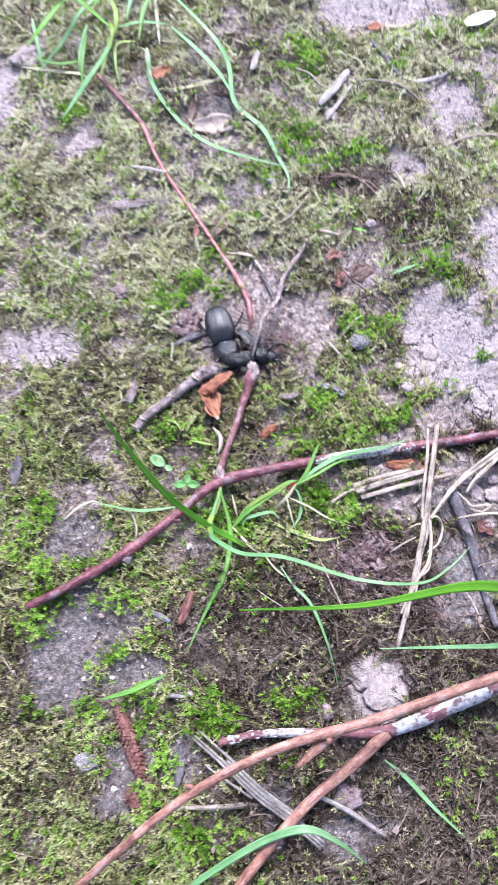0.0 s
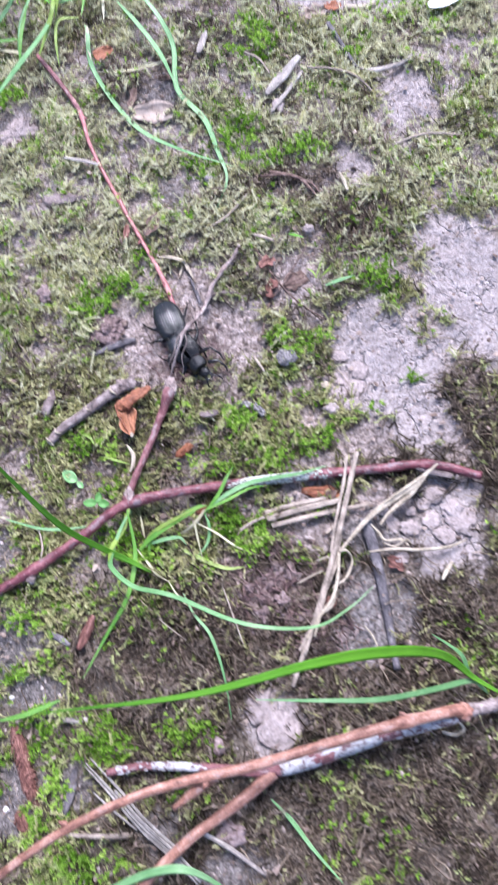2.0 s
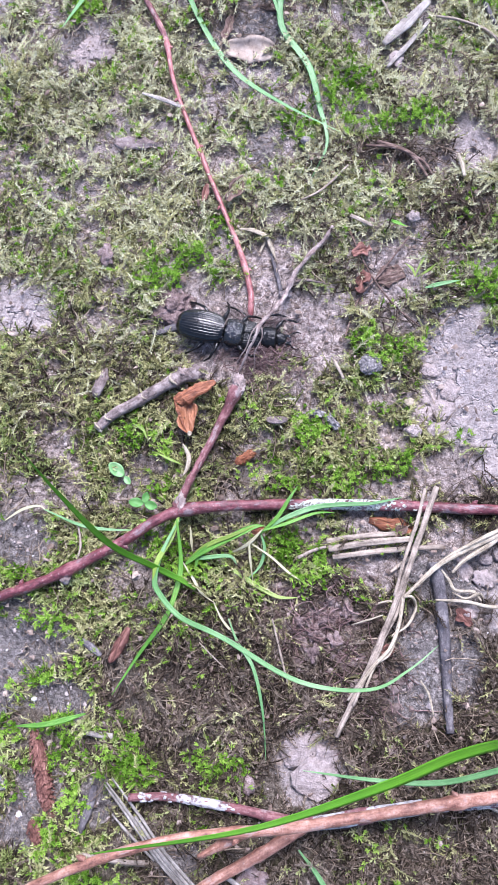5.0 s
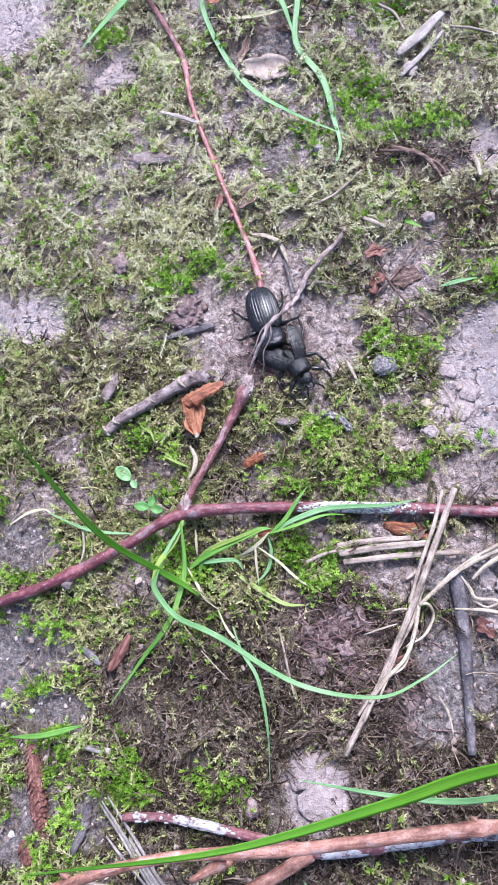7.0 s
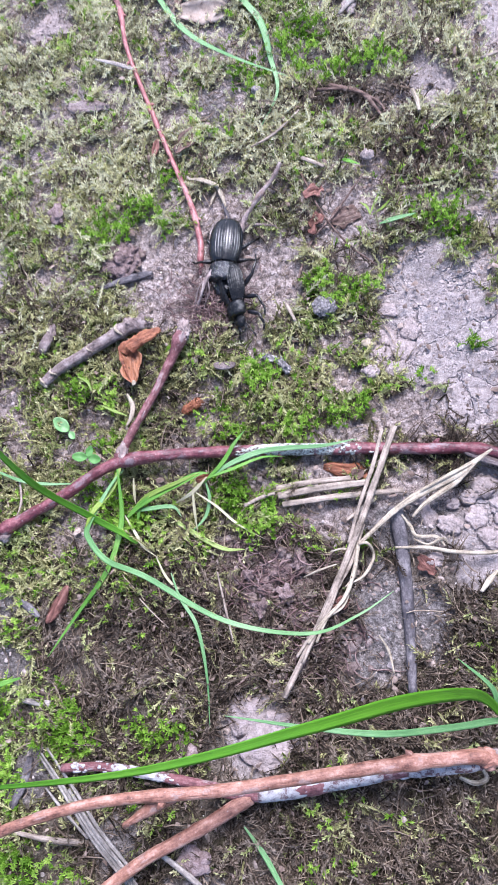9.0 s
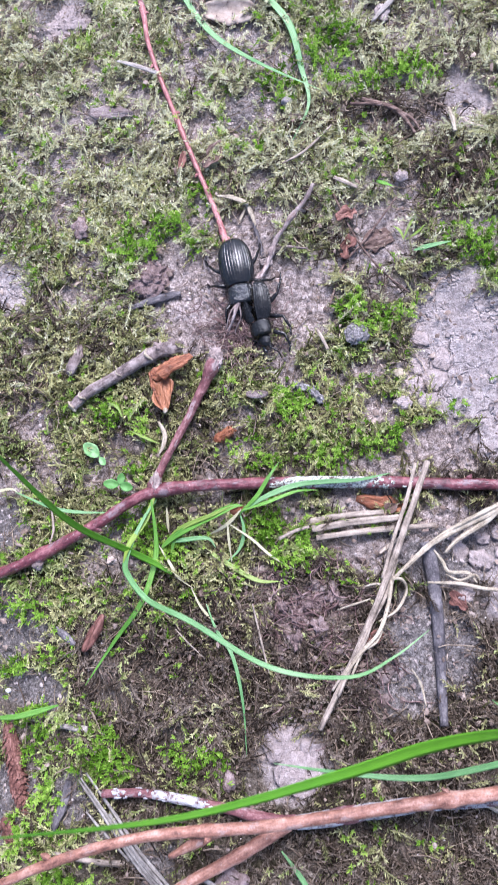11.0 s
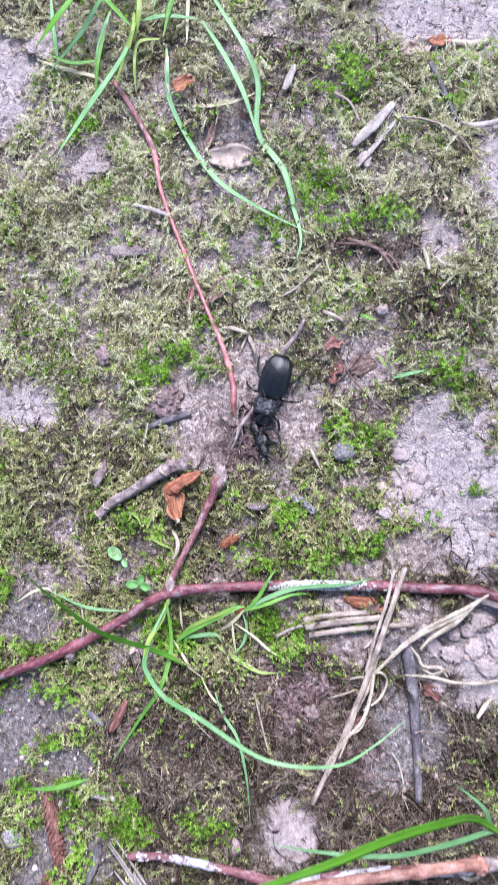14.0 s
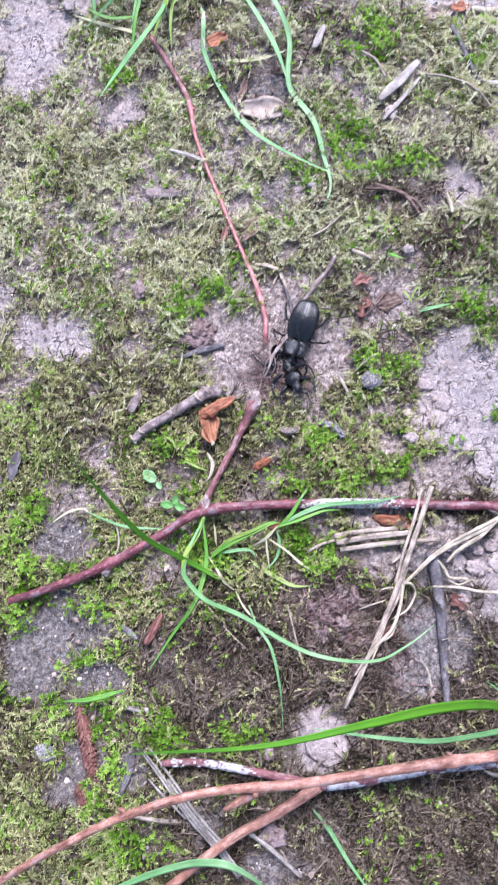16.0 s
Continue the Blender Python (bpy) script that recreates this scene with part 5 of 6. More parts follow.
rust = holder("bud_scale", "two-lobed rust-orange bud scale with a cream tip lying on moss", "bud scale", pose(-11.4 * MM, -11.4 * MM, (gz(-11.6, -12.6) + 2.2) * MM))
part("lobe", tube("lobe", [(-4.4, -0.6, 0.2), (-3.0, 0.1, 0.4), (-0.6, 0.1, 0.5), (2.2, -0.2, 0.4), (4.8, 0.4, 0.2)], [0.9, 1.5, 1.45, 1.3, 0.5], ORANGE_LEAF, 22, 0.7, 0.7, 9, 18), rust, "rough knobbly rust-brown lobe", pose(0.3 * MM, 0.4 * MM, 0.9 * MM, 0, 0, 28))
part("lobe", sheet_mesh("lobe", 8.6, 4.8, TAN_SCALE, 0.8, 0.34, 0.05, 0.25, 0.3, 6, 0.5), rust, "smooth orange-tan pointed lobe", pose(-1.8 * MM, -4.4 * MM, 0.3 * MM, -8, 6, -78))
part("torn_edge", tube("torn_edge", [(-4.4, -0.4, 1.0), (-3.8, -3.0, 1.3), (-2.8, -5.6, 1.0), (-1.6, -8.4, 0.4)], [0.3, 0.42, 0.3, 0.12], ORANGE_LEAF, 8, 0.7, 0.6, 4), rust, "dark curled rim")
part("tip", lump_mesh("tip", (0.5, 0.6, 0.3), PALE_STRAW, 5, 2, 0.3), rust, "cream dried tip", pose(-0.9 * MM, -8.7 * MM, 0.5 * MM))
flat_thing("curled_leaf_scrap", 31.3, -39.4, -12, 9.5, 3.4, ORANGE_LEAF, "curled rust-orange leaf scrap under a twig", "leaf", 1.4, 12, 0, outline=0.45, cup=-0.2, curl=0.1, thick=0.2, ragged=0.3, wave=0.5)
flat_thing("leaf_scrap", 2.9, -41.0, 20, 2.8, 1.9, ORANGE_LEAF, "tiny orange leaf scrap among grass", "leaf", 2.4, outline=0.6, cup=0.3, curl=0.2)
flat_thing("bud_scale", -26.1, -65.4, 62, 8.2, 2.6, RED_SCALE, "narrow brown pointed bud scale on moss", "bud scale", 1.4, outline=0.6, cup=-0.3, curl=0.05, thick=0.35)
flat_thing("brown_leaf", -3.4, 38.2, 55, 7.5, 3.2, BROWN_LEAF, "crumpled brown leaf piece on moss", "leaf", 1.6, 14, 8, outline=0.5, cup=0.3, curl=0.2, ragged=0.5, wave=0.5)
flat_thing("brown_leaf", -10.6, 38.0, 80, 4.6, 1.7, RED_SCALE, "small reddish-brown scale on moss", "leaf", 1.2, 10, 0, outline=0.6, cup=0.3, curl=0.1)
flat_thing("brown_leaf", 25.6, 22.8, 20, 4.6, 2.2, RED_SCALE, "small crumpled reddish leaf piece on soil", "leaf", 1.0, 8, 5, outline=0.3, cup=0.1, curl=0.1, ragged=0.9, wave=0.8)
flat_thing("brown_leaf", 25.6, 15.6, 62, 5.6, 2.6, RED_SCALE, "small crumpled reddish leaf piece on soil", "leaf", 1.0, -8, 5, outline=0.3, cup=0.1, curl=0.1, ragged=0.9, wave=0.8)
flat_thing("brown_leaf", 32.4, 17.6, 15, 6.5, 4.0, BROWN_LEAF, "decaying brown leaf piece on soil", "leaf", 0.5, 6, 4, outline=0.4, cup=0.1, curl=0.1, ragged=0.6, wave=0.5)
flat_thing("bleached_leaf", -0.6, 76.6, -6, 12.0, 6.0, BEIGE_LEAF, "pale beige dead leaf with torn edge on soil", "leaf", 1.6, 10, 0, outline=0.4, cup=0.2, curl=0.1, ragged=0.3, wave=0.35)
flat_thing("bleached_leaf", -6.4, 82.4, 75, 8.0, 2.4, BROWN_LEAF, "brown dead leaf strip on soil", "leaf", 1.6, -10, 0, outline=0.5, cup=0.25, curl=0.12, ragged=0.5, wave=0.5)
flat_thing("brown_leaf", -13.5, 98.5, 30, 6.0, 3.4, ORANGE_LEAF, "small dull orange leaf piece beside grass", "leaf", 1.6, 8, 0, outline=0.4, cup=0.25, curl=0.15, ragged=0.5, wave=0.5)
flat_thing("brown_leaf", 6.0, 88.5, -8, 9.0, 2.2, BROWN_LEAF, "short dark brown bark strip beside grass", "bark", 1.4, 0, 0, outline=0.3, cup=-0.3, curl=0.02, ragged=0.3)
flat_thing("brown_leaf", 54.4, 103.6, 0, 5.0, 3.0, ORANGE_LEAF, "small tan leaf scrap on moss", "leaf", 1.4, 0, 0, outline=0.5, cup=0.2, curl=0.2, ragged=0.5, wave=0.4)
flat_thing("leaf_scrap", 48.6, 103, 20, 9.0, 5.0, BEIGE_LEAF, "frayed tan plant scrap on soil", "leaf", 1.4, 5, 0, outline=0.5, cup=0.2, curl=0.2, ragged=0.6, wave=0.5)
flat_thing("leaf_scrap", 32.8, -40.9, 30, 4.0, 2.0, BROWN_LEAF, "small brown leaf scrap under straw", "leaf", 0.8, 0, 0, outline=0.5, ragged=0.4)
flat_thing("leaf_scrap", 29.2, -65.6, 12, 4.6, 2.4, RED_SCALE, "small red-brown leaf scrap under straw", "leaf", 0.9, 6, 0, outline=0.5, cup=0.2, ragged=0.5, wave=0.4)
flat_thing("leaf_scrap", 45.6, -58.4, -50, 4.4, 2.6, RED_SCALE, "small red-brown leaf scrap on cracked soil", "leaf", 0.9, 6, 0, outline=0.5, cup=0.2, ragged=0.5, wave=0.4)
flat_thing("bark_chip", 36.9, 80.5, 44, 15.0, 2.6, WOOD_CHIP, "grey pointed bark chip lying on moss", "bark chip", 2.2, 4, -4, outline=0.35, cup=-0.12, curl=0.02, thick=0.6, ragged=0.2)
flat_thing("bark_chip", 37.4, 75.2, 50, 16.0, 1.2, WOOD_CHIP, "narrow grey bark splinter lying on moss", "bark chip", 1.4, 0, 0, outline=0.4, cup=-0.1, curl=0.02, thick=0.5, ragged=0.2)
flat_thing("bark_chip", -27.6, 51.0, -4, 10.5, 3.0, GREY_BARK, "small grey flaky bark chip on moss", "bark chip", 1.4, 5, 0, outline=0.35, cup=-0.1, curl=-0.02, thick=0.5, ragged=0.5, wave=0.5)
flat_thing("bark_chip", 15.4, 96.8, 68, 8.0, 2.0, WOOD_CHIP, "narrow grey-brown bark chip on soil", "bark chip", 1.4, 0, 0, outline=0.4, cup=-0.2, curl=0.02, thick=0.5)
flat_thing("white_petal", 85.2, 96.4, 12, 10.0, 4.2, WHITE_PETAL, "fallen white oval petal lying on moss", "petal", 2.2, 0, 0, outline=0.5, cup=0.12, curl=0.06, thick=0.2, ragged=0.05, wave=0.1)
flat_thing("dark_leaf", -63.9, -25.0, 78, 8.0, 2.6, DARK_BARK, "narrow dark shrivelled leaf on moss", "leaf", 1.4, 8, 0, outline=0.6, cup=0.25, curl=0.05, ragged=0.2)
flat_thing("bark_chip", 57.5, -38.4, -24, 9.0, 2.0, GREY_BARK, "grey splintered bark strip beside a twig", "bark chip", 3.8, 0, 0, outline=0.3, cup=-0.2, curl=0.04, thick=0.5, ragged=0.4)
flat_thing("bark_chip", 6.8, -16.8, 0, 4.6, 1.8, GREY_BARK, "small grey bark chip on moss", "bark chip", 1.5, 0, 0, outline=0.5, cup=-0.1, thick=0.4)


def catkin(x, y, turn, length, radius, label, mat=RED_SCALE):
    """A fallen catkin: a core with rows of small overlapping scales."""
    top = holder("catkin", label, "catkin", pose(x * MM, y * MM, (gz(x, y) + radius * 0.75) * MM, 0, 0, turn))
    h = length / 2
    part("core", tube("core", [(-h, 0, 0), (-h / 2, 0.3, 0.1), (0, 0.1, 0), (h / 2, -0.3, 0.1), (h, 0, 0)], [radius * 0.35, radius * 0.8, radius * 0.85, radius * 0.8, radius * 0.4], mat, 10, 1, 0.2, 5), top)
    rng = np.random.RandomState(int(length * 10))
    verts, tris = [], []
    count = int(length * 12)
    for i in range(count):
        s = (i + 0.5) / count
        a = i * 2.4
        r = radius * min(1.0, 0.45 + 2.4 * min(s, 1 - s)) * 0.85
        c = np.array([-h + s * length, r * math.cos(a), r * math.sin(a)])
        out, tang = np.array([0, math.cos(a), math.sin(a)]), np.array([0, -math.sin(a), math.cos(a)])
        long, wide = 0.7 + 0.5 * rng.rand(), 0.35 + 0.4 * rng.rand()
        b = len(verts)
        verts += [c, c + tang * wide + out * 0.35 * rng.rand() + (long * 0.5, 0, 0), c + out * (0.1 + 0.6 * rng.rand()) + (long, 0.5 * rng.randn() * 0.5, 0), c - tang * wide + out * 0.12 + (long * 0.5, 0, 0), c + out * 0.28 + (long * 0.5, 0, 0)]
        tris += [(b, b + 1, b + 4), (b + 1, b + 2, b + 4), (b + 2, b + 3, b + 4), (b + 3, b, b + 4)]
    tagged(part("scale_coat", mesh_of("scale_coat", np.array(verts) * MM, tris, mat, smooth=False), top), kind="stuff")


catkin(-42.6, -92.2, -74, 17.5, 1.9, "reddish-brown fallen catkin lying on moss")
catkin(-42.8, -103.6, -60, 5.0, 1.6, "short broken piece of reddish-brown catkin on soil")
catkin(-0.5, -25.2, 34, 4.4, 1.05, "small rusty-brown scaly catkin piece on moss", ORANGE_LEAF)


def young_leaf(x, y, turns, label, mat):
    top = holder("seedling", label, "seedling", pose(x * MM, y * MM, (gz(x, y) + 1.6) * MM))
    for k, (turn, size) in enumerate(turns):
        r = radians(turn)
        part("leaf", sheet_mesh("leaf", size, size * 0.68, mat, 0.75, 0.2, 0.14, 0.12, 0.0, 2 + k, 0.2), top, "", pose(size * 0.55 * MM * math.cos(r), size * 0.55 * MM * math.sin(r), 0.5 * MM, 6, -10, turn))
    part("stalk", tube("stalk", [(0, 0, -2), (0.1, 0, -0.8), (0, 0, 0.3)], [0.2, 0.18, 0.15], mat, 6), top)


young_leaf(-27.2, -29.2, [(140, 4.2), (-50, 2.2)], "tiny pale green two-leaved seedling in moss", CLOVER)
young_leaf(-22.3, -35.3, [(175, 3.2), (-15, 3.0), (75, 2.4)], "tiny deep green three-leaved seedling beside a red twig", CLOVER_DARK)


def lump(name, x, y, size, mat, label, category, seed, lift=0.45, detail=3, rough=0.3, turn=0):
    return thing(name, lump_mesh(name, size, mat, seed, detail, rough), label, category, at=pose(x * MM, y * MM, (gz(x, y) + size[2] * lift) * MM, 0, 0, turn))


lump("pebble", 27.4, -3.6, (2.5, 2.4, 1.3), DARK_STONE, "rough grey pebble resting on moss", "pebble", 3, 0.7, 5, 0.2)
lump("pebble", -52.8, -94.5, (2.6, 2.0, 1.0), DARK_STONE, "grey stone half sunk in moss", "pebble", 5, 0.4, 4, 0.3)
lump("pebble", -47.2, -101, (0.7, 0.6, 0.5), GRIT, "tiny white pebble on soil", "pebble", 6, 0.7)
lump("pebble", -45.6, -77.5, (0.6, 0.5, 0.5), GRIT, "tiny white pebble on moss", "pebble", 7, 1.2)
lump("seed", 36.3, -12.3, (1.5, 1.1, 0.9), PALE_STRAW, "small round cream seed beside cracked soil", "seed", 9, 1.0)
lump("soil_lump", 15.4, -14.8, (1.5, 0.9, 0.6), DARK_STONE, "small dark lump of soil on moss", "soil lump", 11, 0.9, 4, 0.55)
lump("soil_lump", 18.8, -16.9, (1.8, 0.9, 0.7), DARK_STONE, "small dark grey lump on moss", "soil lump", 12, 0.9, 4, 0.55, turn=-50)
lump("soil_lump", -17.6, 10.6, (4.2, 3.2, 1.7), DARK_CLOD, "brownish dry soil lump beside moss", "soil lump", 13, 0.25, 5, 0.5)
lump("soil_lump", -20.5, 8.2, (2.6, 1.6, 1.2), DARK_CLOD, "small brownish soil lump beside moss", "soil lump", 14, 0.3, 5, 0.5)
lump("soil_lump", -33.6, 23, (1.6, 2.4, 1.0), DARK_CLOD, "dark brown clump in moss", "soil lump", 15, 0.5, 3, 0.5)
lump("soil_lump", -33.5, -8, (1.3, 3.0, 1.0), GREY_BARK, "grey flaky clump in moss", "soil lump", 16, 0.8, 3, 0.4, -20)
lump("soil_lump", 39.0, -10.2, (3.4, 2.8, 0.8), CLOD, "pale dry clod at the edge of cracked soil", "soil lump", 17, 0.3, 4, 0.3)
lump("soil_lump", 38.4, -15.2, (2.6, 3.0, 0.8), CLOD, "pale dry clod at the edge of cracked soil", "soil lump", 18, 0.3, 4, 0.3)
lump("soil_lump", 43.2, -13.6, (3.0, 2.4, 0.6), CLOD, "pale dry clod on cracked soil", "soil lump", 19, 0.3, 4, 0.3)
lump("soil_lump", 12.2, -85.6, (4.6, 4.0, 0.8), CLOD, "rounded pale grey-pink clod of dry soil", "soil lump", 20, 0.3, 4, 0.22)
lump("soil_lump", 15.4, -91.0, (4.8, 4.0, 0.8), CLOD, "rounded pale grey-pink clod of dry soil", "soil lump", 21, 0.3, 4, 0.2)
lump("soil_lump", 17.6, -86.4, (2.6, 2.2, 0.6), CLOD, "small pale clod of dry soil", "soil lump", 22, 0.4, 3, 0.3)
lump("soil_lump", 62.0, -50.5, (3.8, 3.2, 0.8), CLOD, "pale dry clod on cracked soil", "soil lump", 23, 0.2, 4, 0.3)
clod_rng = np.random.RandomState(61)
for x, y, a, b in [(57.4, -43.4, 2.6, 2.2), (54.2, -45.2, 1.7, 1.4), (46.6, -48.8, 3.0, 1.6), (55.4, -49.4, 2.4, 2.1), (57.8, -53.2, 2.6, 2.0), (50.4, -50.6, 2.4, 1.8), (51.2, -46.4, 1.4, 1.1), (60.6, -47.2, 2.2, 2.6), (47, -57.4, 1.8, 1.4), (44.6, -45.4, 1.5, 1.1), (36.6, -18.6, 1.8, 1.3), (41.6, -18.4, 2.2, 1.6), (40.4, -4.4, 1.8, 2.2), (44.8, -9.4, 2.6, 2.0)]:
    lump("soil_lump", x, y, (a, b, 0.65 + 0.35 * clod_rng.rand()), CLOD, "flat pale mauve-grey clod on cracked dry soil", "soil lump", int(clod_rng.randint(99)), 0.35, 4, 0.32, 360 * clod_rng.rand())
for x, y, a in [(17.6, -59.2, 2.2), (21.6, -57.8, 1.8), (15, -62.4, 2.0), (14.6, -66.0, 1.7), (11.8, -60, 1.5), (19.4, -63.6, 1.6)]:
    lump("soil_lump", x, y, (a, a * 0.8, 1.3), DARK_CLOD, "crumbly reddish-brown lump of rooty soil", "soil lump", int(clod_rng.randint(99)), 0.5, 4, 0.6, 360 * clod_rng.rand())
lump("soil_lump", 8.4, 13.2, (1.4, 1.0, 0.8), CLOD, "small pale crumb of soil beside a twig", "soil lump", 24, 0.7)
lump("soil_lump", -41, 78, (5.0, 3.4, 0.7), CLOD, "pale flat lump of dry soil among moss", "soil lump", 25, 0.2, 5, 0.6)
lump("soil_lump", 34.6, 72.2, (1.7, 2.2, 0.7), CLOD, "small pinkish-grey lump on moss", "soil lump", 26, 0.9)
lump("soil_lump", 13, 50.6, (1.2, 1.0, 0.8), STONE, "small grey lump on moss", "soil lump", 27, 0.9)
lump("soil_lump", 37.6, 31, (1.6, 1.3, 1.0), CLOD, "small pale lump on moss", "soil lump", 28, 0.9)
lump("soil_lump", 1.5, -92.6, (1.3, 1.8, 0.9), DARK_CLOD, "small tan lump on moss", "soil lump", 29, 0.7)
lump("soil_lump", 2.5, -110, (3.0, 2.4, 1.1), DARK_CLOD, "brown lump among dry moss", "soil lump", 30, 0.4, 3, 0.4)
lump("soil_lump", -55, 118, (5, 4, 1.6), CLOD, "pale lump of dry soil", "soil lump", 31, 0.2, 4, 0.4)


# ---- grass ----
MID = "grass by the red twig"
RIGHT = "grass on arching stem"
TOP = "grass tuft at the thin twig"


def tuft_at(x, y, z, label):
    return holder("grass_tuft", label, "grass", pose(x * MM, y * MM, z * MM)), (x, y, z)


TUFTS = {
    MID: tuft_at(-14.5, -46, gz(-14.5, -46), "small messy tuft of green and withered grass beside a red twig"),
    RIGHT: tuft_at(56.6, -84.2, 7, "bent grass stem with long green blades arching above the soil"),
    TOP: tuft_at(-22, 118, gz(-22, 118), "loose tuft of long green grass with some withered blades"),
}


def blade(points, width, mat, label, group="", twist=(0, 0), fold=0.22, base=0.25):
    width *= 0.5 if group == MID else 0.62
    if group in TUFTS:
        tuft, root = TUFTS[group]
        points = [(x - root[0], y - root[1], z - root[2]) for x, y, z in points]
        return part("blade", blade_mesh("blade", points, width, mat, fold, 0.16, twist, base), tuft, label)
    return thing("grass_shoot", blade_mesh("grass_shoot", points, width, mat, fold, 0.16, twist, base), label, "grass", group)


def on_ground(points, least=1.0):
    return [(x, y, max(z, gz(x, y) + least)) for x, y, z in points]


blade(on_ground([(-10.2, -53.6, 2.6), (-13.2, -51.6, 5), (-17.6, -49.2, 10), (-23.9, -45.2, 22.5), (-29.6, -37.6, 35.4), (-33.4, -31.2, 46.5)]), 2.9, GRASS_DARK, "long deep green grass blade rising from a tuft", MID, (0, 40))
blade(on_ground([(-13.6, -38.6, 3.4), (-15.2, -42, 5.5), (-17.0, -47, 7.5), (-17.2, -51.6, 11.5), (-15.6, -54.4, 14.5), (-10.6, -58.8, 18), (-1.8, -62.2, 22.5), (12.1, -69.4, 23.6), (25.1, -71.2, 17.8), (33, -68, 12.5), (39.3, -63.6, 8.6)]), 2.1, GRASS_COOL, "long arching pale green grass blade near the soil", MID, (0, 25))
blade(on_ground([(-13.8, -37.8, 4.4), (-15.4, -43, 5), (-17.4, -48, 8.6), (-17.5, -51.8, 12)]), 2.5, GRASS_YELLOW, "yellow-green sheath at the foot of an arching blade", MID)
blade(on_ground([(-14.2, -39, 5.5), (-13.2, -48, 4.2), (-14.2, -54, 3.4), (-16.6, -60, 2.6), (-21.4, -66.6, 2.4), (-27, -75.4, 3.2)]), 2.3, GRASS, "green grass blade hanging over moss", MID)
blade(on_ground([(-12.4, -48.4, 3), (-9, -46, 4.4), (-3, -43, 5), (2, -40.6, 5), (4.4, -40.2, 4.6)]), 3.0, GRASS, "broad green grass blade beside a red twig", MID, (0, 30))
blade(on_ground([(-12, -47.6, 3), (-8, -44.6, 4.6), (-2, -42.2, 5.4), (2.6, -40.2, 5)]), 1.8, GRASS_YELLOW, "narrow yellow-green grass blade beside a red twig", MID, (0, -20))
blade(on_ground([(3.2, -42, 4), (8.4, -38.8, 5.0), (14.6, -36.4, 5.0), (20, -35.6, 4.2), (27, -35.2, 3.6), (33.4, -33.8, 2.6)], 1.5), 2.2, GRASS_COOL, "pale green grass blade lying along a red twig", MID)
blade(on_ground([(2.6, -42.6, 4), (7, -38.6, 5), (9.6, -34.6, 5.4), (11.4, -31.6, 4.2)]), 1.7, GRASS, "green grass blade crossing a red twig", MID)
blade(on_ground([(3.4, -41.4, 4.4), (9, -39.8, 5.2), (15, -37.6, 5.2), (19.4, -37.2, 4)]), 1.6, GRASS, "green grass blade in a small tuft", MID, (20, 40))
blade(on_ground([(-5, -47.6, 2.6), (1, -51.6, 2.4), (7, -54.8, 2.2), (11.4, -55, 2)]), 1.9, GRASS_YELLOW, "short yellow-green grass blade on moss", MID)
blade(on_ground([(-12, -47.4, 3), (-8, -47, 4), (-3, -46.6, 3.6), (-1.4, -48.4, 2.6)]), 1.7, GRASS_COOL, "short green grass blade in a tuft", MID)
blade(on_ground([(-10.4, -49.8, 2.6), (-9.4, -46.6, 4), (-6.6, -44.8, 4)]), 1.5, GRASS, "short green grass blade in a tuft", MID)
blade(on_ground([(3.6, -41.6, 4), (4.4, -45, 3.4), (3.4, -48.6, 2.4), (0.6, -51.6, 1.8)]), 1.4, GRASS_COOL, "thin green grass blade hanging down", MID)
blade(on_ground([(-11.6, -40.4, 3), (-11.4, -43.2, 2.6), (-11.2, -45.6, 2)]), 1.1, GRASS_PALE, "withered pale grass blade under a twig", MID)
for pts, w in [
    ([(-13, -48, 3), (-10.6, -51.6, 3), (-8.8, -54.4, 2.8), (-5.6, -56.6, 2.6)], 1.3),
    ([(-6.2, -56.4, 2.6), (-4.2, -60, 2.4), (-1.6, -62.4, 2.4), (1.4, -61.4, 2.2)], 1.1),
    ([(4, -41, 4.6), (1, -44, 4.2), (-3.4, -46.2, 3)], 1.5),
    ([(1.2, -43.4, 4.4), (1.4, -47, 3.6), (2, -52, 2.4)], 1.1),
    ([(1.8, -44, 4.2), (6, -46.8, 3.6), (10, -50.2, 3), (15.4, -53.2, 2.2)], 1.1),
    ([(-53, -39.4, 2.6), (-49, -37, 3), (-45.4, -36.2, 3), (-43.6, -37.2, 3)], 1.5),
]:
    blade(on_ground(pts), w, GRASS_PALE, "thin withered grass blade in a small tuft", MID, (0, 60))
blade(on_ground([(-44.4, -36.8, 3), (-36, -40.2, 3.4), (-30, -41.2, 3.6), (-22, -41.4, 4)]), 1.4, GRASS_COOL, "pale green grass blade lying on moss", MID)
blade(on_ground([(-3, -59.5, 3), (-0.9, -64.4, 3.2), (2.4, -69.5, 3), (4.4, -78.2, 2.4), (5.1, -87.6, 1.6)]), 1.1, GRASS_COOL, "thin pale green grass blade on dry moss")
blade(on_ground([(-32.6, -79.4, 2.6), (-40.3, -81.6, 3), (-47.6, -82.3, 2.6)], 1.6), 1.9, GRASS, "short fresh green grass blade on moss")
blade(on_ground([(11.8, -103.8, 2), (15.5, -108, 2.6), (19.4, -113.8, 3), (25, -121, 3)], 1.6), 1.5, GRASS_COOL, "short green grass blade among dry moss")
blade(on_ground([(-34.5, -123, 3), (-30.9, -120.6, 5.4), (-21.8, -116.8, 6.4), (-13.5, -114.1, 8.6), (-6.4, -113.6, 10.4), (-1, -117, 7), (4, -122, 3.6)]), 2.6, GRASS_COOL, "bent broad blue-green grass blade over dry stalks")
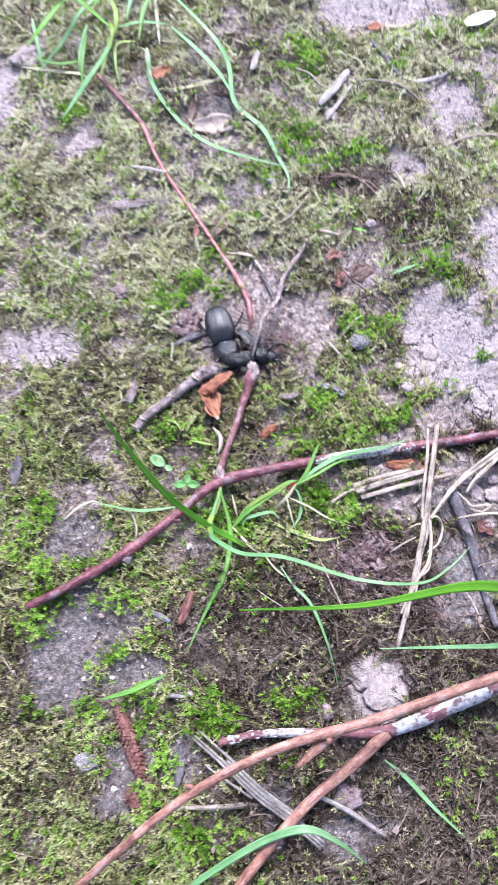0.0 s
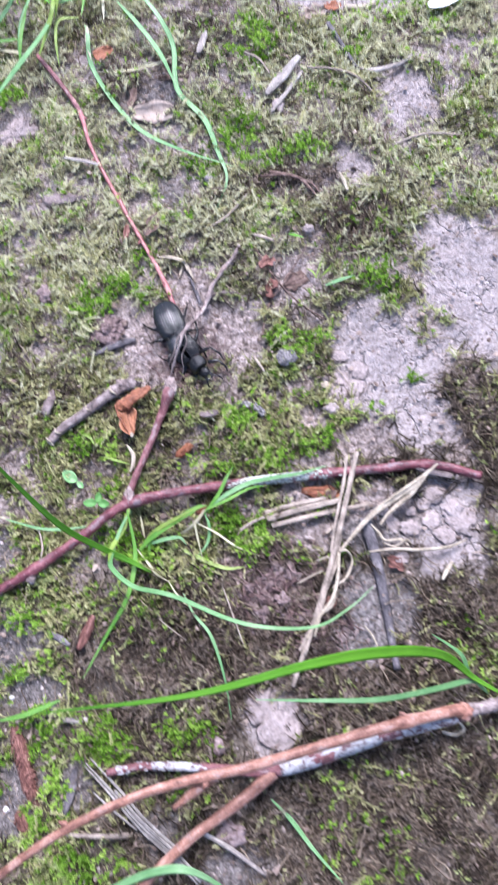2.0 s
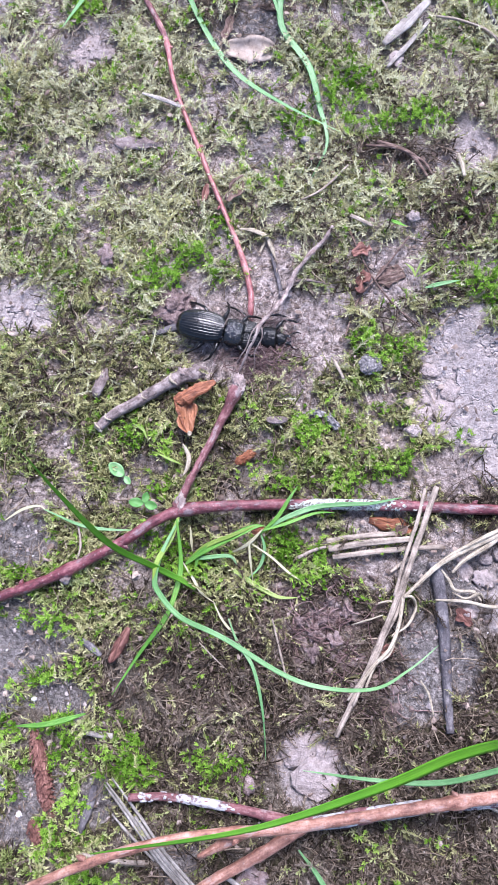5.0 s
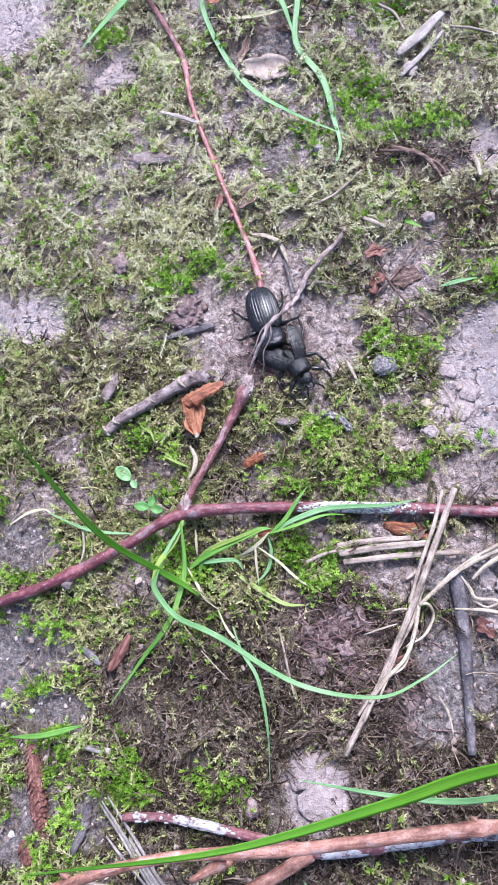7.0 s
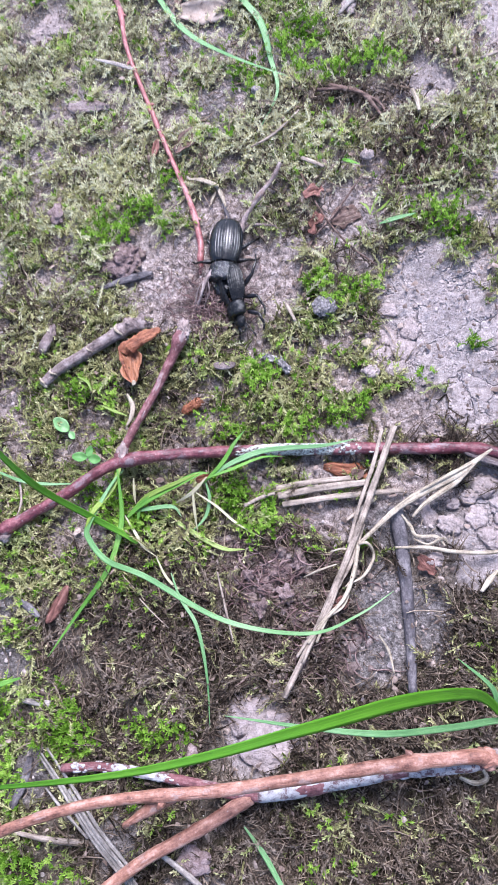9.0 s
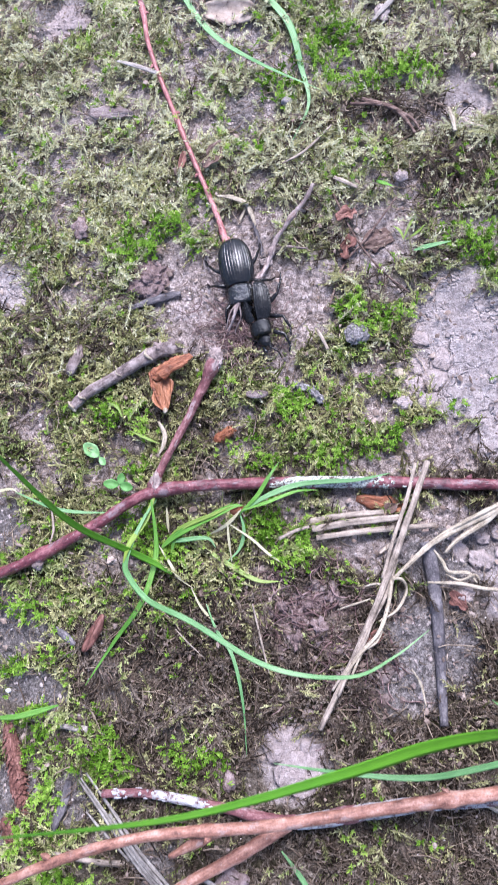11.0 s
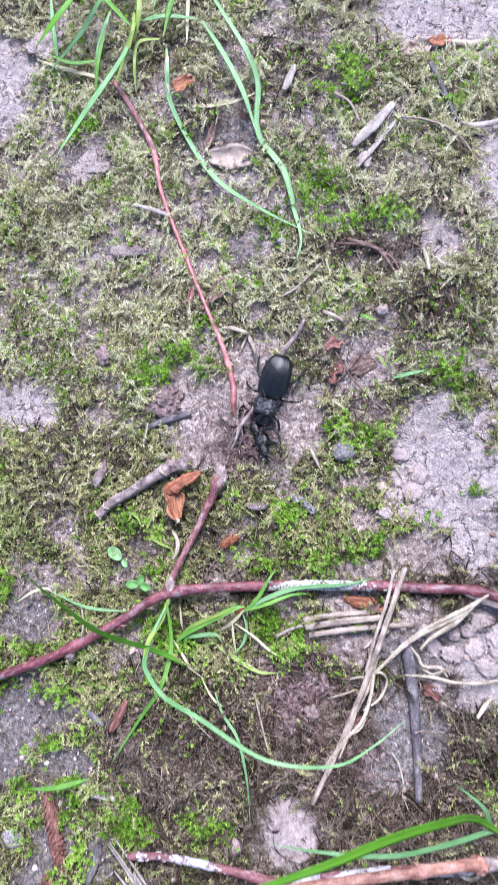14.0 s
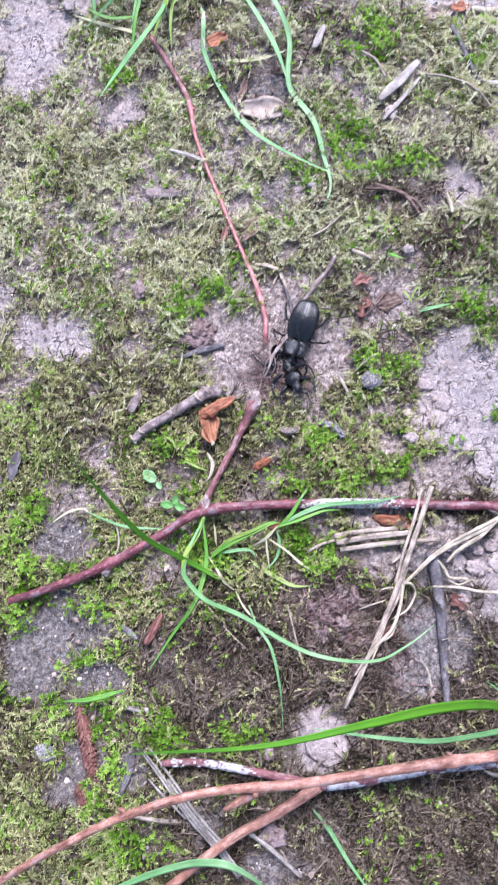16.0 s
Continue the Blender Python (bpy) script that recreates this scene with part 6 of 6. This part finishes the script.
high_blade = blade([(62, -88, 3), (56.6, -84.2, 7), (51.8, -80.4, 14.6), (46, -78.6, 25), (36, -78, 39), (24.5, -78.8, 54), (8, -81, 67), (-9, -80.8, 79)], 3.0, GRASS_DARK, "long deep green grass blade arching high above the soil", RIGHT, (0, 20))
blade([(60, -87.5, 2), (56.4, -85, 6), (48, -85.6, 13), (37, -86.2, 20.5), (26, -85.2, 25), (13, -83.6, 27)], 1.8, GRASS_COOL, "blue-green grass blade arching above the soil", RIGHT)
blade([(60, -88, 2), (56, -83.6, 7.6), (54.4, -79.4, 10.6), (49.2, -75.0, 12.4)], 1.5, GRASS_COOL, "short pale green grass blade on a bent stem", RIGHT)
blade(on_ground([(39.6, 13.4, 2), (43, 14.1, 2.4), (47.2, 14.8, 2)], 1.8), 1.6, GRASS_COOL, "short fresh green grass blade on moss")
blade(on_ground([(31.6, 29.8, 2), (33.6, 29, 2.4), (36, 28, 2)], 1.6), 1.3, GRASS_DARK, "short green grass blade on moss")
for p, q, r in [((37.6, 16.8), (39, 19.6), (40.4, 22)), ((37.8, 16.8), (37, 18.6), (35.6, 20)), ((38.2, 16.8), (40.6, 18), (42.4, 19.2)), ((-20, -24), (-17, -25.5), (-13.5, -27)), ((-22, -21), (-23, -19), (-25.4, -17.6))]:
    blade(on_ground([(*p, 0), (*q, 0), (*r, 0)], 2.0), 0.9, GRASS_YELLOW, "tiny yellow-green grass shoot in moss", "tiny grass shoots")
for pts, w, mat, tw in [
    ([(-28.4, 116, 4), (-29.2, 105, 8), (-36, 86, 14), (-41.5, 70, 19)], 2.4, GRASS_COOL, (0, 20)),
    ([(-18.5, 110, 3), (-16.6, 101, 8), (-16.8, 93, 5), (-11.8, 81.6, 2), (-4.2, 69.7, 2), (7.2, 59.8, 3.4), (20.8, 50.4, 5.5)], 2.3, GRASS_COOL, (0, 10)),
    ([(-9, 128, 9), (-1, 113, 9), (4.6, 103, 7), (7.2, 95, 4), (6.9, 82, 2.2), (13.6, 70.4, 2), (16.2, 59.4, 2), (17.9, 49.6, 2), (14, 40.2, 2)], 2.6, GRASS_COOL, (0, 10)),
    ([(-8.4, 117, 3), (-2.1, 105.1, 4), (3.5, 92.1, 5.3), (7.3, 78.8, 6)], 2.3, GRASS_COOL, (0, 0)),
    ([(-26.6, 112.6, 10), (-38.5, 124.9, 16), (-50, 138.4, 15)], 2.8, GRASS_DARK, (0, 10)),
    ([(-36, 130, 12), (-44.9, 117.5, 13), (-53, 109, 11)], 2.8, GRASS_DARK, (0, 10)),
    ([(-6, 135, 8), (-15.2, 123.3, 7), (-19, 111.7, 5)], 2.8, GRASS, (0, 0)),
    ([(-20.1, 112.4, 4), (-25.9, 111.2, 5), (-27.2, 105, 4), (-27.1, 97.3, 2)], 1.8, GRASS_YELLOW, (0, 0)),
    ([(-20.5, 140.3, 8), (-27, 133, 8), (-33, 126, 6)], 2.8, GRASS, (0, 0)),
    ([(-16.0, 139.5, 7), (-19, 131, 6), (-22.4, 121.7, 4)], 2.4, GRASS_COOL, (0, 0)),
    ([(-30, 131, 7), (-36.3, 125.2, 7), (-42.9, 116.5, 5), (-53, 106.5, 3)], 2.4, GRASS_COOL, (0, 10)),
    ([(-12.0, 131, 4), (-12.4, 120, 4), (-12.9, 111, 2)], 2.0, GRASS_PALE, (0, 0)),
    ([(-16.6, 104, 8), (-16.9, 99, 7.4), (-16.6, 93.8, 5.6)], 2.1, GRASS_PALE, (0, 0)),
    ([(-57, 112.3, 2), (-46.8, 106.9, 3), (-38.2, 103.4, 3), (-36.4, 100.3, 2)], 1.9, GRASS_PALE, (0, 0)),
    ([(-15.8, 92.8, 2), (-6.6, 91.1, 2.4), (1.7, 91.8, 2.6), (6.8, 93.9, 2)], 1.5, GRASS_PALE, (0, 0)),
    ([(-34.6, 117, 7), (-37, 106, 6), (-38.6, 97.2, 3)], 1.9, GRASS, (0, 0)),
    ([(-34.8, 123.5, 4), (-37.5, 114, 4), (-39.4, 104.4, 2)], 2.2, GRASS_COOL, (0, 0)),
    ([(-27.6, 121, 5), (-26.4, 114, 8), (-29, 107, 6), (-33.6, 99, 3)], 2.4, GRASS_YELLOW, (0, 0)),
    ([(-26, 128, 8), (-24.6, 119, 9), (-26.5, 111, 6)], 2.6, GRASS_YELLOW, (0, 0)),
    ([(-26, 118, 5), (-18, 117.6, 6), (-9, 117, 4)], 2.2, GRASS_COOL, (0, 0)),
    ([(-52, 128, 6), (-51, 118, 5), (-50.4, 109, 2)], 2.2, GRASS_COOL, (0, 0)),
    ([(-38, 108, 4), (-45, 107.4, 5), (-52, 110.4, 6)], 2.0, GRASS, (0, 0)),
]:
    blade(on_ground(pts, 1.0), w, mat, "grass blade in a loose green tuft" if mat is not GRASS_PALE else "withered pale grass blade in a tuft", TOP, tw)


# ---- beetles ----
def grid_mesh(name, fn, nu, nv, mat, closed=False):
    """A surface fn(u, v) -> (x, y, z) in mm, u and v from 0 to 1."""
    u, v = np.meshgrid(np.linspace(0, 1, nu), np.linspace(0, 1, nv), indexing="ij")
    p = np.stack(fn(u, v), -1).reshape(-1, 3) * MM
    i, j = np.meshgrid(np.arange(nu - 1), np.arange(nv - 1), indexing="ij")
    q = np.stack([i * nv + j, (i + 1) * nv + j, (i + 1) * nv + j + 1, i * nv + j + 1], -1).reshape(-1, 4)
    return mesh_of(name, p, q, mat)


def wing_case(side, mat, length=11.6, half=3.8):
    """One ribbed wing case; shoulder at x = 0, tip at x = -length. side: 1 left, -1 right."""

    def fn(u, v):
        w = half * np.clip(1 - np.abs((u - 0.42) / 0.60) ** 2.6, 0, 1) ** 0.5
        w = np.maximum(w, 0.02) * (0.90 + 0.10 * np.clip(u / 0.25, 0, 1))
        a = v * 1.62
        y = w * np.sin(np.minimum(a, 1.571)) + 0 * u
        z = (0.7 * half * (0.55 + 0.45 * np.sin(np.pi * np.clip(0.12 + u * 0.8, 0, 1)))) * np.cos(a) * np.clip((1.0 - u) * 9, 0, 1) ** 0.5
        rib = -0.07 * np.clip(np.cos(2 * np.pi * (8.5 * v + 0.5)), 0, 1) ** 2.5 * np.clip((1 - u) * 6, 0, 1) * np.clip(u * 12, 0, 1)
        k = 1 + rib / 2.2
        return -u * length, side * (0.03 + y * k), z * k

    return grid_mesh("wing_case", fn, 34, 110, mat)


def ellipsoid(name, c, r, mat, squash=1.0, n=20):
    def fn(u, v):
        a, b = (u - 0.5) * np.pi, v * 2 * np.pi
        return c[0] + r[0] * np.sin(a), c[1] + r[1] * np.cos(a) ** squash * np.cos(b), c[2] + r[2] * np.cos(a) ** squash * np.sin(b)

    return grid_mesh(name, fn, n, n * 2, mat)


def neck_shield(mat, k=1.0):
    """The shield between head and wing cases: a domed, slightly waisted plate with a middle groove."""

    def fn(u, v):
        w = 3.1 * (0.76 + 0.28 * np.sin(np.pi * np.clip(u * 0.85 + 0.08, 0, 1)) ** 0.9) * np.clip(np.minimum(u * 16 + 0.55, (1 - u) * 7 + 0.55), 0, 1) ** 0.6
        a = (v - 0.5) * np.pi * 1.04
        groove = 1 - 0.06 * np.exp(-(((v - 0.5) / 0.02) ** 2)) * np.clip(np.sin(np.pi * u) * 2, 0, 1)
        dent = 1 - 0.08 * np.exp(-((((np.abs(v - 0.5) - 0.24)) / 0.045) ** 2 + ((u - 0.12) / 0.12) ** 2))
        rim = np.clip(np.minimum(u * 10, (1 - u) * 8), 0, 1) ** 0.4
        return u * 4.7 * k, w * np.sin(a) * k, (0.2 + 2.15 * np.cos(a) * rim) * groove * dent * k

    return grid_mesh("neck_shield", fn, 24, 60, mat)


def leg_parts(owner, side, x, femur, tibia, tarsus, swing, drop):
    """A jointed leg whose pivot is at the body."""
    femur, tibia, tarsus = [tuple(1.2 * c for c in v) for v in (femur, tibia, tarsus)]
    leg = part("leg", tube("leg", [(0, 0, 0), tuple(0.5 * c for c in femur), femur], [0.45, 0.55, 0.34], LEG, 9), owner, "", pose(x * MM, side * 2.2 * MM, drop * MM))
    f, t = np.array(femur), np.array(femur) + np.array(tibia)
    part("shin", tube("shin", [f, (f + t) / 2 + (0, 0, 0.15), t], [0.28, 0.3, 0.24], LEG, 8), leg)
    e = t + np.array(tarsus)
    pts = [t + (e - t) * k / 5 for k in range(6)]
    part("foot", tube("foot", pts, [0.22, 0.26, 0.2, 0.24, 0.18, 0.1], LEG, 7, 1, 0.3, 3), leg)
    return leg


def feeler(owner, side, x, z, points):
    line = [(x, side * 1.0, z)] + [(x + a, side * b, z + c) for a, b, c in points]
    beads = [(k / 11, 0.35, 0.025) for k in range(1, 11)]
    part("feeler", tube("feeler", line, [0.16, 0.16, 0.15, 0.13, 0.08], LEG, 7, nodes=beads), owner)


def build_beetle(name, label, case_mat, k=1.0, body=GLOSS, belly=(5.6, 3.2, 1.5), nod=0):
    """A ground beetle, head towards +x; its origin lies on the ground under the waist. k: its size against 19 mm."""
    top = holder(name, label, "beetle")
    up = 2.5 * k
    wings = [part("wing_case", wing_case(s, case_mat, 11.4 * k, 3.8 * k), top, "", pose(-0.1 * MM, 0, up * MM, 0, 3, 0)) for s in (1, -1)]
    part("belly", ellipsoid("belly", (0.2 - belly[0] * k, 0, 0), tuple(v * k for v in belly), body), top, "black underside", pose(0, 0, (up - 0.1) * MM))
    part("neck_shield", neck_shield(body, k), top, "smooth black shield", pose(0.05 * MM, 0, (up + 0.1) * MM, 0, nod, 0))
    part("breast", ellipsoid("breast", (2.3 * k, 0, 0), (2.6 * k, 2.9 * k, 1.3 * k), body), top, "", pose(0, 0, (up + 0.1) * MM, 0, nod, 0))
    head = part("head", ellipsoid("head", (5.6 * k, 0, 0), (2.0 * k, 1.75 * k, 1.15 * k), body, 0.85), top, "", pose(0, 0, (up + 0.2) * MM, 0, 5 + 1.5 * nod, 0))
    for s in (1, -1):
        part("eye", ellipsoid("eye", (5.5 * k, s * 1.55 * k, 0.25 * k), (0.5 * k, 0.42 * k, 0.45 * k), GLOSS, 1, 10), head)
        part("jaw", tube("jaw", [(6.9 * k, s * 0.9 * k, -0.1), (8.0 * k, s * 1.0 * k, -0.15), (8.7 * k, s * 0.55 * k, -0.2), (9.0 * k, s * 0.1, -0.2)], [0.5 * k, 0.42 * k, 0.28 * k, 0.06], GLOSS, 8, 0.7), head)
        part("palp", tube("palp", [(6.6 * k, s * 0.7, -0.6), (7.6 * k, s * 1.4 * k, -0.9), (8.2 * k, s * 1.2 * k, -1.3)], [0.16, 0.15, 0.12], LEG, 6), head)
        feeler(head, s, 6.6 * k, 0.0, [(1.6 * k, 1.2 * k, -0.2), (3.0 * k, 2.2 * k, -0.6), (4.2 * k, 2.6 * k, -1.0), (5.2 * k, 2.4 * k, -1.4)])
    return top, wings, up


hunter, hunter_wings, up = build_beetle("black_beetle", "live black ground beetle with ribbed wing cases on soil", SHELL, 0.97, nod=7)
hunter_legs = []
for s in (1, -1):
    hunter_legs.append(leg_parts(hunter, s, 3.2, (1.2, s * 1.5, 0.4), (1.5, s * 0.5, -1.3), (1.3, -s * 0.1, -0.7), 0, up - 0.6))
    hunter_legs.append(leg_parts(hunter, s, -1.0, (0.3, s * 2.1, 0.5), (-0.7, s * 1.6, -1.4), (-1.0, s * 0.8, -0.8), 0, up - 0.6))
    hunter_legs.append(leg_parts(hunter, s, -3.6, (-1.6, s * 2.1, 0.5), (-2.2, s * 0.9, -1.3), (-1.6, s * 0.3, -0.8), 0, up - 0.6))

prey, prey_wings, prey_up = build_beetle("dead_beetle", "dead black beetle with splayed dusty wing cases, dragged over soil", DULL_SHELL, 0.76, DUSTY_BODY, (2.6, 1.5, 0.8))
for s in (1, -1):
    leg_parts(prey, s, 3.0, (1.2, s * 1.8, -0.4), (1.9, s * 0.2, -0.5), (1.2, -s * 0.5, -0.1), 0, prey_up - 0.8)
    leg_parts(prey, s, -0.6, (1.0, s * 2.4, -0.3), (2.2, s * 0.5, -0.5), (1.6, -s * 0.3, -0.1), 0, prey_up - 0.8)
    leg_parts(prey, s, -3.0, (-1.4, s * 2.4, -0.3), (-2.0, s * 1.0, -0.5), (-1.6, s * 0.3, -0.2), 0, prey_up - 0.8)


# ---- what moves ----
# seconds, waist x and y (mm), heading (degrees), nose-down tilt
HUNTER = [
    (0, -7.4, 0.8, -82, 0),
    (0.5, -4.0, 1.9, -86, 8),
    (1, -0.9, 3.8, -91, 3),
    (1.5, -0.5, 5.5, -73, -7),
    (2, 0.6, 4.0, -74, -6),
    (2.5, -0.8, 8.0, -66, 10),
    (3, -1.6, 8.8, -94, 18),
    (3.5, -4.5, 7.6, -109, 20),
    (4, -1.6, 4.8, -91, 0),
    (4.5, -2.2, 5.4, -30, -7),
    (5, -5.1, 3.6, -12, -2),
    (5.2, -6.8, 4.0, -18, -3),
    (7.3, 3.2, 3.6, -74, -5),
    (7.5, 2.8, 2.9, -68, -6),
    (8, 1.6, 5.0, -56, -8),
    (8.5, -1.1, 5.7, -70, -7),
    (9, 6.2, 6.3, -94, -6),
    (9.2, 5.3, 6.2, -88, -6),
    (11.3, 3.0, 7.2, -75, -4),
    (11.5, 3.5, 8.1, -69, -4),
    (12, 9.0, 10.8, -107, 12),
    (12.5, 9.4, 9.9, -103, 6),
    (13, 9.6, 10.6, -103, 2),
    (13.5, 9.5, 10.2, -111, 2),
    (14, 9.6, 9.8, -110, 2),
    (14.5, 9.9, 9.0, -109, 2),
    (15, 9.5, 8.8, -114, 2),
    (15.5, 8.8, 7.8, -110, 2),
    (16, 8.9, 6.7, -108, 2),
]
# seconds, sway of the high grass blade about its foot (degrees about x, y, z)
SWAY = [(0, 0, 0, 0), (1, -0.8, 2, 2), (2.5, -1, 0, 1.5), (4.5, 0, 0, 0), (5.2, 0.5, 0, 0), (7, 3.2, 1.8, 0.8), (7.5, 3.6, 2, 1.3), (8, 4.7, 3.0, -0.5), (8.5, 4.0, 7.5, 1.0), (9, 4.0, 6.0, 0), (9.2, 3.75, 3.5, 0), (11.5, 0.7, -1.0, -1.0), (12.5, 1.6, -1.5, -1.2), (14, 1.3, -0.8, -2), (15, -0.6, -1, 0), (16, 0, 0.4, -0.2)]
# seconds, waist x and y (mm), heading, roll, opening of the left and right wing case, height of the body above the soil
PREY = [
    (0, -0.3, -4.2, -16, 0, 44, 10, 3.4),
    (0.5, 1.4, -4.6, -23, 0, 36, 16, 3.4),
    (1, 3.0, -5.2, -50, 0, 27, 30, 3.4),
    (1.5, 3.6, -2.6, -56, 20, 6, 3, 2.6),
    (2, 4.4, -2.6, -57, 20, 5, 3, 2.6),
    (2.5, 5.2, 0.2, -48, 10, 10, 6, 2.8),
    (3, 2.9, -1.6, -42, 0, 37, 23, 3.4),
    (3.5, -2.6, -2.2, -66, 0, 24, 41, 3.4),
    (4, 1.6, -3.6, -30, 0, 36, 15, 3.4),
    (4.5, 3.8, 1.2, -22, 0, 4, 4, 2.3),
    (5, 3.0, 2.6, -6, 10, 3, 3, 2.2),
    (5.2, 1.6, 2.6, 0, 10, 3, 3, 2.2),
    (7.3, 8.8, -5.4, -58, 0, 22, 36, 3.4),
    (7.5, 8.4, -6.0, -52, 0, 23, 37, 3.4),
    (8, 7.4, -3.0, -68, 35, 6, 2, 2.2),
    (8.5, 6.2, -3.2, -62, 35, 4, 2, 2.2),
    (9, 8.8, -2.6, -77, 30, 6, 2, 2.2),
    (9.2, 8.5, -2.3, -79, 30, 6, 2, 2.2),
    (11.3, 7.2, -1.0, -74, 20, 12, 4, 2.2),
    (11.5, 7.2, -0.8, -69, 0, 16, 4, 2.2),
    (11.75, 7.0, 0.0, -70, -80, 6, 6, 2.2),
    (12, 7.0, 0.4, -72, -160, 1, 4, 2.2),
    (12.5, 7.0, 0.7, -66, -165, 0, 2, 2.0),
    (13, 6.8, 1.3, -66, -165, 0, 2, 2.0),
    (13.5, 7.7, 0.5, -73, -165, 0, 2, 2.0),
    (14, 6.6, 0.6, -68, -165, 0, 2, 2.0),
    (14.5, 7.8, -0.5, -76, -165, 0, 2, 2.0),
    (15, 7.1, -1.1, -65, -165, 0, 2, 2.0),
    (15.5, 7.4, -1.3, -68, -165, 0, 2, 2.0),
    (16, 7.0, -1.9, -67, -165, 0, 2, 2.0),
]


def motions():
    rows = []
    for t, x, y, heading, tilt in HUNTER:
        rows.append((t, pose(x * MM, y * MM, (gz(x, y) + 1.1) * MM, 0, tilt, heading)))
    walk(hunter, rows)
    # the beetle presses the thin twig down as it climbs over
    dip = [(t, pose(11 * MM, 18 * MM, 2.4 * MM, 0, 0, 62.5) @ pose(0, 0, 0, 0, -a, 0) @ pose(11 * MM, 18 * MM, 2.4 * MM, 0, 0, 62.5).inverted()) for t, a in ((0, 0), (8.5, 0), (9, 13), (16, 13))]
    walk(grey_twig, dip)
    walk(high_blade, [(t, pose(0, 0, 0, a, b, c)) for t, a, b, c in SWAY])
    for n, leg in enumerate(hunter_legs):
        rest_at = leg.matrix_basis.copy()
        steps = []
        for k in range(33):
            t = k * 0.5
            swing = 11 * math.sin(2.1 * k + n * 2.2) * (1.0 if t < 13 else 0.35)
            lift = 5 * math.cos(2.1 * k + n * 2.2) * (1.0 if t < 13 else 0.35)
            steps.append((t, rest_at @ pose(0, 0, 0, lift, 0, swing)))
        walk(leg, steps)
    rows, left, right = [], [], []
    for t, x, y, heading, lean, a, b, high in PREY:
        rows.append((t, pose(x * MM, y * MM, (gz(x, y) + high) * MM, lean, 0, heading) @ pose(0, 0, -prey_up * MM)))
        left.append((t, pose(-0.1 * MM, 0.3 * MM, prey_up * MM, 0, 3, 0) @ pose(0, 0, 0, 0, 0, -a)))
        right.append((t, pose(-0.1 * MM, -0.3 * MM, prey_up * MM, 0, 3, 0) @ pose(0, 0, 0, 0, 0, b)))
    walk(prey, rows)
    walk(prey_wings[0], left)
    walk(prey_wings[1], right)


motions()
